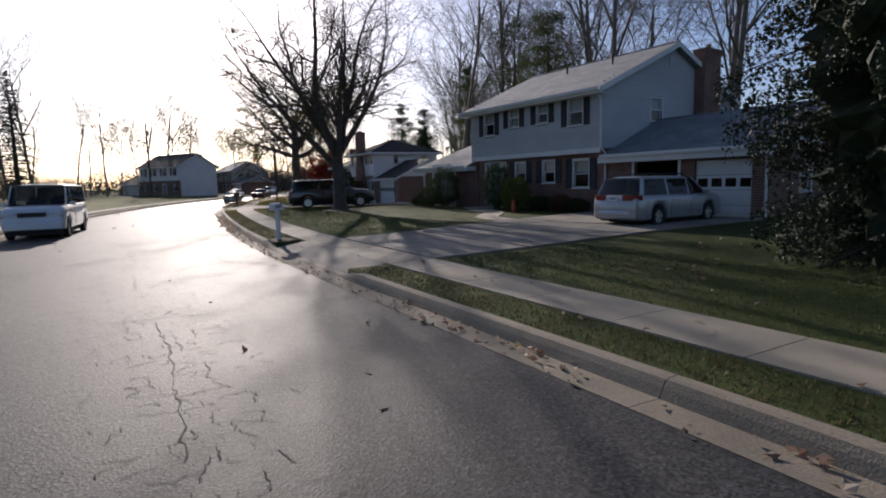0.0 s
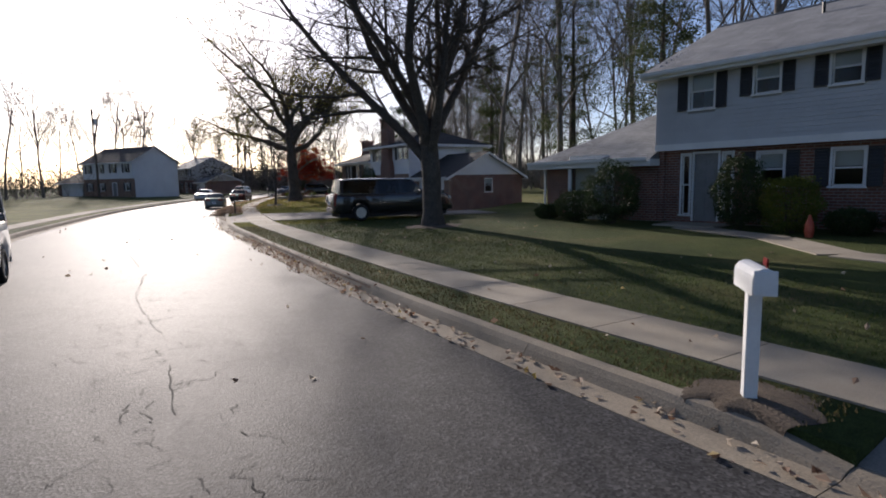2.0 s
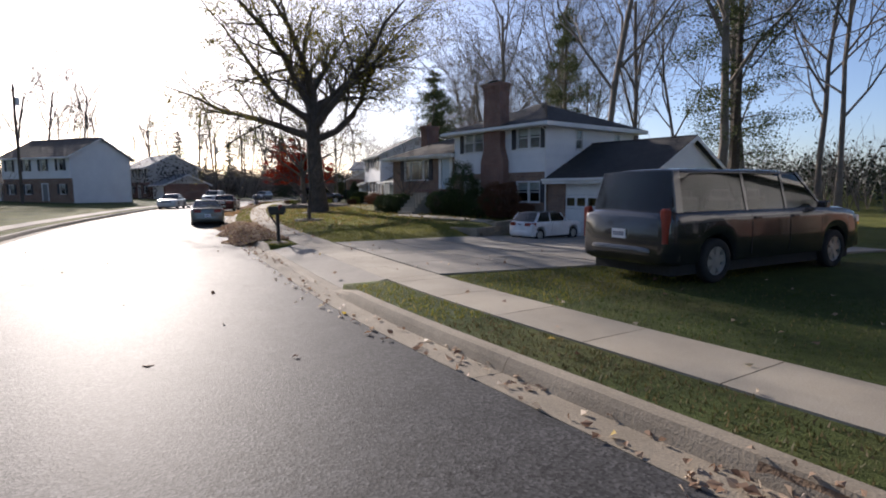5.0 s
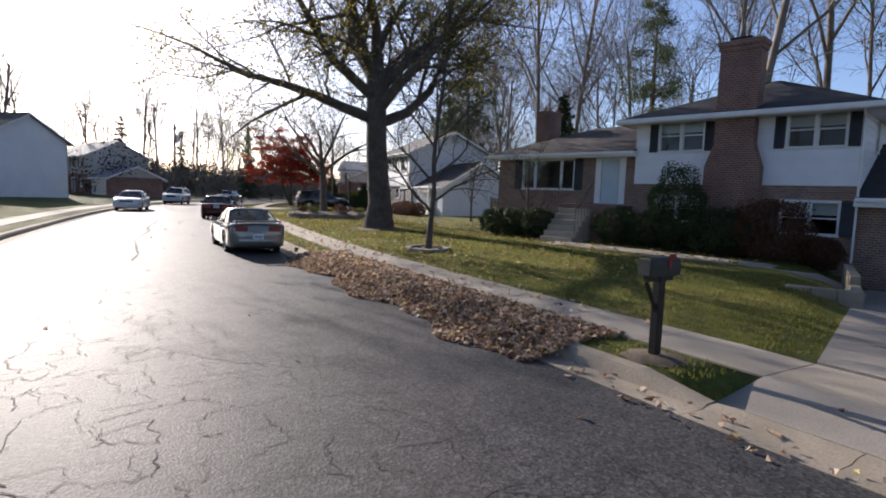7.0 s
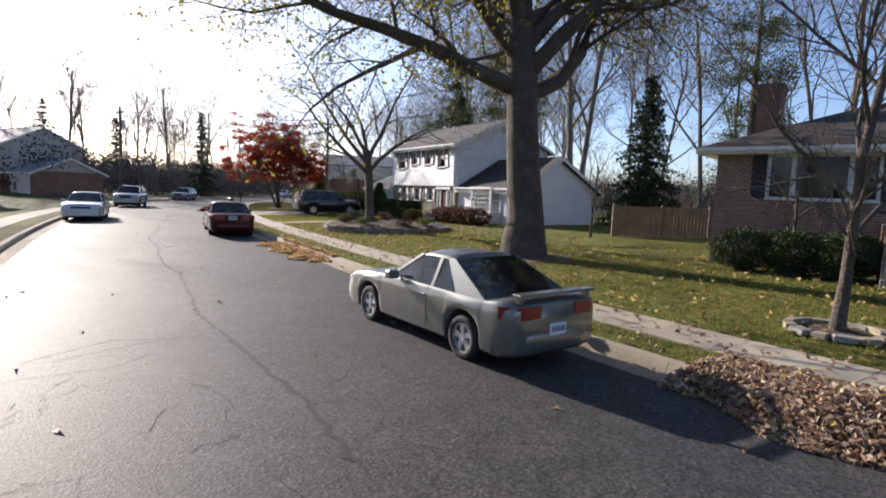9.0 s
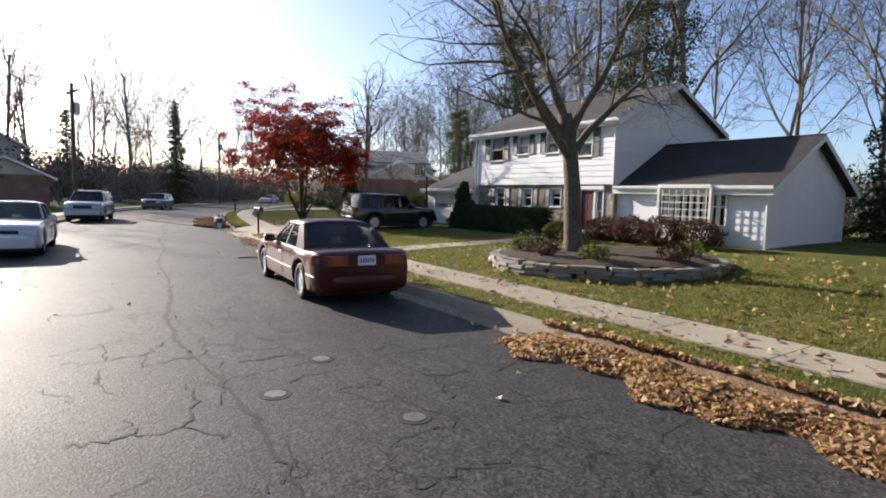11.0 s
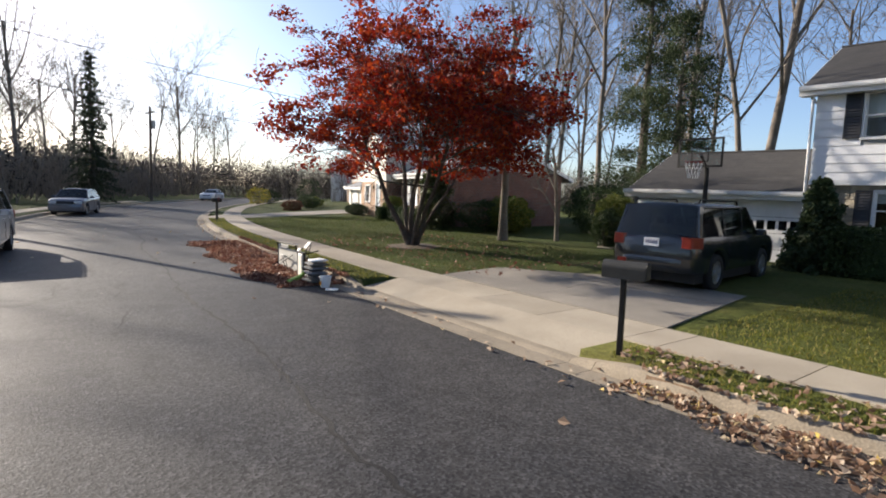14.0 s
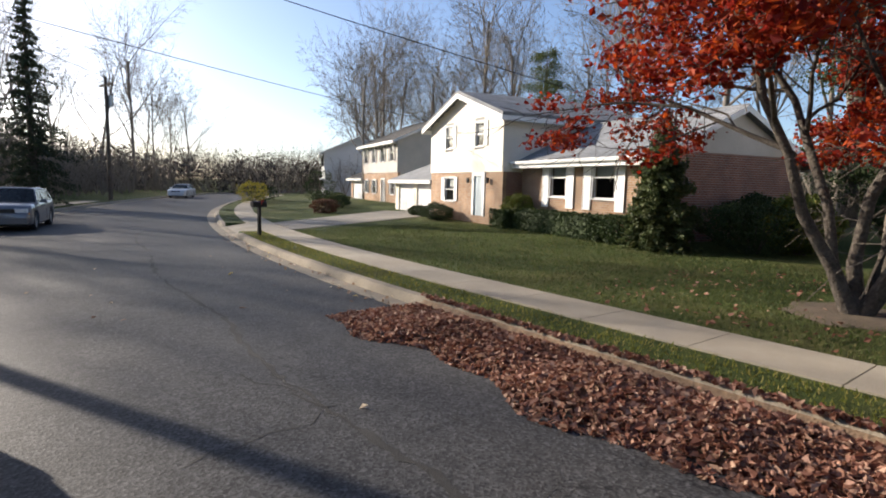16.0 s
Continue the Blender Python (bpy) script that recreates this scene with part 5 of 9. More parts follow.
# --- cream front-gabled house with tan brick
def house_four():
    H = house("house", SITE_4, "cream-sided front-gabled house with tan brick ground floor and white trim")
    x0, x1, zb, ze, zp, d = -6.35, 1.63, 1.92, 4.22, 5.38, 8.6
    up = [(-4.38, -3.51, 3.05, 4.05), (-1.01, -0.16, 3.02, 4.02)]
    lo = [(-4.41, -3.33, 0.60, 1.68)]
    dr = (-1.25, -0.0, 0.05, 1.83)
    wall_front(H, x0, x1, 0.0, zb, ze, up, M["sheath"])
    holes = [(a - .06, b + .06, c - .05, e + .06) for a, b, c, e in up]
    siding_front(H, x0, x1, 0.0, zb, ze, holes, M["siding_cream"], 0.19)
    z, k = ze, (zp - ze) / ((x1 - x0) / 2)
    while z < zp - 0.19:
        o = (z + 0.1 - ze) / k
        board(H, M["siding_cream"], x0 + o, 0.0, z, x1 - x0 - 2 * o, 0.19)
        z += 0.19
    xm = (x0 + x1) / 2
    g = Geo()
    g.prism([(x0, ze), (x1, ze), (xm, zp)], 0.0, 0.2)
    part("gable", g, M["sheath"], H)
    wall_front(H, x0, x1, 0.03, -0.4, zb, lo + [dr], M["brick_tan"])
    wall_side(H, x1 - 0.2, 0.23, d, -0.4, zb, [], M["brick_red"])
    wall_side(H, x1 - 0.2, 0.2, d, zb, ze, [], M["sheath"])
    siding_side(H, x1, 0.0, d, zb, ze, [], M["siding_cream"], 0.19, True)
    wall_side(H, x0, 0.23, d, -0.4, ze, [], M["siding_cream"])
    wall_front(H, x0, x1, d - 0.2, -0.4, ze, [], M["siding_cream"])
    inner_box(H, x0 + 0.2, x1 - 0.2, 0.4, d - 0.2, 0.0, ze)
    # roof, ridge running inward
    r, t = Geo(), Geo()
    o, e = 0.5, 0.4
    kz = k * o
    r.slab([(x0 - o, -e, ze - kz), (xm, -e, zp), (xm, d + e, zp), (x0 - o, d + e, ze - kz)][::-1], 0.14)
    r.slab([(xm, -e, zp), (x1 + o, -e, ze - kz), (x1 + o, d + e, ze - kz), (xm, d + e, zp)][::-1], 0.14)
    rf = part("roof", r, M["roof_grey"], H)
    fix_normals(rf)
    for a, b in (((x0 - o, ze - kz), (xm, zp)), ((xm, zp), (x1 + o, ze - kz))):
        q = [(a[0], -e - 0.03, a[1]), (b[0], -e - 0.03, b[1]), (b[0], -e - 0.03, b[1] - 0.2), (a[0], -e - 0.03, a[1] - 0.2)]
        t.add(q + [(p[0], -e, p[2]) for p in q], [(0, 3, 2, 1), (4, 5, 6, 7), (0, 1, 5, 4), (1, 2, 6, 5), (2, 3, 7, 6), (3, 0, 4, 7)])
    t.box(x1 + o - 0.02, x1 + o + 0.02, -e, d + e, ze - kz - 0.2, ze - kz)
    t.box(x0 - o - 0.02, x0 - o + 0.02, -e, d + e, ze - kz - 0.2, ze - kz)
    part("trim", t, M["white"], H, "white barge boards")
    for w in up + lo:
        y = 0.0 if w in up else 0.03
        window(H, *w[:2], y, w[2], w[3], blind=0.4)
        shutter(H, w[1] + 0.08, w[1] + 0.42, y, w[2], w[3] + 0.04, M["white"])
        if w in lo:
            shutter(H, w[0] - 0.42, w[0] - 0.08, y, w[2], w[3] + 0.04, M["white"])
    door(H, -1.05, -0.2, 0.03, 0.05, 1.75, M["door_blue"], "pale front door in white surround", 0.22)
    for x in (-1.55, 0.45):
        part("wall_lantern", Geo().cbox(x - 0.06, x + 0.06, -0.16, -0.03, 1.45, 1.68, 0.02), M["metal_dark"], H)
    # wing
    wy, wz, wx = 1.1, 2.5, 9.9
    wins = [(3.86, 4.92, 1.0, 2.4), (6.6, 7.8, 1.0, 2.4)]
    wall_front(H, x1, wx, wy, -0.4, wz, wins, M["brick_tan"])
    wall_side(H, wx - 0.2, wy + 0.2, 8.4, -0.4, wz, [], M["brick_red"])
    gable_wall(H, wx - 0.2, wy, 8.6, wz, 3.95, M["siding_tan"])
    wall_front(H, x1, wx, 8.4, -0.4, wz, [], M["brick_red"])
    roof_gable_x(H, x1 + 0.36, wx, wy, 8.6, wz, 4.0, M["roof_grey"], 0.6, 0.34)
    gutter(H, x1 + 0.05, wx + 0.35, wy - 0.62, 2.2)
    for a, b, c, e2 in wins:
        window(H, a, b, wy, c, e2, "hung", 0.5)
        shutter(H, a - 0.55, a - 0.08, wy, c - 0.4, e2 + 0.04, M["white"])
        shutter(H, b + 0.08, b + 0.55, wy, c - 0.4, e2 + 0.04, M["white"])
    inner_box(H, x1 + 0.1, wx - 0.3, wy + 0.3, 8.3, 0.0, wz)
    # garage
    gx, gz = -13.2, 1.72
    wall_front(H, gx, x0, 0.4, -0.5, gz, [(-12.6, -9.9, -0.3, 1.4), (-9.4, -6.8, -0.3, 1.4)], M["siding_cream"])
    garage_door(H, -12.6, -9.9, 0.5, -0.3, 1.4, 0, 4, 4, 9)
    garage_door(H, -9.4, -6.8, 0.5, -0.3, 1.4, 0, 4, 4, 9)
    wall_side(H, gx, 0.6, 7.0, -0.5, gz, [], M["siding_cream"])
    wall_front(H, gx, x0, 7.0, -0.5, gz, [], M["siding_cream"])
    gable_wall(H, gx, 0.4, 7.2, gz, 2.75, M["siding_cream"])
    roof_gable_x(H, gx, x0 - 0.36, 0.4, 7.2, gz, 2.8, M["roof_grey"], 0.45, 0.34)
    return H


def plain_house(ax, ay, dx, dy, z, w, d, zb, ze, zr, lower, upper, roof, label, wins=4, garage=0, gl=True):
    """Houses farther off: two storeys, windows with shutters, a door, and a lower wing."""
    H = house("house", (ax, ay, dx, dy, z), label)
    up, lo = [], []
    for i in range(wins):
        x = -w + w * (i + 0.5) / wins
        up.append((x - 0.42, x + 0.42, zb + 0.9, ze - 0.35))
        if i != wins // 2:
            lo.append((x - 0.42, x + 0.42, 0.9, 2.0))
    xd = -w + w * (wins // 2 + 0.5) / wins
    dr = (xd - 0.45, xd + 0.45, 0.1, 2.05)
    wall_front(H, -w, 0, 0, zb, ze, up, upper)
    wall_front(H, -w, 0, 0.05, -0.5, zb, lo + [dr], lower)
    for x in (-w, -0.2):
        wall_side(H, x, 0.2, d, -0.5, ze, [], upper)
        gable_wall(H, x, 0.0, d, ze, zr - 0.05, upper)
    wall_front(H, -w, 0, d - 0.2, -0.5, ze, [], upper)
    roof_gable_x(H, -w, 0, 0, d, ze, zr, roof, 0.5, 0.35)
    for q in up:
        shuttered(H, *q[:2], 0.0, q[2], q[3], 0.34, blind=0.4)
    for q in lo:
        shuttered(H, *q[:2], 0.05, q[2], q[3], 0.34, blind=0.4)
    door(H, *dr[:2], 0.05, dr[2], dr[3], M["door_grey"], "dark front door")
    inner_box(H, -w + 0.3, -0.3, 0.4, d - 0.3, 0.0, ze)
    if garage:
        a, b = (-w - garage, -w) if gl else (0.0, garage)
        gd = (a + 0.7, b - 0.7, 0.0, 1.95)
        wall_front(H, a, b, 0.3, -0.5, 2.35, [gd], lower)
        garage_door(H, *gd[:2], 0.4, gd[2], gd[3], 0, 4, 4, 9)
        wall_side(H, a if gl else b - 0.2, 0.5, d - 1.2, -0.5, 2.35, [], lower)
        gable_wall(H, a if gl else b - 0.2, 0.3, d - 1.0, 2.35, 3.75, upper)
        wall_front(H, a, b, d - 1.2, -0.5, 2.35, [], lower)
        roof_gable_x(H, a + (0 if gl else 0.36), b - (0.36 if gl else 0), 0.3, d - 1.0, 2.35, 3.8, roof, 0.45, 0.34)
    return H


house_one()
house_two()
house_three()
house_four()
# farther along, same side
plain_house(-4.2, 134.5, 0.30, 0.95, 0.2, 10.0, 8.0, 2.6, 5.2, 7.0, M["brick_tan"], M["siding_tan"], M["roof_dark"], "two-storey grey-sided house with white front windows", 4, 5.5, True)
plain_house(2.5, 158.0, 0.45, 0.89, 0.3, 10.0, 8.0, 2.6, 5.2, 7.0, M["siding_white"], M["siding_white"], M["roof_grey"], "white two-storey house behind bare trees", 4, 5.0, True)
# across the road
plain_house(-45.2, 99.5, -0.87, 0.5, 0.5, 11.5, 8.0, 2.7, 5.4, 7.6, M["brick_mix"], M["siding_white"], M["roof_brown"], "white two-storey house with brick ground floor and low garage wing", 4, 7.0, True)
plain_house(-45.0, 124.5, -0.60, 0.8, 0.4, 11.0, 8.0, 2.6, 5.2, 7.2, M["brick_red"], M["siding_tan"], M["roof_grey"], "hazy two-storey house with red brick ground floor", 4, 6.0, False)
plain_house(-62.0, 56.0, -0.55, 0.83, 0.6, 11.0, 8.0, 2.6, 5.2, 7.0, M["brick_mix"], M["siding_tan"], M["roof_brown"], "brown house behind bare trees across the road", 4, 5.0, True)

# ---------------------------------------------------------------- vehicles
def wheel(parent, x, y, r, w, side, spokes, rim_mat, hub=0.22):
    """Tyre with rounded shoulders; rim, spokes and hub cap under it. side: +1 left, -1 right."""
    n = 32
    prof = [(0.64, 0.46), (0.70, 0.5), (0.88, 0.5), (0.96, 0.42), (1.0, 0.26), (1.0, -0.26), (0.96, -0.42), (0.88, -0.5), (0.70, -0.5), (0.64, -0.46)]
    g = Geo()
    for rr, yy in prof:
        g.v += [(x + r * rr * math.cos(6.2832 * k / n), y + w * yy, r + r * rr * math.sin(6.2832 * k / n)) for k in range(n)]
    m = len(prof)
    for j in range(m):
        a, b = j * n, ((j + 1) % m) * n
        g.f += [(a + k, a + (k + 1) % n, b + (k + 1) % n, b + k) for k in range(n)]
    t = part("wheel", g, M["black"], parent, smooth=True)
    yo = y + side * w * 0.40
    rim = Geo()
    ri = r * 0.66
    lo, hi = sorted((yo - side * 0.05, yo))
    rim.disc((x, r), ri * 0.88, ri, lo, hi + 0.004, n)
    rim.disc((x, r), 0.001, ri * 0.90, yo - side * 0.075 - 0.005, yo - side * 0.075 + 0.005, 24)
    for k in range(spokes):
        a = 6.2832 * k / spokes + 0.2
        wd = 0.17 * ri if spokes > 8 else 0.26 * ri
        c, s = math.cos(a), math.sin(a)
        q = [(hub * ri, -wd * 0.6), (ri * 0.9, -wd), (ri * 0.9, wd), (hub * ri, wd * 0.6)]
        vs = [(x + c * u - s * v, yy, r + s * u + c * v) for yy in (yo - side * 0.055, yo - side * 0.012) for u, v in q]
        rim.add(vs, [(0, 1, 2, 3), (7, 6, 5, 4), (0, 4, 5, 1), (1, 5, 6, 2), (2, 6, 7, 3), (3, 7, 4, 0)])
    rim.disc((x, r), 0.001, hub * ri * 1.1, min(yo, yo - side * 0.05), max(yo, yo - side * 0.05) , 18)
    part("rim", rim, rim_mat, t)
    return t


def smooth_interp(x, pts):
    xs, ys = [p[0] for p in pts], [p[1] for p in pts]
    o = np.array([-0.12, -0.08, -0.04, 0.0, 0.04, 0.08, 0.12])
    w = np.array([1, 2, 3, 4, 3, 2, 1]) / 16.0
    return float((np.interp(x + o, xs, ys) * w).sum())


def lamp_block(L, W, s, z0, z1, inner=0.40):
    """Tail lamp that wraps round the rounded rear corner."""
    g = Geo()
    for zz in (z0, z1):
        for off in (0.0, 0.06):
            g.v += [(-L / 2 - 0.056 + off + 0.25 * max(0.0, (k - 0.5) / 0.5) ** 2.6, s * (W / 2 * (0.93 + 0.045 * k) - off) * (inner + (1.0 - inner) * k), zz) for k in [j / 8 for j in range(9)]]
    for a, b in ((0, 18), (27, 9), (18, 27), (9, 0)):
        g.f += [(a + k, a + k + 1, b + k + 1, b + k) for k in range(8)]
    g.f += [(0, 9, 27, 18), (8, 26, 35, 17)]
    return g


def car(name, x, y, z, hx, hy, L, W, H, wb, fo, r, belt, hood, deck, cowl, rf, rr, rb, mat, label, category="car", spokes=5, rim_mat=None,
        tumble=0.76, pillars=(), trim=None, sill=0.22, tail="corner", nose=0.55, seat=None, roof_rack=False, glass_mat=None, plate=True, lower=None, tail_z=None, cp=(0.15, 0.15), plate_z=None):
    """A parked car: x, y its middle on the plan, hx, hy the way it faces. Along its length: cowl, rf (roof's front), rr (roof's back), rb (foot of the rear window)."""
    ang = math.atan2(hy, hx)
    e = thing(name, Matrix.Translation((x, y, z)) @ Matrix.Rotation(ang, 4, 'Z'), label, category)
    xf = L / 2 - fo
    xr = xf - wb
    ra = r + 0.055
    xs = set(np.linspace(-L / 2, L / 2, 44).tolist()) | {-L / 2 + 0.02, -L / 2 + 0.06, L / 2 - 0.02, L / 2 - 0.06}
    for xw in (xf, xr):
        for k in range(17):
            xs.add(xw + ra * math.cos(math.pi * k / 16) * 0.999)
        xs |= {xw - ra - 0.01, xw + ra + 0.01}
    xs = sorted(q for q in xs if -L / 2 <= q <= L / 2)
    tops = [(-L / 2, deck - 0.10), (-L / 2 + 0.04, deck - 0.03), (-L / 2 + 0.14, deck), (rb, belt), (cowl, belt + 0.01), ((cowl + L / 2) / 2, (belt + hood) / 2 + 0.02), (L / 2 - 0.30, hood), (L / 2 - 0.07, hood - 0.10), (L / 2, nose)]
    tops = sorted(tops)
    body = Geo()
    ring = 0
    for q in xs:
        zl = sill
        for xw in (xf, xr):
            d = abs(q - xw)
            if d < ra:
                zl = max(zl, r + math.sqrt(max(0, ra * ra - d * d)) * 0.98)
        f = abs(q) / (L / 2)
        if f > 0.93:
            zl = max(zl, sill + 0.05)
        zt = smooth_interp(q, tops)
        end = max(0.0, (abs(q) - (L / 2 - 0.32)) / 0.32)
        w = W / 2 * (1 - 0.025 * f ** 3 - 0.085 * end ** 2.5)
        zl = min(zl, zt - 0.08)
        zs = zt - 0.05
        hh = zs - zl
        half = [(0, zl), (w * 0.88, zl), (w * 0.96, zl + 0.03), (w * 0.985, zl + hh * 0.2), (w, zl + hh * 0.45), (w * 0.995, zl + hh * 0.64), (w * 0.985, zl + hh * 0.82), (w * 0.965, zs - 0.005), (w * 0.935, zt - 0.012), (w * 0.87, zt + 0.006), (w * 0.5, zt + 0.026), (0, zt + 0.034)]
        sec = [(-a, b) for a, b in half[:0:-1]] + half[:-1]
        sec = [(a, b) for a, b in half] + [(-a, b) for a, b in half[-2:0:-1]]
        ring = len(sec)
        body.v += [(q, a, b) for a, b in sec]
    n = len(xs)
    for i in range(n - 1):
        for j in range(ring):
            a, b = i * ring + j, i * ring + (j + 1) % ring
            body.f.append((a, b, b + ring, a + ring))
    for first, sgn in ((0, -1), ((n - 1) * ring, 1)):
        end_ring = body.v[first:first + ring]
        zc = (min(p[2] for p in end_ring) + max(p[2] for p in end_ring)) / 2
        o = len(body.v)
        body.v += [(p[0] + sgn * 0.035, p[1] * 0.93, zc + (p[2] - zc) * 0.86) for p in end_ring]
        for j in range(ring):
            body.f.append((first + j, first + (j + 1) % ring, o + (j + 1) % ring, o + j))
        body.f.append(tuple(range(o, o + ring)))
    b_ob = part("body", body, mat, e, smooth=True)
    fix_normals(b_ob)
    b_ob.data.set_sharp_from_angle(angle=radians(38))
    # black underside and arches
    under = Geo().box(-L / 2 + 0.25, L / 2 - 0.25, -W / 2 + 0.16, W / 2 - 0.16, 0.17, sill + 0.10)
    part("underbody", under, M["black"], e)
    # roof and pillars
    wb_, wr = W / 2 * 0.925, W / 2 * tumble
    roof = Geo()
    nu, nv = 12, 8
    for i in range(nu + 1):
        u = i / nu
        X = rr + (rf - rr) * u
        for j in range(nv + 1):
            v = -1 + 2 * j / nv
            edge = (abs(v) ** 4) * 0.07 + ((2 * u - 1) ** 6) * 0.045
            roof.v.append((X, wr * v * (1 - 0.03 * (2 * u - 1) ** 4), H - edge))
    for i in range(nu):
        for j in range(nv):
            a = i * (nv + 1) + j
            roof.f.append((a, a + nv + 1, a + nv + 2, a + 1))
    mtop = len(roof.v)
    roof.v += [(a * 0.995, b * 0.985, c - 0.05) for a, b, c in roof.v]
    for i in range(nu):
        for j in range(nv):
            a = mtop + i * (nv + 1) + j
            roof.f.append((a + 1, a + nv + 2, a + nv + 1, a))
    for i in range(nu):
        for j in (0, nv):
            a = i * (nv + 1) + j
            roof.f.append((a, mtop + a, mtop + a + nv + 1, a + nv + 1) if j else (a + nv + 1, mtop + a + nv + 1, mtop + a, a))
    for j in range(nv):
        roof.f.append((j + 1, mtop + j + 1, mtop + j, j))
        a = nu * (nv + 1) + j
        roof.f.append((a, mtop + a, mtop + a + 1, a + 1))
    ro = part("roof", roof, mat, e, smooth=True)
    fix_normals(ro)
    gm = glass_mat or M["carglass"]
    zr, zb = H - 0.085, belt - 0.01

    def post(s, x0, x1, wdt, wtop):
        g = Geo()
        y0, y1 = s * wb_, s * wr * 0.985
        t = 0.035 * s
        q = [(x0 - wdt / 2, y0, zb), (x0 + wdt / 2, y0, zb), (x1 + wtop / 2, y1, zr + 0.02), (x1 - wtop / 2, y1, zr + 0.02)]
        vs = q + [(a, b - t, c) for a, b, c in q]
        g.add(vs, [(0, 1, 2, 3), (7, 6, 5, 4), (1, 0, 4, 5), (2, 1, 5, 6), (3, 2, 6, 7), (0, 3, 7, 4)])
        return part("pillar", g, mat, e)

    marks = [(cowl - 0.06, rf - 0.03, 0.08, 0.08)] + [(p, p, 0.07, 0.07) for p in pillars] + [(rb + 0.02 + cp[0] / 2, rr - 0.02 + cp[1] / 2, cp[0], cp[1])]
    for s in (1, -1):
        for x0, x1, wd, wt in marks:
            post(s, x0, x1, wd, wt)
        for (a0, a1, wa, wat), (b0, b1, wbb, wbt) in zip(marks, marks[1:]):
            g = Geo()
            y0, y1 = s * (wb_ - 0.012), s * (wr * 0.985 - 0.012)
            q = [(b0 + wbb / 2, y0, zb), (a0 - wa / 2, y0, zb), (a1 - wat / 2, y1, zr + 0.01), (b1 + wbt / 2, y1, zr + 0.01)]
            vs = q + [(a, b - s * 0.005, c) for a, b, c in q]
            g.add(vs, [(0, 1, 2, 3), (7, 6, 5, 4), (1, 0, 4, 5), (2, 1, 5, 6), (3, 2, 6, 7), (0, 3, 7, 4)])
            p = part("side_window", g, gm, e)
            p.visible_shadow = False
            fr = Geo()
            fr.tube([q[0], q[1], q[2], q[3], q[0]], [0.012] * 5, 5)
            part("window_trim", fr, M["chrome"] if trim else M["black"], e)
    for nm, x0, x1 in (("windscreen", cowl, rf), ("rear_window", rb, rr)):
        g = Geo()
        q = [(x0, -wb_ * 0.93, zb + 0.02), (x0, wb_ * 0.93, zb + 0.02), (x1, wr * 0.92, zr + 0.03), (x1, -wr * 0.92, zr + 0.03)]
        xm = (x0 + x1) / 2
        bow = 0.07 if nm == "windscreen" else -0.05
        nn = 6
        for k in range(nn + 1):
            t = k / nn
            o = bow * (1 - (2 * t - 1) ** 2)
            a = Vector(q[0]).lerp(Vector(q[1]), t)
            b = Vector(q[3]).lerp(Vector(q[2]), t)
            g.v += [(a.x + o, a.y, a.z), (b.x + o * 0.5, b.y, b.z)]
        for k in range(nn):
            g.f.append((2 * k, 2 * k + 2, 2 * k + 3, 2 * k + 1))
        m2 = len(g.v)
        g.v += [(a - 0.005 * (1 if bow > 0 else -1), b, c) for a, b, c in g.v]
        g.f += [tuple(m2 + i for i in f[::-1]) for f in list(g.f)]
        p = part(nm, g, gm, e, smooth=True)
        p.visible_shadow = False
    # inside
    sm = seat or M["seat"]
    part("dashboard", Geo().cbox(cowl - 0.45, cowl - 0.02, -wb_ + 0.1, wb_ - 0.1, belt - 0.25, belt + 0.03, 0.03), M["dark"], e)
    rows = [(cowl + rf) / 2 - 1.0] + ([max((cowl + rf) / 2 - 1.95, rr + 0.12)] if L > 3.9 else [])
    for rx in rows:
        for sy in (1, -1):
            g = Geo()
            g.cbox(rx - 0.12, rx + 0.02, sy * 0.38 - 0.24, sy * 0.38 + 0.24, 0.45, belt + 0.20, 0.05)
            g.cbox(rx - 0.10, rx, sy * 0.38 - 0.12, sy * 0.38 + 0.12, belt + 0.21, min(belt + 0.36, H - 0.13), 0.04)
            part("seat", g, sm, e)
    ring_ = Geo()
    cx, cy, cz = cowl - 0.62, 0.38, belt + 0.04
    pts = [(cx + 0.07 * math.sin(6.2832 * k / 16), cy + 0.18 * math.cos(6.2832 * k / 16), cz + 0.17 * math.sin(6.2832 * k / 16)) for k in range(17)]
    ring_.tube(pts, [0.013] * 17, 5, cap=False)
    part("steering_wheel", ring_, M["black"], e)
    # wheels
    rm = rim_mat or M["alloy"]
    for xw in (xf, xr):
        for s in (1, -1):
            wheel(e, xw, s * (W / 2 - 0.125), r, 0.205, s, spokes, rm)
    # lamps, plates, handles, mirrors, bumpers
    tz = tail_z or deck - 0.22
    for s in (1, -1):
        if tail == "tall":
            g = Geo().cbox(-L / 2 - 0.012, -L / 2 + 0.14, s * (W / 2 - 0.14) - 0.065, s * (W / 2 - 0.14) + 0.065, tz - (0.28 if H > 1.6 else 0.11), tz + (0.28 if H > 1.6 else 0.11), 0.03)
        else:
            g = lamp_block(L, W, s, tz - 0.08, tz + 0.08) if H < 1.6 else lamp_block(L, W, s, tz - 0.10, tz + 0.11, 0.70)
        part("tail_lamp", g, M["lamp_red"], e)
        g = Geo().cbox(L / 2 - 0.26, L / 2 - 0.012, s * (W / 2 - 0.30) - 0.22, s * (W / 2 - 0.30) + 0.20, hood - 0.24, hood - 0.10, 0.03)
        part("headlamp", g, M["lamp_clear"], e)
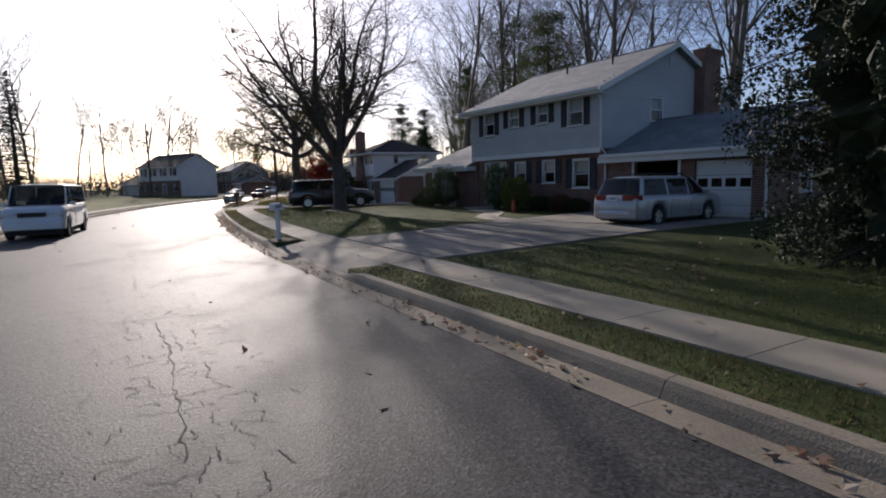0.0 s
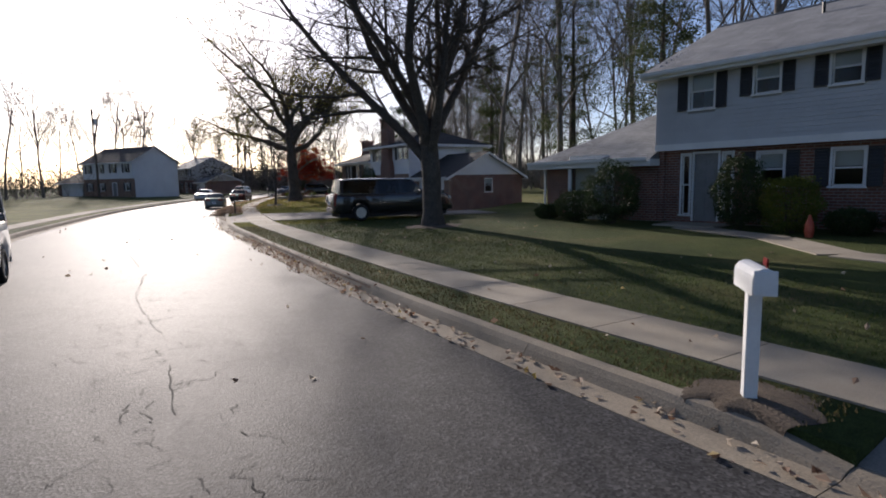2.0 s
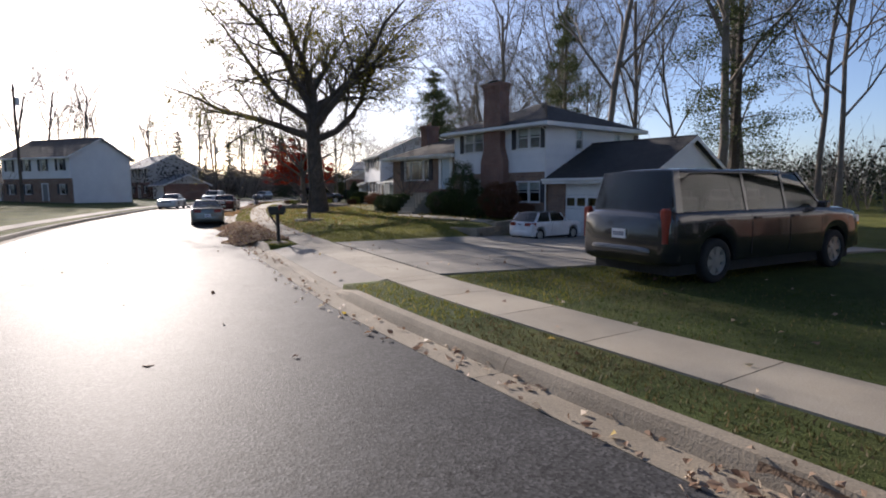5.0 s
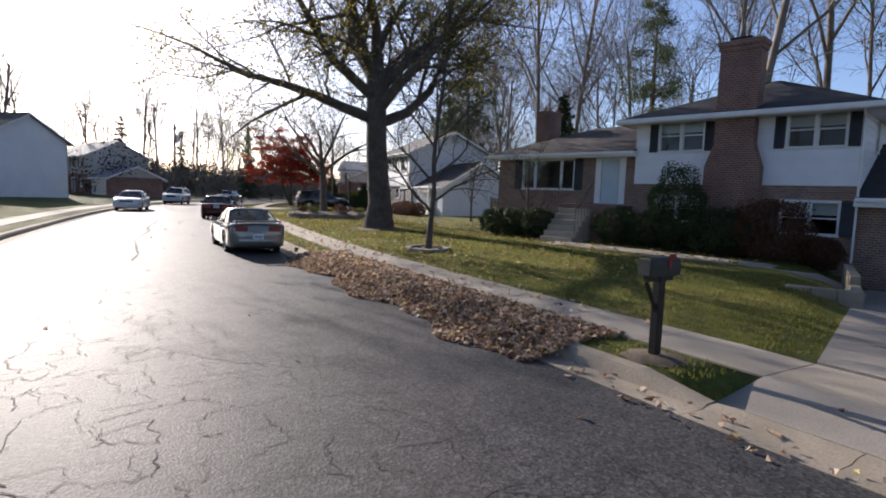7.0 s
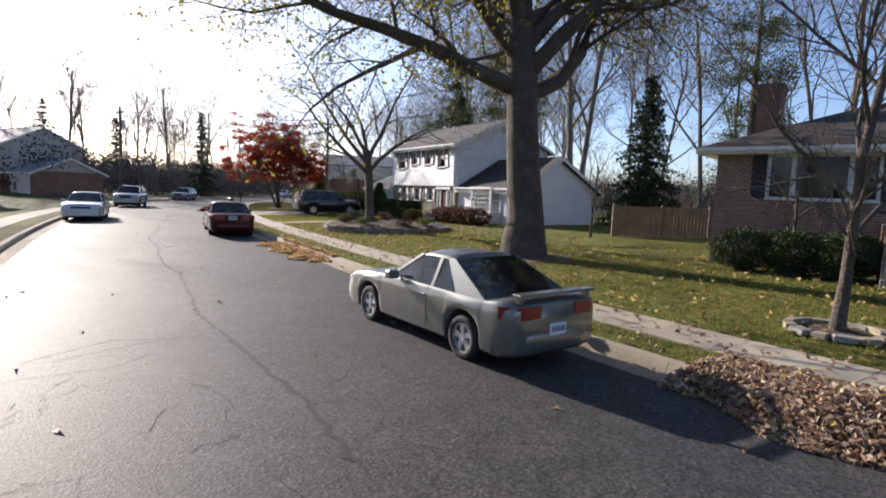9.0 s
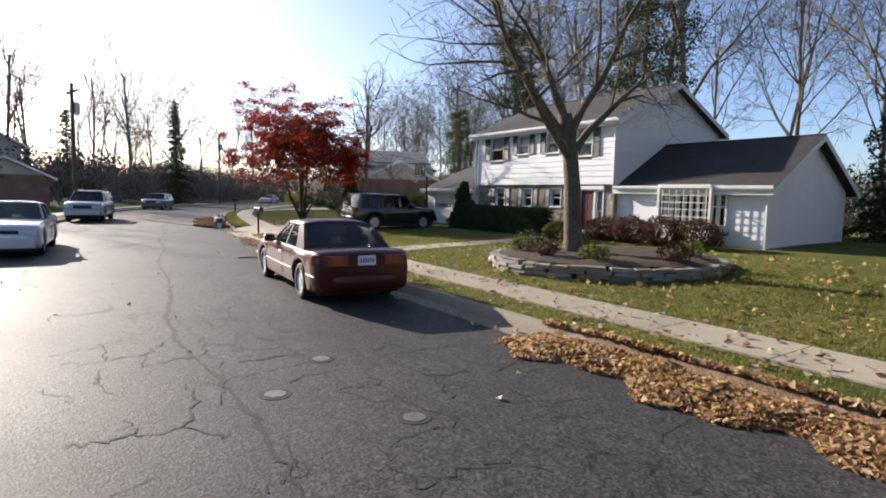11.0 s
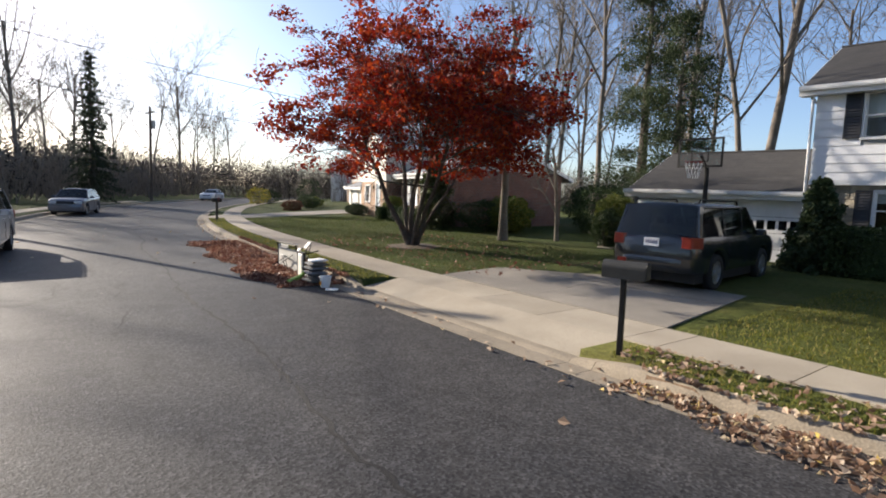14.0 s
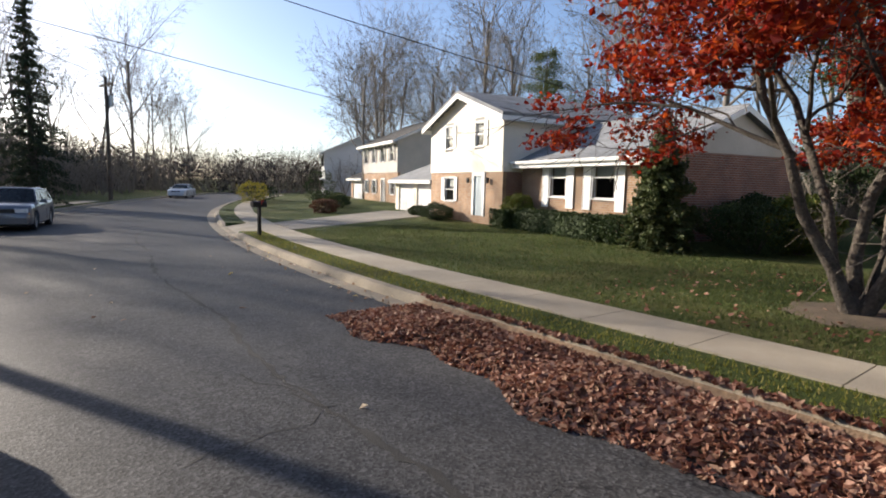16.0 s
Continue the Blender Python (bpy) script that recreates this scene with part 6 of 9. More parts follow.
        part("indicator", Geo().cbox(L / 2 - 0.30, L / 2 - 0.05, s * (W / 2 - 0.115) - 0.05, s * (W / 2 - 0.115) + 0.05, hood - 0.30, hood - 0.245, 0.015), M["lamp_amber"], e)
        mg = Geo().cbox(cowl - 0.42, cowl - 0.26, s * (W / 2 + 0.08) - 0.095, s * (W / 2 + 0.08) + 0.095, belt + 0.0, belt + 0.13, 0.03)
        mg.tube([(cowl - 0.33, s * (W / 2 - 0.04), belt + 0.02), (cowl - 0.33, s * (W / 2 + 0.03), belt + 0.05)], [0.025, 0.02], 6)
        part("wing_mirror", mg, mat, e)
        for hxp in ([pillars[0] + 0.10] if pillars else [0.0]) + ([pillars[1] + 0.12] if len(pillars) > 1 else []):
            part("door_handle", Geo().cbox(hxp - 0.0, hxp + 0.2, s * W / 2 * 0.985 - 0.02, s * W / 2 * 0.985 + 0.02, belt - 0.16, belt - 0.12, 0.01), mat if not trim else M["chrome"], e)
            dl = Geo()
            for xx in (hxp - 0.06,):
                dl.tube([(xx, s * (W / 2 * 0.998), sill + 0.12), (xx, s * (W / 2 * 1.002), belt - 0.3), (xx, s * W / 2 * 0.955, belt - 0.01)], [0.005] * 3, 4)
            part("door_seam", dl, M["black"], e)
        if trim:
            tg = Geo().box(xr + ra + 0.06, xf - ra - 0.06, s * W / 2 - 0.012, s * W / 2 + 0.012, 0.50, 0.525)
            tg.box(-L / 2 + 0.06, xr - ra - 0.06, s * W / 2 * 0.975 - 0.012, s * W / 2 * 0.975 + 0.016, 0.50, 0.525)
            tg.box(xf + ra + 0.06, L / 2 - 0.10, s * W / 2 * 0.975 - 0.012, s * W / 2 * 0.975 + 0.016, 0.50, 0.525)
            part("side_trim", tg, M["chrome"], e)
    bp = lower or mat
    bump = Geo()
    for zz, out, hgt in ((sill + 0.02, 0.0, 0.0), (sill + 0.10, 0.05, 0.0), (sill + 0.27, 0.055, 0.0), (sill + 0.33, 0.02, 0.0)):
        bump.v += [(-L / 2 - out + (0.30 + out) * abs(k) ** 7, (W / 2 + 0.006) * k * (1 - 0.03 * abs(k) ** 4), zz) for k in [j / 10 for j in range(-10, 11)]]
    for i in range(3):
        bump.f += [(i * 21 + k, i * 21 + k + 1, (i + 1) * 21 + k + 1, (i + 1) * 21 + k) for k in range(20)]
    o = len(bump.v)
    bump.v += [(a + 0.05, b * 0.95, c) for a, b, c in bump.v]
    bump.f += [tuple(o + k for k in f[::-1]) for f in list(bump.f)]
    bump.f += [(k, k + o, k + 1 + o, k + 1) for k in range(20)] + [(63 + k + 1, 63 + k + 1 + o, 63 + k + o, 63 + k) for k in range(20)]
    part("rear_bumper", bump, bp, e, smooth=True)
    part("front_bumper", Geo().cbox(L / 2 - 0.14, L / 2 + 0.05, -W / 2 + 0.10, W / 2 - 0.10, sill + 0.06, sill + 0.30, 0.04), bp, e)
    gr = Geo().box(L / 2 - 0.08, L / 2 + 0.006, -0.42, 0.42, hood - 0.27, hood - 0.12)
    part("grille", gr, M["metal_dark"], e)
    if plate:
        pz = plate_z or (tz - 0.02 if tail != "tall" else sill + 0.50)
        pl = part("number_plate", Geo().cbox(-L / 2 - 0.062, -L / 2 - 0.036, -0.155, 0.155, pz - 0.08, pz + 0.08, 0.006), M["plate"], e)
        for k in range(6):
            part("plate_mark", Geo().box(-L / 2 - 0.065, -L / 2 - 0.0615, -0.12 + k * 0.042, -0.096 + k * 0.042, pz - 0.035, pz + 0.035), M["plate_bar"], pl)
    if roof_rack:
        for s in (1, -1):
            part("roof_rail", Geo().tube([(rr + 0.15, s * wr * 0.86, H - 0.03), (rr + 0.22, s * wr * 0.86, H + 0.05), (rf - 0.35, s * wr * 0.86, H + 0.05), (rf - 0.28, s * wr * 0.86, H - 0.03)], [0.02] * 4, 6), M["metal_dark"], e)
    return e


maroon = surf("maroon_car_paint", (0.060, 0.009, 0.007), (0.068, 0.010, 0.008), 3, 0.32, 0.0, coat=0.28, spec=0.2, grain=0.02)
greygreen = paint("grey_green_metallic_paint", (0.17, 0.175, 0.155), 0.3, 0.5, 0.9)
silver = paint("silver_metallic_paint", (0.40, 0.42, 0.45), 0.32, 0.5, 0.9)
blackp = paint("black_car_paint", (0.012, 0.012, 0.014), 0.25, 0.0, 1.0)
navy = paint("dark_blue_green_paint", (0.014, 0.018, 0.022), 0.25, 0.1, 1.0)
whitep = paint("white_car_paint", (0.66, 0.67, 0.68), 0.35, 0.0, 0.8)
palegrey = paint("pale_grey_car_paint", (0.50, 0.51, 0.52), 0.3, 0.3, 0.9)

sedan = car("sedan", -24.33, 78.66, 0.0, -0.06, 1.0, 4.54, 1.74, 1.36, 2.82, 0.79, 0.322, 0.88, 0.80, 0.905, 0.80, 0.08, -0.90, -1.50, maroon,
            "maroon four-door sedan with silver side trim parked at the kerb", spokes=16, rim_mat=surf("silver_wheel_cover", (0.62, 0.62, 0.61), (0.72, 0.72, 0.71), 5, 0.4, 0.0, metal=0.3, grain=0.03),
            pillars=(-0.28,), trim=True, seat=M["seat_tan"], tail_z=0.765, cp=(0.50, 0.24), plate_z=0.765)
part("tail_band", Geo().cbox(-2.316, -2.27, -0.36, 0.36, 0.70, 0.83, 0.008), M["lamp_dark"], sedan, "dark red reflector band between the tail lamps")
coupe = car("coupe", -21.70, 60.32, 0.0, -0.235, 0.972, 4.38, 1.73, 1.39, 2.57, 0.90, 0.315, 0.90, 0.80, 0.96, 0.72, 0.02, -0.78, -1.72, greygreen,
            "grey-green two-door coupe with rear wing parked at the kerb", spokes=5, pillars=(-0.5,), tail_z=0.80, tumble=0.72, cp=(0.62, 0.16), plate_z=0.56)
coupe.matrix_basis = coupe.matrix_basis @ Matrix.Scale(0.92, 4)
part("rear_wing", Geo().cbox(-2.25, -2.08, -0.70, 0.70, 1.015, 1.045, 0.012).box(-2.18, -2.10, -0.66, -0.60, 0.92, 1.02).box(-2.18, -2.10, 0.60, 0.66, 0.92, 1.02), greygreen, coupe)
minivan = car("minivan", 7.75, 18.15, 0.17, 0.8365, 0.548, 4.6, 1.82, 1.58, 2.72, 0.85, 0.32, 0.96, 0.89, 1.0, 1.4, 0.67, -1.92, -2.17, silver,
              "silver minivan parked on the concrete driveway", "minivan", 5, pillars=(0.35, -0.75), tail_z=0.92, tail="corner", roof_rack=True)
blackvan = car("passenger_van", -7.15, 39.1, 0.16, 0.95, 0.31, 5.8, 2.02, 1.95, 3.6, 0.98, 0.38, 1.22, 1.14, 1.24, 1.55, 0.85, -2.55, -2.68, blackp,
               "long black sport utility van parked on the driveway", "van", 6, pillars=(0.3, -0.85), tail="tall", tail_z=1.0, sill=0.34)
mini = car("hatchback", -6.76, 50.16, -0.24, 0.88, 0.4745, 3.62, 1.68, 1.42, 2.47, 0.64, 0.31, 0.93, 0.90, 0.95, 0.72, 0.3, -1.30, -1.70, whitep,
           "small white hatchback with a black roof in front of the garage", "car", 8, pillars=(-0.55,), tail="corner", tail_z=0.83, tumble=0.80)
mini.matrix_basis = mini.matrix_basis @ Matrix.Scale(0.79, 4)
for ch in mini.children:
    if ch.name.split(".")[0] == "roof":
        ch.data.materials[0] = blackp
suv = car("sport_utility_vehicle", -17.05, 93.95, 0.16, 0.991, 0.136, 4.6, 1.88, 1.76, 2.75, 0.85, 0.37, 1.08, 1.03, 1.10, 1.15, 0.5, -2.0, -2.2, navy,
          "dark blue-black four-wheel-drive car parked facing the garage", "car", 6, pillars=(0.15, -0.85), tail="corner", tail_z=0.98, sill=0.36, roof_rack=True, tumble=0.82)
_, _, nx, ny = curb_at(street(-9.5, 24.0)[0])
vx, vy = at(street(-9.6, 24.6)[0], -ROAD_W + 1.15)
car("cargo_van", vx, vy, 0.0, ny, -nx, 5.4, 2.0, 2.05, 3.5, 0.85, 0.37, 1.22, 1.12, 1.26, 1.75, 1.2, -2.6, -2.69, whitep,
    "white cargo van parked across the road", "van", 6, pillars=(0.55,), tail="tall", tail_z=1.0, sill=0.34, tumble=0.88, rim_mat=M["metal"])


def parked_left(S, inset, **kw):
    px, py = at(S, -ROAD_W + inset)
    _, _, ax, ay = curb_at(S)
    return car(x=px, y=py, z=0.0, hx=ay, hy=-ax, **kw)


SL = lambda y: street(float(np.interp(y, _line[:, 1], _line[:, 0])), y)[0]
parked_left(SL(87.5), 1.0, name="sedan", L=4.6, W=1.75, H=1.42, wb=2.65, fo=0.95, r=0.315, belt=0.92, hood=0.84, deck=0.95, cowl=0.8, rf=0.1, rr=-0.95, rb=-1.55, mat=palegrey,
            label="pale silver sedan parked across the road facing the camera", pillars=(-0.25,), tail_z=0.78)
parked_left(SL(104.3), 0.98, name="sport_utility_vehicle", L=4.75, W=1.84, H=1.70, wb=2.75, fo=0.9, r=0.37, belt=1.08, hood=1.02, deck=1.10, cowl=1.2, rf=0.5, rr=-2.0, rb=-2.28, mat=silver,
            label="silver sport utility vehicle parked across the road", pillars=(0.1, -0.85), tail="corner", tail_z=0.95, sill=0.34, roof_rack=True)
parked_left(SL(124.0), 1.0, name="hatchback", L=4.3, W=1.76, H=1.5, wb=2.6, fo=0.85, r=0.32, belt=0.95, hood=0.9, deck=1.0, cowl=0.85, rf=0.25, rr=-1.6, rb=-2.05, mat=paint("slate_car_paint", (0.10, 0.11, 0.13), 0.3, 0.3, 0.9),
            label="dark grey hatchback parked farther along across the road", pillars=(-0.4,), tail="tall", tail_z=0.85)
parked_left(SL(158.0), 1.3, name="sedan", L=4.6, W=1.75, H=1.42, wb=2.65, fo=0.95, r=0.315, belt=0.92, hood=0.84, deck=0.95, cowl=0.8, rf=0.1, rr=-0.95, rb=-1.55, mat=whitep,
            label="white sedan parked far down the road", pillars=(-0.25,), tail_z=0.78)

# ---------------------------------------------------------------- plants
rng = np.random.default_rng(7)


def grow(g_big, g_fine, p, d, length, r, level, cfg, tips, rnd):
    """One branch and, from it, its own branches."""
    n = cfg["seg"][min(level, 4)]
    pts, rad = [p.copy()], [r]
    q, dd = p.copy(), d.copy()
    wob = cfg["wob"][min(level, len(cfg["wob"]) - 1)]
    up = cfg["up"][min(level, len(cfg["up"]) - 1)]
    end = cfg["taper"][min(level, len(cfg["taper"]) - 1)]
    dirs = [d.copy()]
    for i in range(n):
        dd = (dd + Vector(rnd.normal(0, wob, 3)) + Vector((0, 0, up))).normalized()
        q = q + dd * (length / n)
        pts.append(q.copy())
        dirs.append(dd.copy())
        rad.append(max(cfg["rmin"], r * (1 + (end - 1) * (i + 1) / n)))
    if level == 0:
        rad[0] *= 1.45
        rad[1] *= 1.05
    g = g_big if level <= cfg["split"] else g_fine
    g.tube(pts, rad, cfg["sides"][min(level, len(cfg["sides"]) - 1)], cap=False)
    if level >= cfg["levels"]:
        tips.append((pts[-1], dd))
        tips.append((pts[-2], dd))
        return
    k = cfg["kids"][level]
    f0 = cfg["start"][min(level, len(cfg["start"]) - 1)]
    ph = rnd.uniform(0, 6.28)
    for i in range(k):
        f = f0 + (1 - f0) * (i + rnd.uniform(0.1, 0.9)) / k
        x = f * n
        j = min(int(x), n - 1)
        base = pts[j].lerp(pts[j + 1], x - j)
        rr = rad[j] + (rad[j + 1] - rad[j]) * (x - j)
        t = dirs[j + 1]
        a = t.orthogonal().normalized()
        b = t.cross(a)
        ph += 2.4 + rnd.uniform(-0.5, 0.5)
        ang = radians(cfg["angle"][min(level, len(cfg["angle"]) - 1)] * rnd.uniform(0.75, 1.25) * (1.18 - 0.45 * (f - f0) / (1 - f0) if level == 0 else 1.0))
        nd = (t * math.cos(ang) + (a * math.cos(ph) + b * math.sin(ph)) * math.sin(ang)).normalized()
        ratio = cfg["ratio"][min(level, len(cfg["ratio"]) - 1)] * rnd.uniform(0.75, 1.2)
        ln = length * ratio * (1.15 - 0.45 * f if level else 1.1 - 0.35 * f)
        grow(g_big, g_fine, base, nd, ln, max(cfg["rmin"], min(rr * 0.85, rr * cfg["thin"][min(level, 3)])), level + 1, cfg, tips, rnd)
    # the leader goes on
    if level < cfg["levels"] and level > 0:
        grow(g_big, g_fine, pts[-1], dirs[-1], length * 0.5, rad[-1], level + 1, cfg, tips, rnd)


def leaf_quads(g, centres, size, rnd, flat=0.0, spread=0.0):
    """Small pointed leaves at the given places."""
    c = np.asarray(centres, float)
    n = len(c)
    if n == 0:
        return
    if spread:
        c = c + rnd.normal(0, spread, (n, 3))
    a = rnd.normal(0, 1, (n, 3))
    a[:, 2] *= 1 - flat
    a /= np.linalg.norm(a, axis=1)[:, None] + 1e-9
    b = rnd.normal(0, 1, (n, 3))
    b[:, 2] *= 1 - flat
    b -= (b * a).sum(1)[:, None] * a
    b /= np.linalg.norm(b, axis=1)[:, None] + 1e-9
    s = size * rnd.uniform(0.6, 1.25, (n, 1))
    nrm = np.cross(a, b) * s * 0.18
    v = np.stack([c - a * s * 0.5, c + b * s * 0.36 + nrm, c + a * s * 0.5, c - b * s * 0.36 + nrm], 1).reshape(-1, 3)
    o = len(g.v)
    g.v.extend(map(tuple, v.tolist()))
    g.f.extend([(o + 4 * i, o + 4 * i + 1, o + 4 * i + 2, o + 4 * i + 3) for i in range(n)])


BARE = dict(levels=4, split=1, kids=[7, 7, 6, 5], start=[0.35, 0.25, 0.2, 0.15], angle=[42, 48, 50, 45], ratio=[0.62, 0.52, 0.5, 0.5],
            wob=[0.06, 0.13, 0.16, 0.2], up=[0.05, 0.05, 0.02, 0.0], taper=[0.55, 0.35, 0.35, 0.3], sides=[10, 7, 4, 3], rmin=0.006, thin=[0.6, 0.6, 0.6, 0.6], seg=[6, 6, 4, 3, 2])


def cfg_of(**kw):
    c = dict(BARE)
    c.update(kw)
    return c


M["leaf_yellow"] = leaf_mat("yellow_green_leaves", [(0.0, (0.26, 0.22, 0.03)), (0.5, (0.20, 0.20, 0.04)), (1.0, (0.36, 0.27, 0.03))], 0.45)
M["leaf_red"] = leaf_mat("red_maple_leaves", [(0.0, (0.15, 0.011, 0.009)), (0.45, (0.28, 0.022, 0.010)), (0.85, (0.46, 0.075, 0.013)), (1.0, (0.11, 0.009, 0.009))], 0.42)
M["leaf_green"] = leaf_mat("dark_evergreen_leaves", [(0.0, (0.020, 0.038, 0.012)), (0.6, (0.034, 0.058, 0.017)), (1.0, (0.055, 0.080, 0.022))], 0.15)
M["leaf_bright"] = leaf_mat("yellow_green_shrub_leaves", [(0.0, (0.07, 0.10, 0.018)), (0.6, (0.12, 0.15, 0.025)), (1.0, (0.19, 0.17, 0.03))], 0.25)
M["leaf_russet"] = leaf_mat("russet_shrub_leaves", [(0.0, (0.09, 0.035, 0.022)), (0.6, (0.13, 0.055, 0.03)), (1.0, (0.08, 0.06, 0.025))], 0.2)
M["needle"] = leaf_mat("conifer_needles", [(0.0, (0.026, 0.045, 0.018)), (0.6, (0.045, 0.068, 0.026)), (1.0, (0.075, 0.092, 0.036))], 0.2)
M["needle_pale"] = leaf_mat("pine_needles", [(0.0, (0.050, 0.072, 0.026)), (0.6, (0.080, 0.105, 0.038)), (1.0, (0.13, 0.14, 0.055))], 0.25)
M["needle_dark"] = leaf_mat("dark_hemlock_needles", [(0.0, (0.022, 0.033, 0.017)), (0.6, (0.032, 0.045, 0.022)), (1.0, (0.050, 0.060, 0.030))], 0.1)
M["needle_far"] = leaf_mat("far_needles", [(0.0, (0.028, 0.042, 0.022)), (1.0, (0.055, 0.068, 0.034))], 0.1)


def tree(x, y, h, r, seed, label, cfg=None, bark="bark", leaves=None, nleaf=0, leaf_size=0.1, lean=(0, 0), spread=0.3, z=None, stems=None, group="", clumps=0):
    cfg = cfg or BARE
    rnd = np.random.default_rng(seed)
    z = ground_z(x, y) - 0.06 if z is None else z
    e = thing("tree", Matrix.Translation((x, y, z)), label, "tree", group)
    big, fine, tips = Geo(), Geo(), []
    if stems:
        for az, tilt, ln, rr in stems:
            d = Vector((math.sin(radians(tilt)) * math.cos(radians(az)), math.sin(radians(tilt)) * math.sin(radians(az)), math.cos(radians(tilt))))
            grow(big, fine, Vector((d.x * 0.12, d.y * 0.12, -0.05)), d, ln, rr, cfg.get("first", 0), cfg, tips, rnd)
    else:
        grow(big, fine, Vector((0, 0, -0.1)), Vector((lean[0], lean[1], 1)).normalized(), h * cfg.get("bole", 0.55), r, 0, cfg, tips, rnd)
    part("trunk", big, M[bark], e, smooth=True)
    part("branch", fine, M[bark], e)
    if leaves:
        t = np.array([list(p) for p, _ in tips])
        t = t[t[:, 2] > cfg.get("leaf_from", 0.0)]
        pick = t[rnd.integers(0, len(t), nleaf)]
        if clumps:
            pick = t[rnd.permutation(len(t))[:clumps]][rnd.integers(0, min(clumps, len(t)), nleaf)]
        g = Geo()
        pick = pick + rnd.normal(0, 1, pick.shape) * np.array([spread, spread, spread * 0.45])
        leaf_quads(g, pick, leaf_size, rnd, 0.3)
        part("crown", g, M[leaves], e)
    return e


def conifer(x, y, h, rad, seed, label, mat="needle", dense=1.0, bare=0.06, clumpy=False, z=None, droop=0.25, size=None, gap=0.028, hang=0.0, skirt=1.0):
    """Tapered trunk, whorls of boughs, and sprays of needles along every bough."""
    rnd = np.random.default_rng(seed)
    z = ground_z(x, y) - 0.05 if z is None else z
    e = thing("conifer", Matrix.Translation((x, y, z)), label, "tree")
    tr, nd = Geo(), Geo()
    tr.tube([(0, 0, -0.1), (0.03, 0.02, h * 0.5), (0, 0, h)], [h * 0.02 + 0.03, h * 0.012, 0.015], 8)
    lvl, zc = 0, h * bare
    spots = []
    while zc < h * 0.985:
        f = (zc - h * bare) / (h * (1 - bare))
        R = rad * (1 - f) ** (0.8 if not clumpy else 0.55) * rnd.uniform(0.68, 1.15) + 0.12
        R *= min(1.0, skirt + (1 - skirt) * zc / 4.5)
        if clumpy:
            R *= rnd.uniform(0.6, 1.15) * min(1.0, 0.5 + f * 1.5)
        k = max(4, int((7 if not clumpy else 5) * (0.6 + 0.4 * (1 - f))))
        ph = rnd.uniform(0, 6.28)
        for i in range(k):
            w = ph + 6.283 * i / k + rnd.uniform(-0.3, 0.3)
            zq = zc + rnd.uniform(-0.012, 0.012) * h
            L = R * rnd.uniform(0.6, 1.2)
            dz = -droop * L * (1 - f) + (0.25 * L if clumpy else 0.12 * L * f)
            zj = zc + rnd.uniform(-0.03, 0.03) * h if clumpy else zq
            a, b = Vector((0, 0, zj)), Vector((math.cos(w) * L, math.sin(w) * L, zj + dz))
            mid = a.lerp(b, 0.5) + Vector((0, 0, 0.08 * L))
            tr.tube([a, mid, b], [0.018 + 0.012 * L, 0.012 + 0.006 * L, 0.006], 4, cap=False)
            if clumpy:
                for c in range(max(2, int(3 * L / max(rad, 0.5) + 1.5))):
                    q = rnd.uniform(0.45, 1.08)
                    ctr = np.array(list(a.lerp(b, q))) + rnd.normal(0, 0.18 * L ** 0.5, 3)
                    k2 = int(150 * dense)
                    off = rnd.normal(0, 1, (k2, 3)) * np.array([0.34, 0.34, 0.2]) * (0.5 + 0.28 * L)
                    spots.append(ctr + off)
                continue
            m = int((60 if hang else 90) * dense * (0.4 + L / max(rad, 0.5)))
            t = rnd.uniform(0.15, 1.05, m)
            base = np.array([list(a.lerp(mid, q * 2) if q < 0.5 else mid.lerp(b, (q - 0.5) * 2)) for q in t])
            side = np.array([-math.sin(w), math.cos(w), 0.0])
            wid = 0.24 * L * (1.05 - t) + 0.06
            base += side * (rnd.uniform(-1, 1, m) * wid)[:, None]
            base[:, 2] += rnd.normal(0, 0.05 + 0.02 * L, m) - rnd.uniform(0, 1, m) ** 2 * hang
            spots.append(base)
        zc += h * (gap if not clumpy else 0.06) * rnd.uniform(0.8, 1.2)
    leaf_quads(nd, np.concatenate(spots), size or ((0.12 if clumpy else 0.15) if h > 6 else 0.13), rnd, 0.15, 0.03)
    part("trunk", tr, M["bark"], e)
    part("crown", nd, M[mat], e)
    if hang:
        core, ns, nr = Geo(), 44, 70
        for i in range(nr + 1):
            f = i / nr * 0.97
            for k in range(ns):
                q = 0.56 * rad * (1 - f) ** 0.8 * min(1.0, skirt + (1 - skirt) * f * h / 4.5) * (1 + rnd.normal(0, 0.10) + 0.08 * math.sin(k * 1.9 + i))
                core.v.append((q * math.cos(6.2832 * k / ns), q * math.sin(6.2832 * k / ns), 0.05 + f * h + rnd.normal(0, 0.06)))
        core.f = [(i * ns + k, i * ns + (k + 1) % ns, (i + 1) * ns + (k + 1) % ns, (i + 1) * ns + k) for i in range(nr) for k in range(ns)]
        part("inner_growth", core, M[mat], e)
    return e


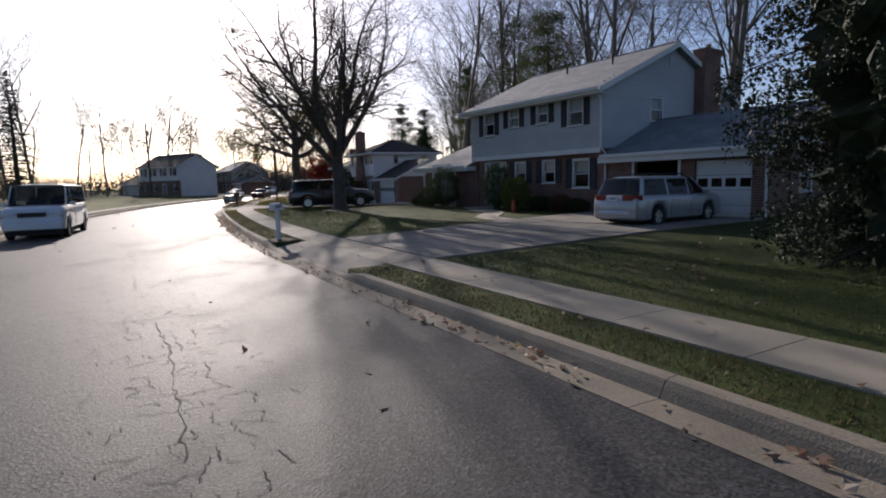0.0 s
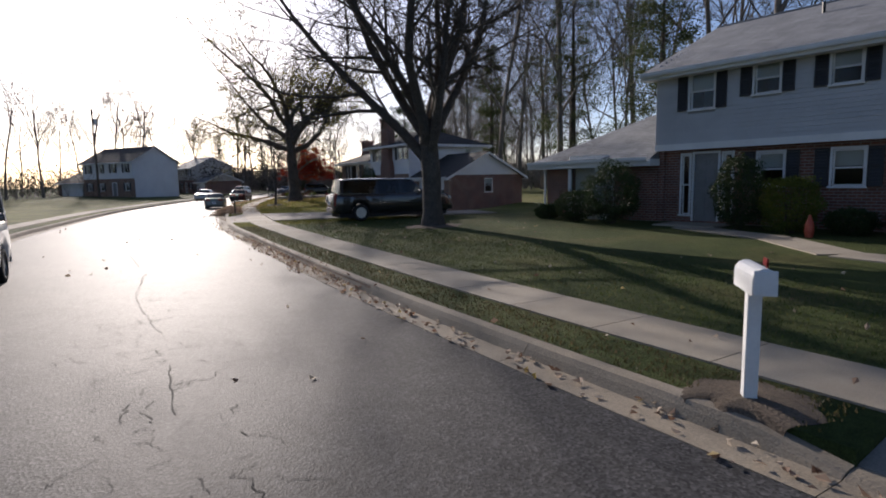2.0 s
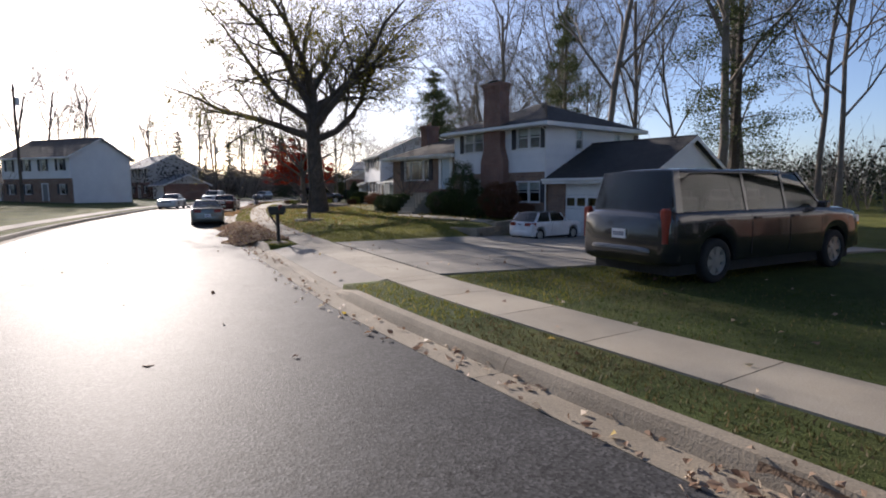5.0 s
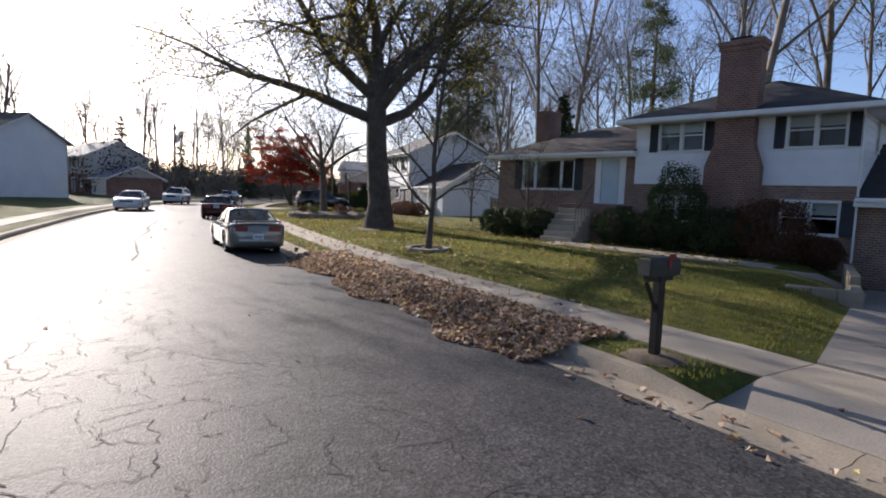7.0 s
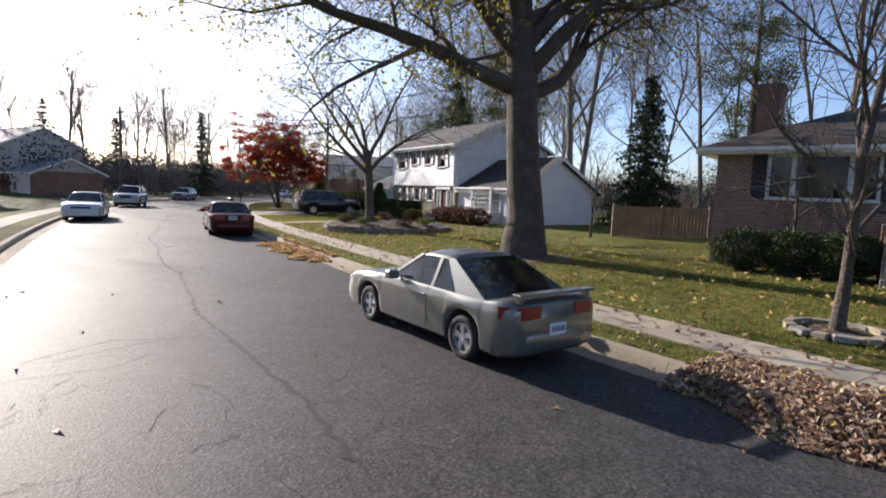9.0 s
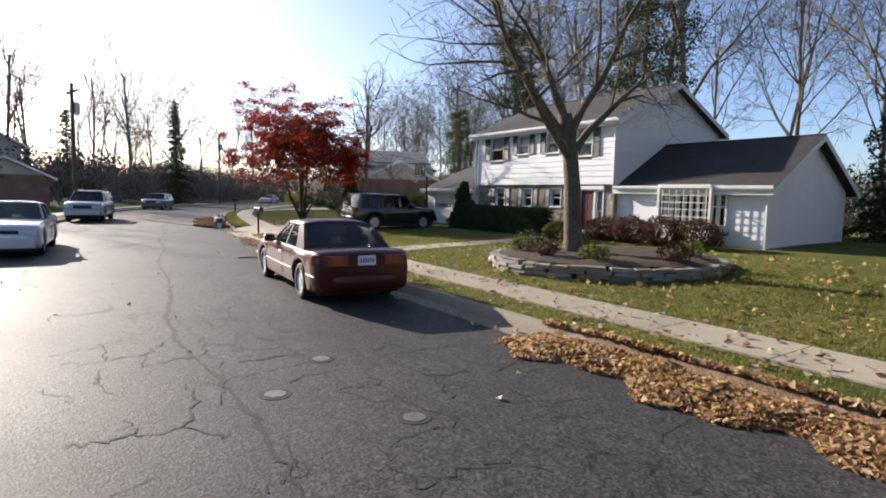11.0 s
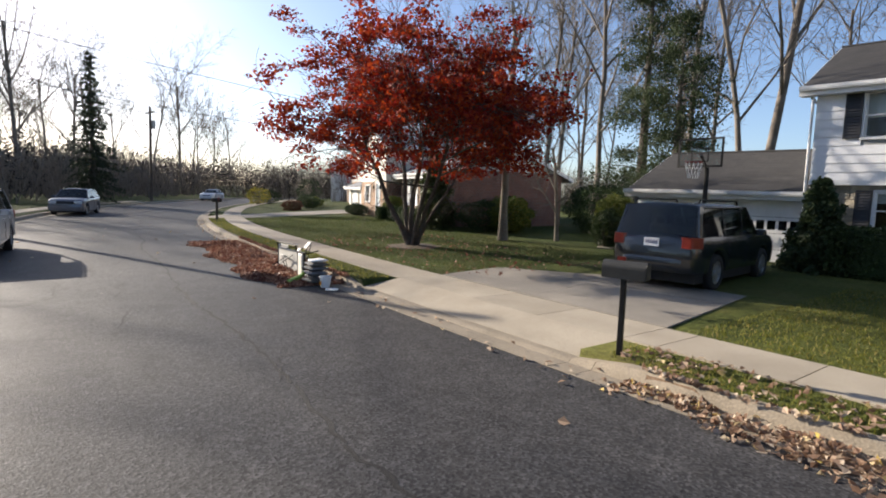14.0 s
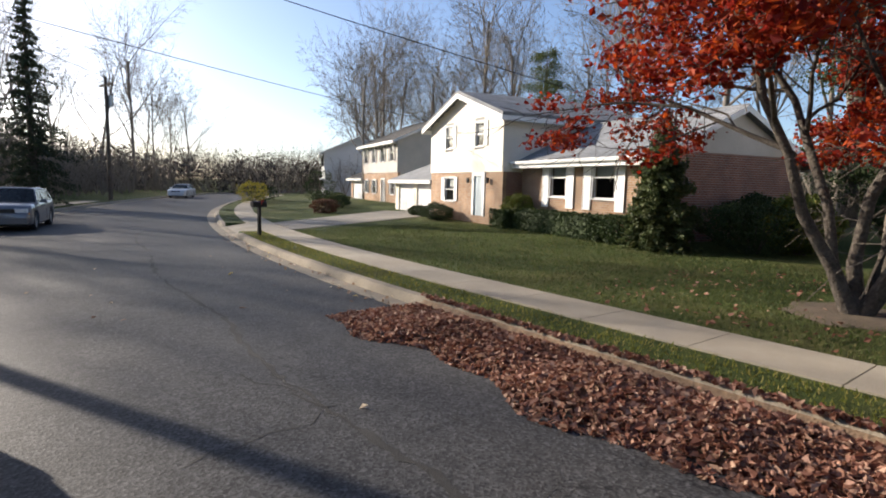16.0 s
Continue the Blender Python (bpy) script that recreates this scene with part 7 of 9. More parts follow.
def shrub(x, y, rx, ry, h, seed, label, mat="leaf_green", n=2600, boxy=False, size=0.085, turn=0.0, z=None, name="shrub", group=""):
    """A bush: stems, an inner mass of leaves and an uneven outline."""
    rnd = np.random.default_rng(seed)
    z = ground_z(x, y) - 0.03 if z is None else z
    e = thing(name, Matrix.Translation((x, y, z)) @ Matrix.Rotation(turn, 4, 'Z'), label, "shrub", group)
    st = Geo()
    for i in range(9):
        a = rnd.uniform(0, 6.28)
        q = rnd.uniform(0.2, 0.75)
        st.tube([(0.1 * math.cos(a), 0.1 * math.sin(a), -0.02), (rx * q * 0.6 * math.cos(a), ry * q * 0.6 * math.sin(a), h * 0.45), (rx * q * math.cos(a), ry * q * math.sin(a), h * 0.8)], [0.025, 0.016, 0.006], 5, cap=False)
    part("stem", st, M["bark"], e)
    u = rnd.normal(0, 1, (n, 3))
    u /= np.linalg.norm(u, axis=1)[:, None]
    bump = 1 + 0.13 * np.sin(u[:, 0] * 5 + seed) * np.cos(u[:, 1] * 6 + seed * 2) + 0.08 * np.sin(u[:, 2] * 9 + seed)
    rr = rnd.uniform(0.45, 1.0, n) ** 0.4 * bump
    p = u * rr[:, None]
    if boxy:
        q = rnd.uniform(-1, 1, (n, 3))
        ax = rnd.integers(0, 3, n)
        sg = np.where(rnd.random(n) < 0.5, -1, 1) * rnd.uniform(0.8, 1.03, n)
        q[np.arange(n), ax] = sg
        p = q * (1 + 0.05 * np.sin(q[:, :1] * 7 + seed) * np.cos(q[:, 1:2] * 5))
    p = p * np.array([rx, ry, h * 0.5]) + np.array([0, 0, h * 0.52])
    if boxy:
        part("inner_growth", Geo().cbox(-rx * 0.86, rx * 0.86, -ry * 0.8, ry * 0.8, 0.05, h * 0.93, 0.1), M[mat], e)
    p[:, 2] = np.maximum(p[:, 2], 0.03)
    g = Geo()
    leaf_quads(g, p, size, rnd, 0.0, 0.02)
    part("foliage", g, M[mat], e)
    return e


# --- the trees along the lawns
tree(-5.5, 33.2, 15.0, 0.38, 11, "tall bare shade tree with many rising limbs on the lawn",
     cfg_of(kids=[9, 10, 8, 6], start=[0.60, 0.20, 0.15, 0.12], angle=[36, 50, 50, 45], ratio=[2.7, 0.40, 0.48, 0.5], up=[0.02, 0.07, 0.03, 0.0], taper=[0.9, 0.2, 0.3, 0.3], bole=0.27, thin=[0.62, 0.5, 0.5, 0.5], wob=[0.04, 0.11, 0.16, 0.2], rmin=0.009), spread=0.3)
tree(-16.3, 67.3, 22.0, 0.54, 23, "massive old oak with spreading limbs and thin yellow-green leaves",
     cfg_of(kids=[12, 11, 8, 5], start=[0.58, 0.16, 0.15, 0.15], angle=[58, 46, 48, 45], ratio=[1.42, 0.38, 0.48, 0.5], up=[0.01, 0.075, 0.02, 0.0], taper=[0.75, 0.2, 0.3, 0.3], bole=0.37, thin=[0.60, 0.48, 0.5, 0.5], wob=[0.05, 0.15, 0.17, 0.2], rmin=0.009), leaves="leaf_yellow", nleaf=36000, leaf_size=0.12, spread=0.3)
tree(-17.95, 78.7, 10.5, 0.23, 31, "shade tree in a raised bed with a few yellow leaves",
     cfg_of(kids=[6, 6, 5, 3], start=[0.66, 0.25, 0.2, 0.15], angle=[38, 45, 48, 45], ratio=[1.35, 0.5, 0.5, 0.5], taper=[0.75, 0.3, 0.35, 0.3], bole=0.36, wob=[0.04, 0.13, 0.16, 0.2]), bark="bark_mid", leaves="leaf_yellow", nleaf=600, leaf_size=0.085, spread=0.2, z=0.3, clumps=40)
tree(-16.35, 58.1, 6.4, 0.085, 37, "slender bare ornamental tree ringed with stones",
     cfg_of(levels=3, kids=[13, 7, 5], start=[0.2, 0.2, 0.2], angle=[48, 42, 42], ratio=[0.42, 0.5, 0.5], up=[0.05, 0.03, 0.0], bole=0.9, split=0, rmin=0.006))
tree(-19.6, 102.1, 7.2, 0.16, 41, "multi-stemmed maple covered in red autumn leaves",
     cfg_of(levels=3, kids=[7, 8, 7], start=[0.50, 0.2, 0.15], angle=[44, 48, 50], ratio=[0.6, 0.5, 0.5], up=[0.04, 0.0, -0.03], wob=[0.17, 0.16, 0.18], taper=[0.4, 0.35, 0.3], split=1, sides=[8, 6, 4, 3], leaf_from=2.3),
     bark="bark", leaves="leaf_red", nleaf=42000, leaf_size=0.12, spread=0.2, clumps=620,
     stems=[(20, 7, 5.4, 0.10), (95, 12, 5.2, 0.09), (160, 19, 5.3, 0.10), (235, 13, 5.3, 0.085), (300, 13, 4.4, 0.085), (340, 15, 4.0, 0.07)])
tree(-15.4, 102.5, 9.5, 0.15, 43, "slender bare tree beside the red maple",
     cfg_of(levels=3, kids=[9, 6, 5], start=[0.35, 0.25, 0.2], angle=[40, 42, 42], ratio=[0.4, 0.5, 0.5], bole=0.85, rmin=0.008), bark="bark_pale")
tree(-13.6, 101.5, 5.2, 0.08, 47, "small bare tree by the dark shrubs", cfg_of(levels=3, kids=[7, 5, 4], start=[0.3, 0.2, 0.2], ratio=[0.5, 0.5, 0.5], bole=0.7, rmin=0.007), bark="bark_pale")
tree(-10.2, 72.0, 4.2, 0.06, 53, "small bare tree against the white gable wall", cfg_of(levels=3, kids=[8, 5, 4], start=[0.3, 0.2, 0.2], ratio=[0.5, 0.5, 0.5], bole=0.75, rmin=0.006))
tree(-11.0, 62.5, 4.4, 0.05, 59, "thin bare shrub tree by the front steps", cfg_of(levels=3, kids=[8, 5, 4], start=[0.15, 0.2, 0.2], ratio=[0.5, 0.5, 0.5], bole=0.7, rmin=0.006))

# --- evergreens
conifer(9.3, 8.9, 18.0, 4.9, 61, "broad dark evergreen with drooping boughs to the ground", "needle_dark", dense=15.0, bare=0.005, droop=0.25, size=0.09, gap=0.018, hang=0.5, skirt=0.62)
conifer(-15.0, 107.6, 3.4, 0.95, 67, "young blue-green spruce on the lawn", "needle_pale", 1.3, 0.02)
conifer(-54.0, 73.0, 16.8, 4.2, 71, "tall spruce across the road", "needle_far", 0.9, 0.08)
conifer(-1.5, 106.5, 15.5, 3.6, 73, "tall dark conifer behind the white house", "needle", 1.2, 0.1, True)
conifer(-4.8, 89.5, 14.0, 3.3, 74, "dark pine rising behind the white roof", "needle", 1.1, 0.15, True)
conifer(-26.0, 141.5, 12.5, 2.3, 79, "narrow dark conifer beyond the bend", "needle_far", 1.0, 0.05)
conifer(-47.0, 150.0, 13.0, 3.2, 83, "hazy conifer beyond the houses", "needle_far", 0.8, 0.08)
conifer(-39.0, 158.0, 12.0, 3.0, 84, "hazy conifer in the far woods", "needle_far", 0.8, 0.08)
conifer(-2.2, 104.0, 11.5, 3.0, 85, "dark pine behind the brick wing", "needle", 0.9, 0.15, True)
conifer(5.0, 77.0, 16.0, 3.8, 87, "tall pine behind the white house", "needle_pale", 1.0, 0.18, True)
conifer(9.0, 60.0, 18.0, 5.2, 89, "tall pine behind the split-level house", "needle_pale", 1.0, 0.2, True)
conifer(9.5, 45.0, 15.0, 4.2, 91, "broad pine between the two houses", "needle_pale", 1.2, 0.2, True)
conifer(5.0, 128.0, 12.0, 3.2, 94, "pine behind the cream house", "needle_pale", 0.9, 0.15, True)
conifer(-1.0, 79.0, 9.0, 2.6, 98, "dark evergreen behind the white gable", "needle", 1.2, 0.03)

# --- bare trees behind the houses and across the road: a few kinds, set out many times
kinds = []
for i, (h, r) in enumerate(((15, 0.15), (17, 0.17), (13, 0.12), (16, 0.14), (12, 0.10))):
    kinds.append(tree(0, 0, h, r, 200 + i, "tall bare winter tree behind the houses",
                      cfg_of(levels=4, kids=[8, 5, 5, 4], start=[0.34, 0.25, 0.2, 0.15], angle=[30 + 4 * (i % 3), 38, 42, 45], ratio=[0.52, 0.5, 0.52, 0.52], bole=0.74, rmin=0.008, split=1, sides=[7, 4, 3, 3], seg=[5, 3, 2, 2, 1],
                             up=[0.04, 0.08, 0.04, 0.0]), bark="bark_far", z=0.0, group="bare trees behind the houses"))
spots = []
for S in np.arange(-8, 175, 8.4):
    for s0 in (29, 42):
        spots.append((S + rng.uniform(-2, 2), s0 + rng.uniform(-4, 5)))
for S in np.arange(20, 190, 6.4):
    for s0 in (-35, -50):
        spots.append((S + rng.uniform(-2, 2), s0 + rng.uniform(-6, 6)))
for S in np.arange(150, 215, 6.0):
    for s0 in (-21, 14, 23):
        spots.append((S + rng.uniform(-2, 2), s0 + rng.uniform(-3, 3)))
house_spots = [(5, 20), (-5, 52), (-12, 85), (-9, 115), (-4, 135), (2, 158), (-47, 103), (-40, 126), (-62, 56), (-3, 90), (0, 60), (10, 28)]
used = set()
for i, (S, s) in enumerate(spots):
    x, y = at(S, s)
    if any((x - a) ** 2 + (y - b) ** 2 < 49 for a, b in house_spots):
        continue
    k = i % len(kinds)
    sc = rng.uniform(1.05, 1.5) if 0 < s and S < 140 else rng.uniform(0.8, 1.15)
    m = Matrix.LocRotScale((x, y, ground_z(x, y) - 0.1), Euler((rng.uniform(-0.04, 0.04), rng.uniform(-0.04, 0.04), rng.uniform(0, 6.28))), (sc, sc, sc))
    if k not in used:
        kinds[k].matrix_basis = m
        used.add(k)
    else:
        copy_thing(kinds[k], m)

# --- low woods and undergrowth closing the distance
def thicket(S0, S1, s0, s1, h, n, seed, label, mat="bark_far"):
    rnd = np.random.default_rng(seed)
    g = Geo()
    for i in range(n):
        S, s = rnd.uniform(S0, S1), rnd.uniform(s0, s1)
        x, y = at(S, s)
        z = land(S, s)
        hh = h * rnd.uniform(0.5, 1.1)
        for k in range(4):
            a, t = rnd.uniform(0, 6.28), rnd.uniform(0.1, 0.55)
            d = Vector((math.cos(a) * t, math.sin(a) * t, 1))
            p = Vector((x, y, z - 0.05))
            q = p + d * hh * 0.5
            e = q + (d + Vector(rnd.normal(0, 0.25, 3))) * hh * 0.5
            g.tube([p, q, e], [0.03, 0.02, 0.01], 3, cap=False)
            for w in range(5):
                b = q.lerp(e, rnd.uniform(0, 1))
                g.tube([b, b + (d * 0.3 + Vector(rnd.normal(0, 0.5, 3))) * hh * 0.28], [0.012, 0.007], 3, cap=False)
    return solo("thicket", g, M[mat], label, "undergrowth", "stuff")


thicket(25, 195, -62, -30, 4.5, 800, 301, "tangle of bare brush and saplings across the road")
thicket(-10, 175, 30, 52, 3.8, 700, 302, "tangle of bare brush behind the gardens")
thicket(150, 200, -30, -14, 4.0, 350, 303, "bare brush along the far bend")
thicket(165, 205, 8, 30, 4.0, 350, 304, "bare brush beyond the last house")
thicket(128, 200, -48, -12, 6.0, 700, 305, "grey-brown bare brush crowding the far roadside")
thicket(186, 225, -16, 34, 7.0, 500, 306, "grey-brown bare brush closing the end of the road")
M["twig_mass"] = leaf_mat("grey_brown_twig_mass", [(0.0, (0.045, 0.038, 0.032)), (0.6, (0.065, 0.055, 0.046)), (1.0, (0.09, 0.076, 0.062))], 0.0, 1.0)
tw, rnd8, spots8 = Geo(), np.random.default_rng(98), []
for i in range(1500):
    S, s = (rnd8.uniform(120, 215), rnd8.uniform(-60, -17)) if i % 3 else (rnd8.uniform(188, 230), rnd8.uniform(-20, 36))
    x, y = at(S, s)
    spots8.append(np.array([x, y, land(S, s) + rnd8.uniform(0.2, 5.0)]) + rnd8.normal(0, 0.9, (60, 3)))
leaf_quads(tw, np.concatenate(spots8), 0.34, rnd8)
solo("brushwood", tw, M["twig_mass"], "dense grey-brown twigs of the far woods", "undergrowth", "stuff")
far_leaf = Geo()
rnd9 = np.random.default_rng(99)
spots9 = []
for i in range(1500):
    if i % 2:
        S, s = rnd9.uniform(20, 200), rnd9.uniform(-75, -40)
    else:
        S, s = rnd9.uniform(-10, 185), rnd9.uniform(38, 62)
    x, y = at(S, s)
    c = np.array([x, y, land(S, s) + rnd9.uniform(0.3, 2.6)])
    spots9.append(c + rnd9.normal(0, 0.8, (66, 3)))
leaf_quads(far_leaf, np.concatenate(spots9), 0.28, rnd9)
solo("undergrowth", far_leaf, M["needle_far"], "dark evergreen undergrowth in the far woods", "undergrowth", "stuff")


# --- shrubs round the houses
def by_house(m, x, y):
    v = m @ Vector((x, y, 0))
    return v.x, v.y


H1 = frame_of(*SITE_1)
H2 = frame_of(*SITE_2)
H3 = frame_of(*SITE_3)
H4 = frame_of(*SITE_4)
a1, a2, a3, a4 = (math.atan2(-q[3], -q[2]) for q in (SITE_1, SITE_2, SITE_3, SITE_4))
sd = 400
for m, ang, rows in ((H1, a1, [(-9.0, -1.3, 1.0, 0.9, 2.15, "leaf_green", "large rounded dark yew beside the front door"), (-10.6, -1.2, 0.9, 0.7, 1.15, "leaf_green", "low dark shrub under the bow window"),
                               (-5.0, -0.9, 0.75, 0.7, 2.2, "leaf_green", "tall rounded dark yew beside the front door"), (-3.6, -1.0, 0.8, 0.7, 1.65, "leaf_bright", "loose yellow-green shrub by the brick wall"),
                               (-2.3, -0.7, 0.6, 0.5, 0.75, "leaf_green", "low dark shrub by the brick wall"), (-1.0, -0.7, 0.65, 0.5, 0.8, "leaf_russet", "low brown shrub by the brick wall"),
                               (-0.1, -0.6, 0.5, 0.45, 0.6, "leaf_green", "low dark shrub by the corner"), (-12.2, -0.9, 0.55, 0.5, 0.6, "leaf_green", "small dark shrub by the corner")]),
                     (H2, a2, [(-15.0, -1.5, 0.75, 0.6, 1.1, "leaf_green", "clipped dark shrub under the picture window"), (-13.6, -1.6, 0.7, 0.6, 1.15, "leaf_green", "clipped dark shrub under the picture window"),
                               (-12.2, -1.7, 0.75, 0.6, 1.2, "leaf_green", "clipped dark shrub by the steps"), (-8.2, -1.4, 0.9, 0.7, 1.25, "leaf_green", "clipped dark shrub by the landing"),
                               (-6.6, -1.4, 0.9, 0.7, 1.2, "leaf_green", "clipped dark shrub under the windows"), (-5.6, -1.6, 0.9, 0.8, 2.6, "leaf_green", "tall loose evergreen in front of the chimney"),
                               (-3.9, -1.6, 0.95, 0.8, 1.4, "leaf_green", "dark shrub at the chimney's foot"), (-2.2, -1.5, 1.1, 0.9, 1.75, "leaf_russet", "large rounded brown-green shrub by the wall"), (-0.7, -1.1, 0.55, 0.5, 0.9, "leaf_russet", "small brown shrub by the corner")]),
                     (H3, a3, [(0.9, -1.2, 0.85, 0.7, 0.95, "leaf_russet", "russet shrub below the bay window"), (2.3, -1.4, 0.95, 0.7, 1.0, "leaf_russet", "russet shrub below the bay window"),
                                         (3.8, -1.4, 0.95, 0.7, 1.0, "leaf_russet", "russet shrub below the bay window"), (5.2, -1.3, 0.85, 0.7, 0.95, "leaf_russet", "russet shrub below the bay window"),
                                         (-0.2, -2.9, 0.6, 0.55, 0.75, "leaf_bright", "low olive shrub beside the walk"), (0.9, -3.4, 0.5, 0.45, 0.55, "leaf_russet", "low brown shrub in the mulch"),
                                         (-16.4, 0.2, 0.7, 0.6, 1.9, "leaf_bright", "tall yellow-green shrub by the garage"), (-16.2, -0.6, 0.6, 0.55, 1.3, "leaf_green", "dense green shrub by the garage")]),
                     (H4, a4, [(-3.6, -0.9, 1.1, 0.7, 0.75, "leaf_green", "clipped dark shrub by the door"), (-6.8, -0.6, 0.6, 0.5, 0.5, "leaf_green", "low dark shrub by the garage"),
                               (2.6, 0.3, 0.7, 0.6, 1.3, "leaf_bright", "olive shrub in the corner"), (9.3, 0.2, 0.9, 0.7, 0.9, "leaf_green", "dark shrub by the brick wing"),
                               (12.5, 2.5, 1.3, 1.2, 1.4, "leaf_green", "dark shrub by the brick gable wall")])):
    for x, y, rx, ry, h, mat, lab in rows:
        sd += 1
        px, py = by_house(m, x, y)
        shrub(px, py, rx, ry, h, sd, lab, mat, int(3200 + 2600 * rx * h), False, 0.065, ang)


def hedge(m, ang, x0, x1, y, w, h, label, n=9000, mat="leaf_green"):
    px, py = by_house(m, (x0 + x1) / 2, y)
    return shrub(px, py, (x1 - x0) / 2 * m.to_scale().x, w / 2, h, int(abs(x0 * 10)) + 500, label, mat, n, True, 0.085, ang, name="hedge")


hedge(H3, a3, -8.7, -2.4, -1.7, 1.2, 1.15, "long clipped dark green hedge in front of the stone wall", 20000)
hedge(H4, a4, 2.2, 8.6, 0.25, 1.0, 0.75, "low clipped dark hedge under the windows", 9000)
hedge(H4, a4, -0.2 + 2.0, 3.0, -0.2, 0.9, 0.7, "clipped shrub beside the front door", 3000)
conifer(*by_house(H3, -9.1, -1.5), 2.3, 0.75, 601, "small dark conical yew at the garage corner", "needle", 1.6, 0.02)
shrub(-13.0, 104.8, 1.0, 0.9, 1.5, 610, "broad rhododendron with drooping green leaves", "leaf_bright", 5200, False, 0.11)
shrub(-9.5, 102.9, 1.5, 1.4, 2.2, 612, "large dark evergreen shrub behind the lawn", "leaf_green", 11000, False, 0.085)
shrub(-11.6, 106.4, 0.9, 0.9, 1.5, 613, "dark evergreen shrub beside the brick gable", "leaf_green", 7000, False, 0.085)
for i, (x, y, rx, h, mat) in enumerate(((-11.5, 131.0, 0.9, 1.0, "leaf_green"), (-10.2, 133.0, 0.8, 0.9, "leaf_bright"), (-9.5, 136.0, 1.0, 1.1, "leaf_green"), (-8.0, 139.5, 1.3, 2.6, "leaf_green"), (-14.2, 127.5, 0.8, 0.8, "leaf_russet"),
                                     (-11.8, 143.5, 1.2, 1.8, "leaf_yellow"), (-9.5, 147.0, 1.3, 1.5, "leaf_green"))):
    shrub(x, y, rx, rx, h, 620 + i, "rounded garden shrub along the far lawns", mat, 1500, False, 0.11)


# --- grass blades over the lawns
# brighter copy: sunlight on the middle lawns is put into this colour
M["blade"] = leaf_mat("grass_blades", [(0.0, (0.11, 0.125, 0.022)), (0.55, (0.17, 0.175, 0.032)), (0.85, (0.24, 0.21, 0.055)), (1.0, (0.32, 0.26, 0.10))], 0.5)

# greener, darker copy; the first lawn's shade is in this colour
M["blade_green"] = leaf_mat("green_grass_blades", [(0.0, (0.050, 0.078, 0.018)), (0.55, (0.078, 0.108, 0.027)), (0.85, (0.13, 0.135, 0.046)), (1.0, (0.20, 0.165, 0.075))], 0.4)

WALKS = []
for run in ([(-22.0, 83.2), (-20.0, 83.9), (-16.2, 84.9), by_house(H3, -1.3, -1.7)], [by_house(H2, 1.2, -2.9), by_house(H2, -5.0, -3.3), by_house(H2, -10.4, -3.4)], [(3.4, 19.4), (2.3, 22.6), by_house(H1, -3.4, -2.4)]):
    WALKS += [(a[0], a[1], b[0], b[1]) for a, b in zip(run, run[1:])]


def on_walk(x, y, w):
    """Whether a place lies on one of the front walks."""
    ax, ay, bx, by = w
    if x < min(ax, bx) - 0.6 or x > max(ax, bx) + 0.6 or y < min(ay, by) - 0.6 or y > max(ay, by) + 0.6:
        return False
    t = max(0.0, min(1.0, ((x - ax) * (bx - ax) + (y - ay) * (by - ay)) / ((bx - ax) ** 2 + (by - ay) ** 2)))
    return (x - ax - t * (bx - ax)) ** 2 + (y - ay - t * (by - ay)) ** 2 < 0.33


def blades(S0, S1, s0, s1, density, seed, tall):
    rnd = np.random.default_rng(seed)
    n = int((S1 - S0) * (s1 - s0) * density)
    g = Geo()
    S, s = rnd.uniform(S0, S1, n), rnd.uniform(s0, s1, n)
    for i in range(n):
        if in_drive(S[i], 0.25) and s[i] < 12:
            continue
        x, y = at(S[i], s[i])
        if any(on_walk(x, y, w) for w in WALKS):
            continue
        z = land(S[i], s[i]) - 0.01
        a, hh = rnd.uniform(0, 6.28), tall * rnd.uniform(0.5, 1.3)
        c, d = math.cos(a) * 0.012, math.sin(a) * 0.012
        lx, ly = rnd.normal(0, 0.35, 2) * hh
        o = len(g.v)
        g.v += [(x - c, y - d, z), (x + c, y + d, z), (x + lx, y + ly, z + hh)]
        g.f.append((o, o + 1, o + 2))
    return g


# verge copy coloured darker and browner to stand for the shade there
M["blade_shade"] = leaf_mat("shaded_verge_blades", [(0.0, (0.060, 0.065, 0.022)), (0.5, (0.095, 0.088, 0.032)), (0.8, (0.15, 0.115, 0.055)), (1.0, (0.21, 0.16, 0.085))], 0.35)
solo("verge_grass", blades(-6.0, 40, 0.2, 0.95, 360, 705, 0.05), M["blade_shade"], "brownish verge grass with its shade put into the colour", "grass", "stuff")
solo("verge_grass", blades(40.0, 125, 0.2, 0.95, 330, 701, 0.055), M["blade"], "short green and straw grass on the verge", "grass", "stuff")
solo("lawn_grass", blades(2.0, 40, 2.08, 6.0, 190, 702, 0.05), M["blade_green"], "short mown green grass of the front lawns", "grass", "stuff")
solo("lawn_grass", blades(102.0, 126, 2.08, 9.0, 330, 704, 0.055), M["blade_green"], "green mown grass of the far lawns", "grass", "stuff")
solo("lawn_grass", blades(40.0, 98, 2.08, 8.5, 330, 703, 0.055), M["blade"], "yellow-green grass of the front lawns, coloured bright as if sunlit", "grass", "stuff")

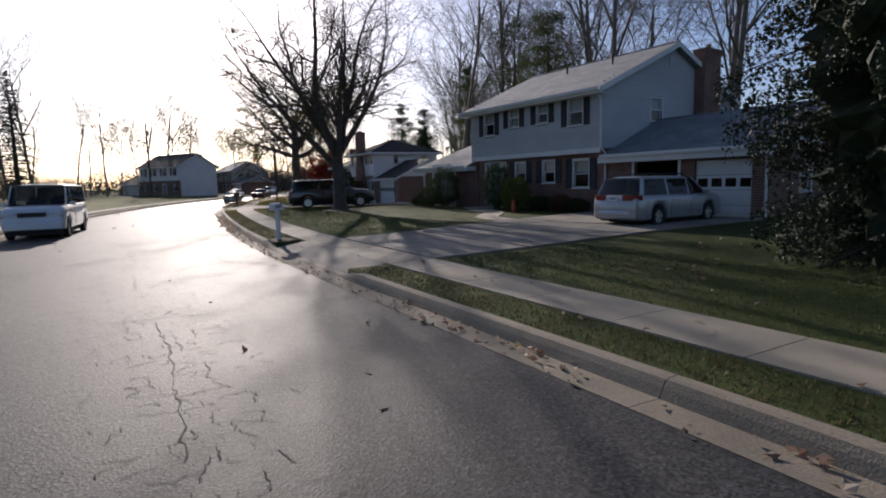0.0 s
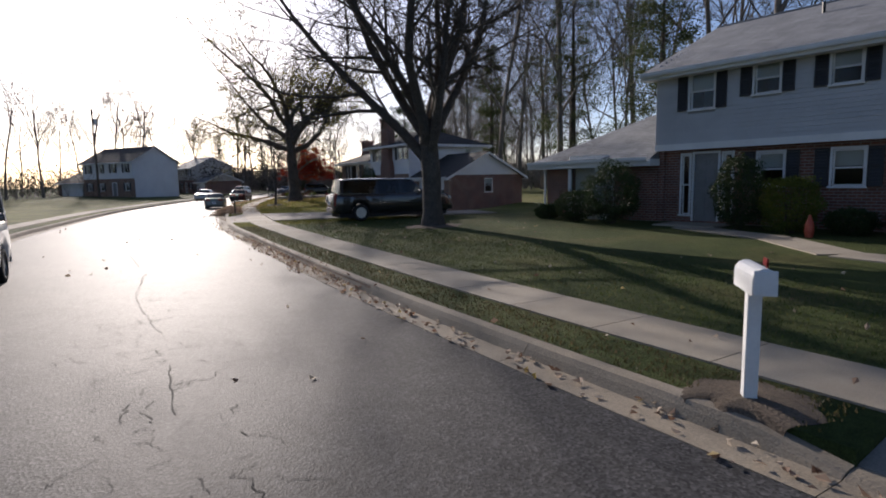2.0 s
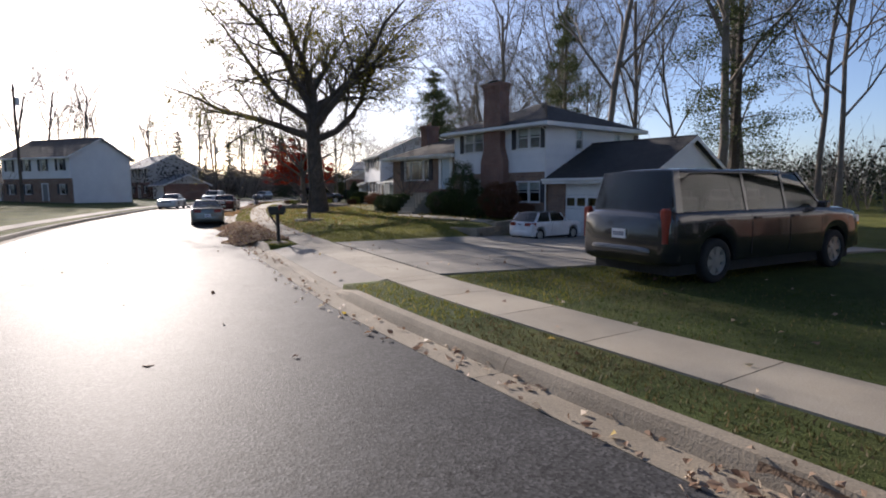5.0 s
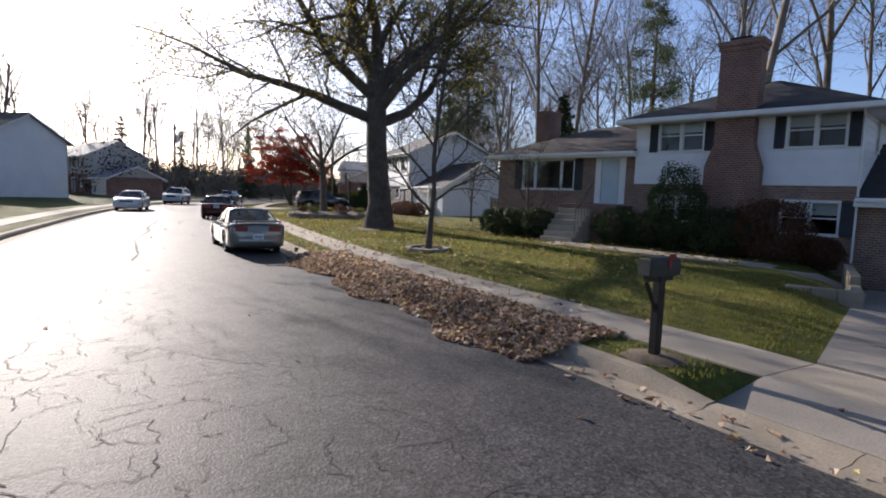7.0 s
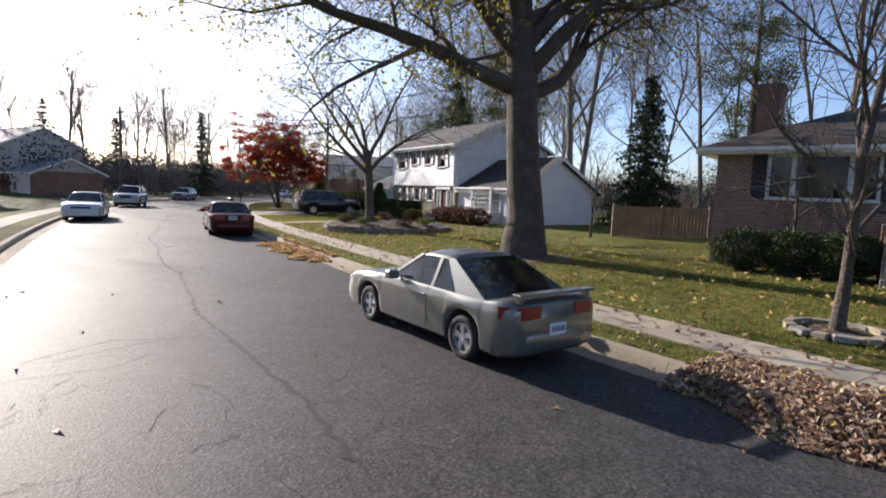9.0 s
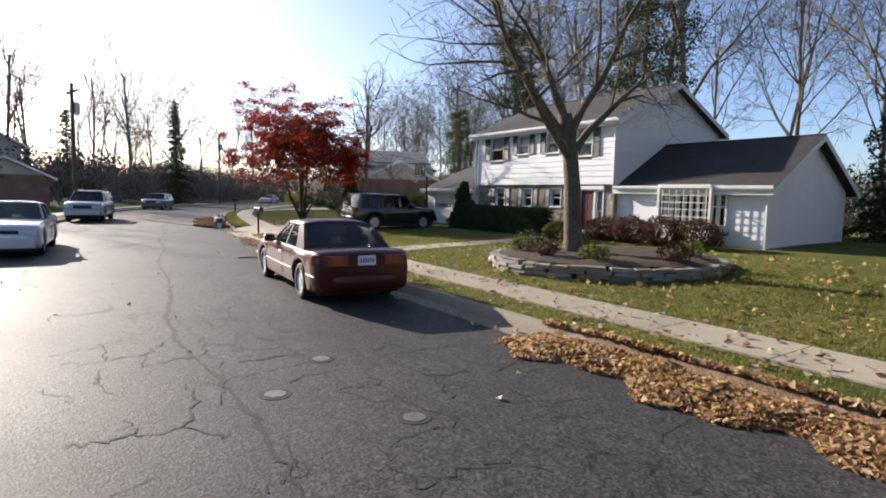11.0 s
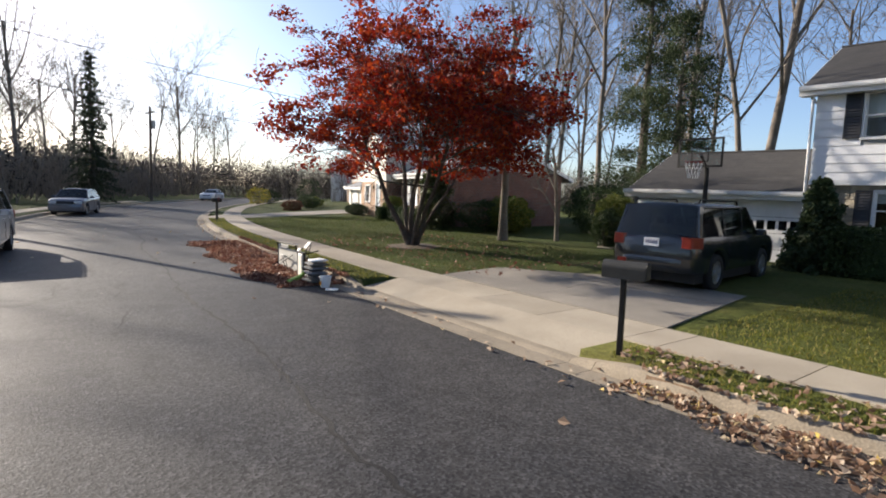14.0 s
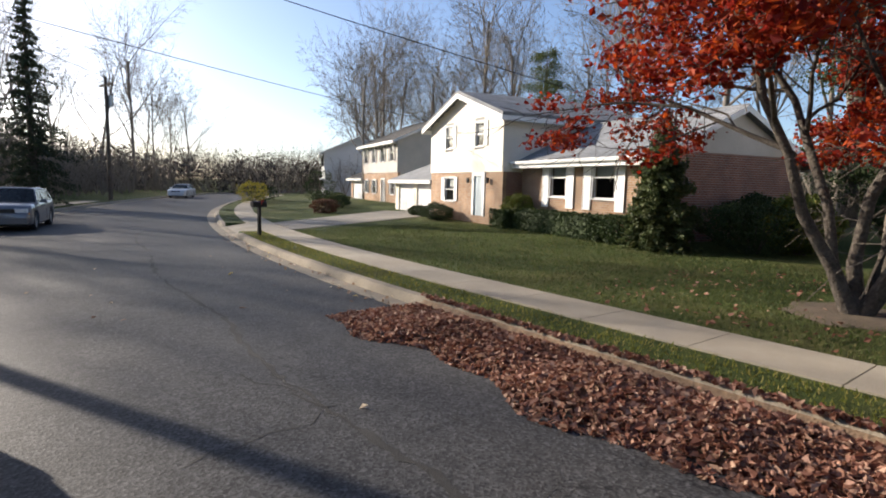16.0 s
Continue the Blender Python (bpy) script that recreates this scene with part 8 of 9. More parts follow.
# ---------------------------------------------------------------- driveways, walks and small things
d1 = thing("driveway", Matrix(), "wide grey concrete driveway with open joints", "driveway", kind="structure")
S0, S1 = DRIVES[0]
part("apron", apron(S0, S1), M["drive"], d1)
drive_slabs(d1, at(S1, 2.04), at(S0, 2.04), tuple((H1 @ Vector((0.2, 0.28, 0))).xy), tuple((H1 @ Vector((7.0, 0.28, 0))).xy), 2, 5, 0.165, 0.15, over=0.05)
d2 = thing("driveway", Matrix(), "wide stained concrete driveway sloping down to the garage", "driveway", kind="structure")
S0, S1 = DRIVES[1]
part("apron", apron(S0, S1), M["drive"], d2)
drive_slabs(d2, at(S1, 2.04), at(S0, 2.04), tuple((H2 @ Vector((0.4, 0.05, 0))).xy), (-1.5, 40.6), 4, 6, 0.165, -0.34, over=0.05, z1_far=0.17)
d3 = thing("driveway", Matrix(), "pale sunlit concrete driveway of the white house", "driveway", kind="structure")
S0, S1 = DRIVES[2]
part("apron", apron(S0, S1), M["concrete"], d3)
drive_slabs(d3, at(S1, 2.04), at(S0, 2.04), tuple((H3 @ Vector((-15.6, 0.05, 0))).xy), tuple((H3 @ Vector((-9.4, 0.05, 0))).xy), 2, 4, 0.165, 0.20)
d4 = thing("driveway", Matrix(), "pale concrete driveway of the cream house", "driveway", kind="structure")
S0, S1 = DRIVES[3]
part("apron", apron(S0, S1), M["concrete"], d4)
drive_slabs(d4, at(S1, 2.04), at(S0, 2.04), tuple((H4 @ Vector((-13.0, 0.3, 0))).xy), tuple((H4 @ Vector((-6.4, 0.3, 0))).xy), 2, 4, 0.165, 0.42)


def walkway(name_label, pts, width, step=1.2):
    """Front walk of concrete slabs along a line on the plan."""
    w = thing("front_walk", Matrix(), name_label, "walk", kind="structure")
    p = [Vector(q) for q in pts]
    for a, b in zip(p, p[1:]):
        n = max(1, round((b - a).length / step))
        t = (b - a).normalized()
        o = Vector((-t.y, t.x)) * width / 2
        for i in range(n):
            u, v = a.lerp(b, i / n) + t * 0.006, a.lerp(b, (i + 1) / n) - t * 0.006
            poly = [u - o, v - o, v + o, u + o]
            part("paving_slab", slab_poly([(q.x, q.y) for q in poly], lambda x, y: ground_z(x, y) + 0.025), M["concrete"], w)
    return w


walkway("curved concrete walk from the drive to the front door", [(3.4, 19.4), (2.3, 22.6), tuple((H1 @ Vector((-3.4, -2.4, 0))).xy), tuple((H1 @ Vector((-6.5, -1.1, 0))).xy)], 1.0)
walkway("narrow concrete walk across the lawn to the steps", [tuple((H2 @ Vector((1.2, -2.9, 0))).xy), tuple((H2 @ Vector((-5.0, -3.3, 0))).xy), tuple((H2 @ Vector((-10.4, -3.4, 0))).xy)], 0.95)
walkway("concrete walk from the pavement to the red front door", [(-22.0, 83.2), (-20.0, 83.9), (-16.2, 84.9), tuple((H3 @ Vector((-1.3, -1.7, 0))).xy)], 1.1)
walkway("concrete walk beside the garage", [tuple((H3 @ Vector((-15.8, -1.0, 0))).xy), tuple((H3 @ Vector((-17.8, 2.5, 0))).xy)], 0.9)


# --- mailboxes
def mailbox(x, y, turn, post_mat, box_mat, label, h=1.0, arm=False, bars=True, pw=0.05):
    e = thing("mailbox", Matrix.Translation((x, y, ground_z(x, y) - 0.02)) @ Matrix.Rotation(turn, 4, 'Z'), label, "mailbox")
    part("post", Geo().cbox(-pw, pw, -pw, pw, -0.1, h, 0.008), post_mat, e)
    g = Geo()
    pr = [(-0.085, 0.0), (0.085, 0.0)] + [(0.085 * math.cos(a), 0.12 + 0.085 * math.sin(a)) for a in [math.pi * k / 10 for k in range(11)]]
    n = len(pr)
    vs = [(x0, a, h + b) for x0 in (-0.26, 0.24) for a, b in pr]
    g.add(vs, [tuple(range(n)), tuple(range(2 * n - 1, n - 1, -1))] + [((i + 1) % n, i, n + i, n + (i + 1) % n) for i in range(n)])
    b = part("box", g, box_mat, e)
    fix_normals(b)
    part("door", Geo().cbox(-0.275, -0.262, -0.08, 0.08, h + 0.01, h + 0.19, 0.005), box_mat, b)
    part("flag", Geo().box(0.02, 0.05, -0.10, -0.088, h + 0.08, h + 0.22).box(0.02, 0.12, -0.10, -0.088, h + 0.18, h + 0.24), M["lamp_red"], b)
    if bars:
        q = Geo()
        for k in range(4):
            q.box(-0.18 + 0.07 * k, -0.14 + 0.07 * k, -0.089, -0.0855, h + 0.07, h + 0.12)
        part("number_bar", q, M["metal_dark"], b)
    if arm:
        part("bracket", Geo().box(-0.24, 0.2, -0.03, 0.03, h - 0.06, h - 0.002).tube([(0.0, 0, h - 0.45), (-0.22, 0, h - 0.06)], [0.025, 0.025], 6), post_mat, e)
    return e


_, _, nx1, ny1 = curb_at(street(-4.1, 15.3)[0])
mailbox(-4.37, 15.87, math.atan2(ny1, nx1) + 0.75, M["white"], M["white"], "white mailbox on a square white post", 0.92)
_, _, nx1, ny1 = curb_at(street(-16.3, 46.5)[0])
mailbox(-16.62, 47.1, math.atan2(ny1, nx1), M["metal_dark"], surf("dark_green_box_paint", (0.012, 0.016, 0.014), (0.02, 0.026, 0.022), 4, 0.5, 0.05), "dark mailbox on a black post among leaves", 0.95, True, False)
mailbox(-23.81, 91.0, 1.9, M["metal_dark"], surf("weathered_black_box_paint", (0.02, 0.02, 0.018), (0.04, 0.04, 0.035), 4, 0.6, 0.05), "black mailbox on a thin black post beside the drive", 0.92, False, True, 0.032)
lx, ly = at(street(-13.5, 36.5)[0], -ROAD_W - 0.6)
mailbox(lx, ly, 2.7, M["white"], M["white"], "white mailbox on a post across the road", 0.95, False, False)
rx_, ry_ = at(street(-22.5, 118.0)[0], 0.55)
mailbox(rx_, ry_, 0.2, M["metal_dark"], M["metal_dark"], "dark mailbox far along the verge", 0.95, False, False)


# --- raised bed of stacked stone round the tree
bed = thing("raised_bed", Matrix(), "curved raised bed walled with stacked grey-tan stones", "garden bed")
rs = np.random.default_rng(55)
cx, cy, rx, ry = -17.2, 78.3, 2.9, 2.5
stone_meshes = []
for k in range(8):
    g = Geo()
    l, w, h = rs.uniform(0.3, 0.52), rs.uniform(0.2, 0.28), rs.uniform(0.07, 0.095)
    g.cbox(-l / 2, l / 2, -w / 2, w / 2, 0, h, 0.018)
    g.v = [(a + rs.normal(0, 0.012), b + rs.normal(0, 0.012), c + rs.normal(0, 0.005)) for a, b, c in g.v]
    stone_meshes.append((g.mesh("stone", M["curb"] if k % 3 else surf("grey_field_stone", (0.22, 0.21, 0.19), (0.33, 0.31, 0.28), 3, 0.9, 0.6, 30, vary=0.2)), l, h))
for course in range(4):
    a = rs.uniform(0, 0.3)
    zc = ground_z(cx - 2.5, cy) - 0.03 + course * 0.082
    while a < 6.283:
        me, l, h = stone_meshes[rs.integers(0, 8)]
        R = math.hypot(rx * math.sin(a), ry * math.cos(a))
        px, py = cx + rx * math.cos(a), cy + ry * math.sin(a)
        ob = new("stone", me)
        ob.parent = bed
        ob.matrix_basis = Matrix.LocRotScale((px + rs.normal(0, 0.015), py + rs.normal(0, 0.015), zc), Euler((rs.normal(0, 0.03), rs.normal(0, 0.03), math.atan2(ry * math.cos(a), -rx * math.sin(a)) + rs.normal(0, 0.05))), None)
        a += (l + 0.012) / R
g = Geo()
n = 40
g.v = [(cx, cy, ground_z(cx, cy) + 0.33)] + [(cx + (rx - 0.08) * f * math.cos(6.2832 * k / n), cy + (ry - 0.08) * f * math.sin(6.2832 * k / n), ground_z(cx, cy) + (0.33 if f < 0.9 else 0.25) + 0.02 * math.sin(k * 2.3)) for f in (0.5, 0.85, 1.0) for k in range(n)]
for k in range(n):
    g.f.append((0, 1 + k, 1 + (k + 1) % n))
    for r_ in range(2):
        o = 1 + r_ * n
        g.f.append((o + k, o + n + k, o + n + (k + 1) % n, o + (k + 1) % n))
part("mulch", g, M["mulch"], bed, "brown mulch strewn with leaves", smooth=True)
for i, (dx, dy, r_, h, mt) in enumerate(((-1.9, 0.9, 0.35, 0.4, "leaf_bright"), (-2.1, -0.3, 0.3, 0.35, "leaf_russet"), (-1.2, 1.6, 0.4, 0.5, "leaf_green"), (-1.5, -1.2, 0.32, 0.35, "leaf_bright"), (0.2, -1.9, 0.4, 0.42, "leaf_russet"),
                                        (0.4, 1.9, 0.4, 0.5, "leaf_russet"), (1.3, -1.4, 0.38, 0.4, "leaf_bright"), (-0.4, 0.9, 0.3, 0.3, "leaf_yellow"))):
    shrub(cx + dx, cy + dy, r_, r_, h, 800 + i, "low garden plant in the mulched bed", mt, 420, False, 0.07, z=ground_z(cx, cy) + 0.28, name="garden_plant", group="bed plants")

# ring of stones and soil round the slender tree, and bare earth round trunks
for (x, y, r_, stones) in ((-16.35, 58.1, 0.5, True), (-5.5, 33.2, 1.1, False), (-16.3, 67.3, 1.5, False), (-19.6, 102.1, 0.9, False), (-16.62, 47.1, 0.35, False), (-4.37, 15.87, 0.5, False)):
    g = Geo()
    n = 26
    zb = ground_z(x, y)
    g.v = [(x, y, zb + 0.05)] + [(x + r_ * f * (1 + 0.08 * math.sin(k * 1.7 + x)) * math.cos(6.2832 * k / n), y + r_ * f * (1 + 0.08 * math.sin(k * 1.7 + x)) * math.sin(6.2832 * k / n), 0) for f in (0.6, 1.0) for k in range(n)]
    g.v = [g.v[0]] + [(a, b, ground_z(a, b) + (0.045 if i < n else 0.006)) for i, (a, b, c) in enumerate(g.v[1:])]
    for k in range(n):
        g.f += [(0, 1 + k, 1 + (k + 1) % n), (1 + k, 1 + n + k, 1 + n + (k + 1) % n, 1 + (k + 1) % n)]
    t = solo("tree_ring", g, M["mulch"] if stones else M["soil"], "bare earth and mulch round a trunk", "soil", "structure", smooth=True)
    if stones:
        for k in range(13):
            a = 6.2832 * k / 13
            me, l, h = stone_meshes[k % 8]
            ob = new("stone", me)
            ob.parent = t
            ob.matrix_basis = Matrix.LocRotScale((x + 0.6 * math.cos(a), y + 0.6 * math.sin(a), zb), Euler((0, 0, a + 1.57)), (0.6, 0.7, 1.1))

# --- leaves
M["leaf_litter"] = leaf_mat("fallen_brown_leaves", [(0.0, (0.15, 0.085, 0.055)), (0.35, (0.28, 0.175, 0.115)), (0.7, (0.45, 0.33, 0.235)), (0.92, (0.62, 0.52, 0.40)), (1.0, (0.55, 0.40, 0.08))], 0.35, 0.6)
M["leaf_litter_red"] = leaf_mat("fallen_red_brown_leaves", [(0.0, (0.13, 0.045, 0.03)), (0.4, (0.23, 0.10, 0.065)), (0.8, (0.36, 0.20, 0.14)), (1.0, (0.46, 0.30, 0.21))], 0.3, 0.6)
M["leaf_fresh"] = leaf_mat("fallen_yellow_leaves", [(0.0, (0.36, 0.25, 0.06)), (0.5, (0.42, 0.30, 0.10)), (1.0, (0.30, 0.20, 0.09))], 0.2, 0.7)
M["leaf_litter_gold"] = leaf_mat("fallen_golden_leaves", [(0.0, (0.22, 0.11, 0.05)), (0.35, (0.38, 0.22, 0.11)), (0.7, (0.54, 0.37, 0.20)), (0.92, (0.66, 0.50, 0.28)), (1.0, (0.60, 0.43, 0.08))], 0.4, 0.6)
M["litter_base"] = surf("matted_leaves", (0.14, 0.085, 0.05), (0.26, 0.17, 0.10), 9, 0.9, 0.8, 40)
rl = np.random.default_rng(77)


def leaf_pile(S0, S1, s0, s1, h, n, mat, label, seed, size=0.09):
    """A heap along the gutter: a mound with loose leaves over it."""
    r = np.random.default_rng(seed)
    ph = r.uniform(0, 6.28, 4)

    def hill(u, v):
        e = min(1, 4 * u * (1 - u) * 2.2) * max(0, 1 - (2 * v - 1) ** 2) ** 0.7
        return h * e * (0.78 + 0.22 * math.sin(u * 21 + ph[0]) * math.cos(v * 5 + ph[1]) + 0.15 * math.sin(u * 47 + ph[2]))

    def spot(u, v):
        S = S0 + (S1 - S0) * u
        wob = 0.16 * math.sin(u * 17 + ph[3]) + 0.08 * math.sin(u * 41)
        s = s0 + wob * (1 - v) + (s1 - s0) * v
        x, y = at(S, s)
        base = 0.15 * min(1.0, max(0.0, (s + 0.55) / 0.6)) if s1 > 0.15 else (0.0 if s < 0 else 0.15)
        return x, y, base

    e = thing("leaf_pile", Matrix(), label, "leaves", kind="stuff")
    g = Geo()
    nu, nv = max(12, int((S1 - S0) * 4)), 9
    for i in range(nu + 1):
        for j in range(nv + 1):
            x, y, b = spot(i / nu, j / nv)
            g.v.append((x, y, b - 0.03 + hill(i / nu, j / nv)))
    for i in range(nu):
        for j in range(nv):
            a = i * (nv + 1) + j
            g.f.append((a, a + nv + 1, a + nv + 2, a + 1))
    m = part("mound", g, M["litter_base"], e, smooth=True)
    fix_normals(m)
    c = np.empty((n, 3))
    for k in range(n):
        u, v = r.uniform(-0.02, 1.02), r.uniform(-0.12, 1.08)
        x, y, b = spot(u, v)
        c[k] = (x, y, b + 0.012 + hill(min(1, max(0, u)), min(1, max(0, v))) + abs(r.normal(0, 0.018)))
    lg = Geo()
    leaf_quads(lg, c, size, r, 0.45)
    part("leaf_cover", lg, M[mat], e)
    return e


SR = SL
leaf_pile(SR(47.9), SR(57.4), -0.52, 0.9, 0.12, 20000, "leaf_litter", "long heap of dry brown leaves raked to the kerb", 31)
leaf_pile(SR(68.6), SR(73.6), -0.75, 0.12, 0.10, 9500, "leaf_litter_gold", "heap of dry tan leaves in the gutter", 32)
leaf_pile(SR(97.6), SR(106.8), -1.38, 0.0, 0.13, 17000, "leaf_litter_red", "long heap of red-brown leaves along the kerb", 33)
leaf_pile(SR(81.5), SR(90.4), -0.5, 0.05, 0.05, 2600, "leaf_litter", "thin line of dry leaves in the gutter", 34, 0.08)
leaf_pile(SR(21.5), SR(32.2), -0.36, 0.0, 0.03, 650, "leaf_litter", "thin line of dry leaves in the gutter", 35, 0.07)


def scatter(n, S0, S1, s0, s1, mat, size, label, seed, lift=0.015):
    r = np.random.default_rng(seed)
    c = []
    while len(c) < n:
        S, s = r.uniform(S0, S1), r.uniform(s0, s1)
        x, y = at(S, s)
        z = land(S, s) + 0.03 if s > 0.18 else (0.15 if s > 0 else 0.02)
        c.append((x, y, z + lift))
    g = Geo()
    leaf_quads(g, c, size, r, 0.75)
    return solo("fallen_leaf_scatter", g, M[mat], label, "leaves", "stuff")


scatter(520, -2, 40, -0.45, -0.02, "leaf_litter", 0.09, "dry leaves strewn along the gutter", 41)
scatter(700, 40, 125, -0.6, -0.02, "leaf_litter", 0.09, "dry leaves strewn along the gutter", 42)
scatter(2600, SR(51), SR(84), 2.1, 11, "leaf_fresh", 0.13, "yellow leaves strewn over the lawn", 43, 0.03)
scatter(900, SR(48), SR(80), 0.2, 2.2, "leaf_litter", 0.10, "brown leaves strewn over the verge", 44, 0.02)
scatter(700, SR(79), SR(91), 0.2, 0.95, "leaf_litter", 0.09, "brown leaves strewn over the verge", 45, 0.02)
scatter(420, SR(96), SR(106), 2.1, 7, "leaf_litter_red", 0.10, "red leaves under the maple", 46, 0.03)
scatter(160, 0, 120, -7.2, -0.6, "leaf_litter", 0.10, "stray leaves on the asphalt", 47)
scatter(300, 0, 50, 0.2, 9, "leaf_litter", 0.09, "brown leaves on the shaded lawns", 48, 0.02)

# --- cracks in the road
def crack(pts, w, seed, name="road_crack"):
    r = np.random.default_rng(seed)
    P = []
    for a, b in zip(pts, pts[1:]):
        L = math.hypot(b[0] - a[0], b[1] - a[1])
        m = max(2, int(L / 0.13))
        for i in range(m):
            t = i / m
            P.append((a[0] + (b[0] - a[0]) * t + r.normal(0, 0.02), a[1] + (b[1] - a[1]) * t + r.normal(0, 0.02)))
    P.append(pts[-1])
    g = Geo()
    for i, (S, s) in enumerate(P):
        S2, s2 = P[min(i + 1, len(P) - 1)]
        S1_, s1_ = P[max(i - 1, 0)]
        d = Vector((S2 - S1_, s2 - s1_)).normalized()
        ww = w * r.uniform(0.4, 1.3) / 2
        for sg in (1, -1):
            q = (S - d.y * ww * sg, s + d.x * ww * sg)
            x, y = at(*q)
            g.v.append((x, y, crown(q[0], q[1]) + 0.004))
    for i in range(len(P) - 1):
        g.f.append((2 * i, 2 * i + 2, 2 * i + 3, 2 * i + 1))
    ob = solo(name, g, M["crack"], "dark jagged crack in the asphalt", "crack", "structure")
    fix_normals(ob)
    return ob


rc = np.random.default_rng(5)
seam = [(S, float(np.interp(S, [0, 30, 60, 80, 86, 92, 100, 128], [-3.2, -3.5, -4.2, -4.25, -3.8, -3.3, -3.0, -2.9])) + 0.10 * math.sin(S * 0.9) + rc.normal(0, 0.03)) for S in np.arange(-6, 128, 1.4)]
for a, b in zip(seam, seam[1:]):
    if not 36 < a[0] < 62 and rc.random() < (0.93 if a[0] > 62 else 0.6):
        crack([a, b], float(rc.uniform(0.035, 0.075)) * (1.0 if a[0] > 62 else 0.24), int(abs(a[0]) * 7) + 1)


def crazing(S0, S1, s0, s1, cell, keep, seed):
    """A net of fine jagged cracks over one stretch of the road, thinning out to its rim."""
    r = np.random.default_rng(seed)
    nu, nv = int((S1 - S0) / cell), int((s1 - s0) / cell)
    node = {(i, j): (S0 + (i + r.uniform(-0.45, 0.45)) * cell, s0 + (j + r.uniform(-0.45, 0.45)) * cell) for i in range(nu + 1) for j in range(nv + 1)}
    g = Geo()
    for (i, j), a in node.items():
        for q in ((i + 1, j), (i, j + 1)):
            if q not in node:
                continue
            rim = 1 - max(abs(2 * i / nu - 1), abs(2 * j / nv - 1)) ** 2
            if r.random() > keep * (0.25 + 0.75 * rim):
                continue
            b = node[q]
            w = r.uniform(0.004, 0.012) if S0 < 62 else r.uniform(0.008, 0.024)
            pts = [(a[0] + (b[0] - a[0]) * t + (r.normal(0, 0.09) * cell if 0 < t < 1 else 0), a[1] + (b[1] - a[1]) * t + (r.normal(0, 0.09) * cell if 0 < t < 1 else 0)) for t in np.linspace(0, 1, 7)]
            d = Vector((b[0] - a[0], b[1] - a[1])).normalized()
            o = len(g.v)
            for k, (S, t) in enumerate(pts):
                ww = w * r.uniform(0.4, 1.2) / 2
                for sg in (-1, 1):
                    u, v = S - d.y * ww * sg, t + d.x * ww * sg
                    x, y = at(u, v)
                    g.v.append((x, y, crown(u, v) + 0.0045))
                if k:
                    g.f.append((o + 2 * k - 2, o + 2 * k, o + 2 * k + 1, o + 2 * k - 1))
    ob = solo("crazed_asphalt", g, M["crack"], "net of fine dark cracks in the worn asphalt", "crack", "stuff")
    fix_normals(ob)


for i, (y0, y1, a, b, cell, keep) in enumerate(((-1.0, 12.0, -4.2, -2.4, 0.16, 0.28), (12.0, 24.0, -4.4, -2.6, 0.2, 0.22), (40.0, 55.0, -7.2, -1.2, 0.26, 0.52), (52.0, 62.0, -7.2, -2.0, 0.6, 0.4),
                                               (70.5, 78.0, -5.4, -1.0, 0.42, 0.6), (78.0, 92.0, -7.2, -2.4, 1.1, 0.35), (92.0, 106.0, -7.0, -1.6, 1.0, 0.35))):
    crazing(SL(y0), SL(y1), a, b, cell, keep, 900 + i)
for i in range(44):
    S = rc.uniform(2, 126)
    s = rc.uniform(-7.0, -1.2)
    pts = [(S, s)]
    along = rc.random() < 0.35
    for k in range(rc.integers(2, 5)):
        if along:
            pts.append((pts[-1][0] + rc.uniform(0.6, 1.6), pts[-1][1] + rc.normal(0, 0.35)))
        else:
            pts.append((pts[-1][0] + rc.normal(0, 0.45), pts[-1][1] + rc.uniform(0.4, 1.0)))
    pts = [(a, max(-7.3, min(-0.6, b))) for a, b in pts]
    crack(pts, 0.009, 100 + i)
M["valve_iron"] = surf("worn_iron", (0.10, 0.10, 0.10), (0.20, 0.195, 0.19), 25, 0.55, 0.3, 60, metal=0.4)
# valve covers with bright worn rims
for i, (x, y) in enumerate(((-26.28, 72.68), (-25.34, 71.72), (-25.64, 73.6))):
    S, s = street(x, y)
    px, py = at(S, s)
    zc = crown(S, s)
    e = thing("valve_cover", Matrix.Translation((px, py, zc)), "small round iron valve cover in the asphalt", "cover", "road covers")
    g = Geo().tube([(0, 0, -0.02), (0, 0, 0.008)], [0.10, 0.095], 18)
    part("lid", g, M["valve_iron"], e)
    g = Geo().tube([(0, 0, -0.02), (0, 0, 0.004)], [0.15, 0.145], 18)
    part("collar", g, M["crack"], e)
bx, by = at(SR(83.7), -1.4)
e = thing("fallen_branch", Matrix.Translation((bx, by, 0.02)) @ Matrix.Scale(0.6, 4), "broken dead branch lying on the asphalt", "branch")
part("stick", Geo().tube([(-0.5, 0.05, 0.02), (-0.1, 0.0, 0.05), (0.35, 0.06, 0.03), (0.6, 0.0, 0.02)], [0.02, 0.03, 0.02, 0.008], 6).tube([(-0.1, 0, 0.05), (-0.3, 0.22, 0.04)], [0.012, 0.005], 5), M["bark"], e)


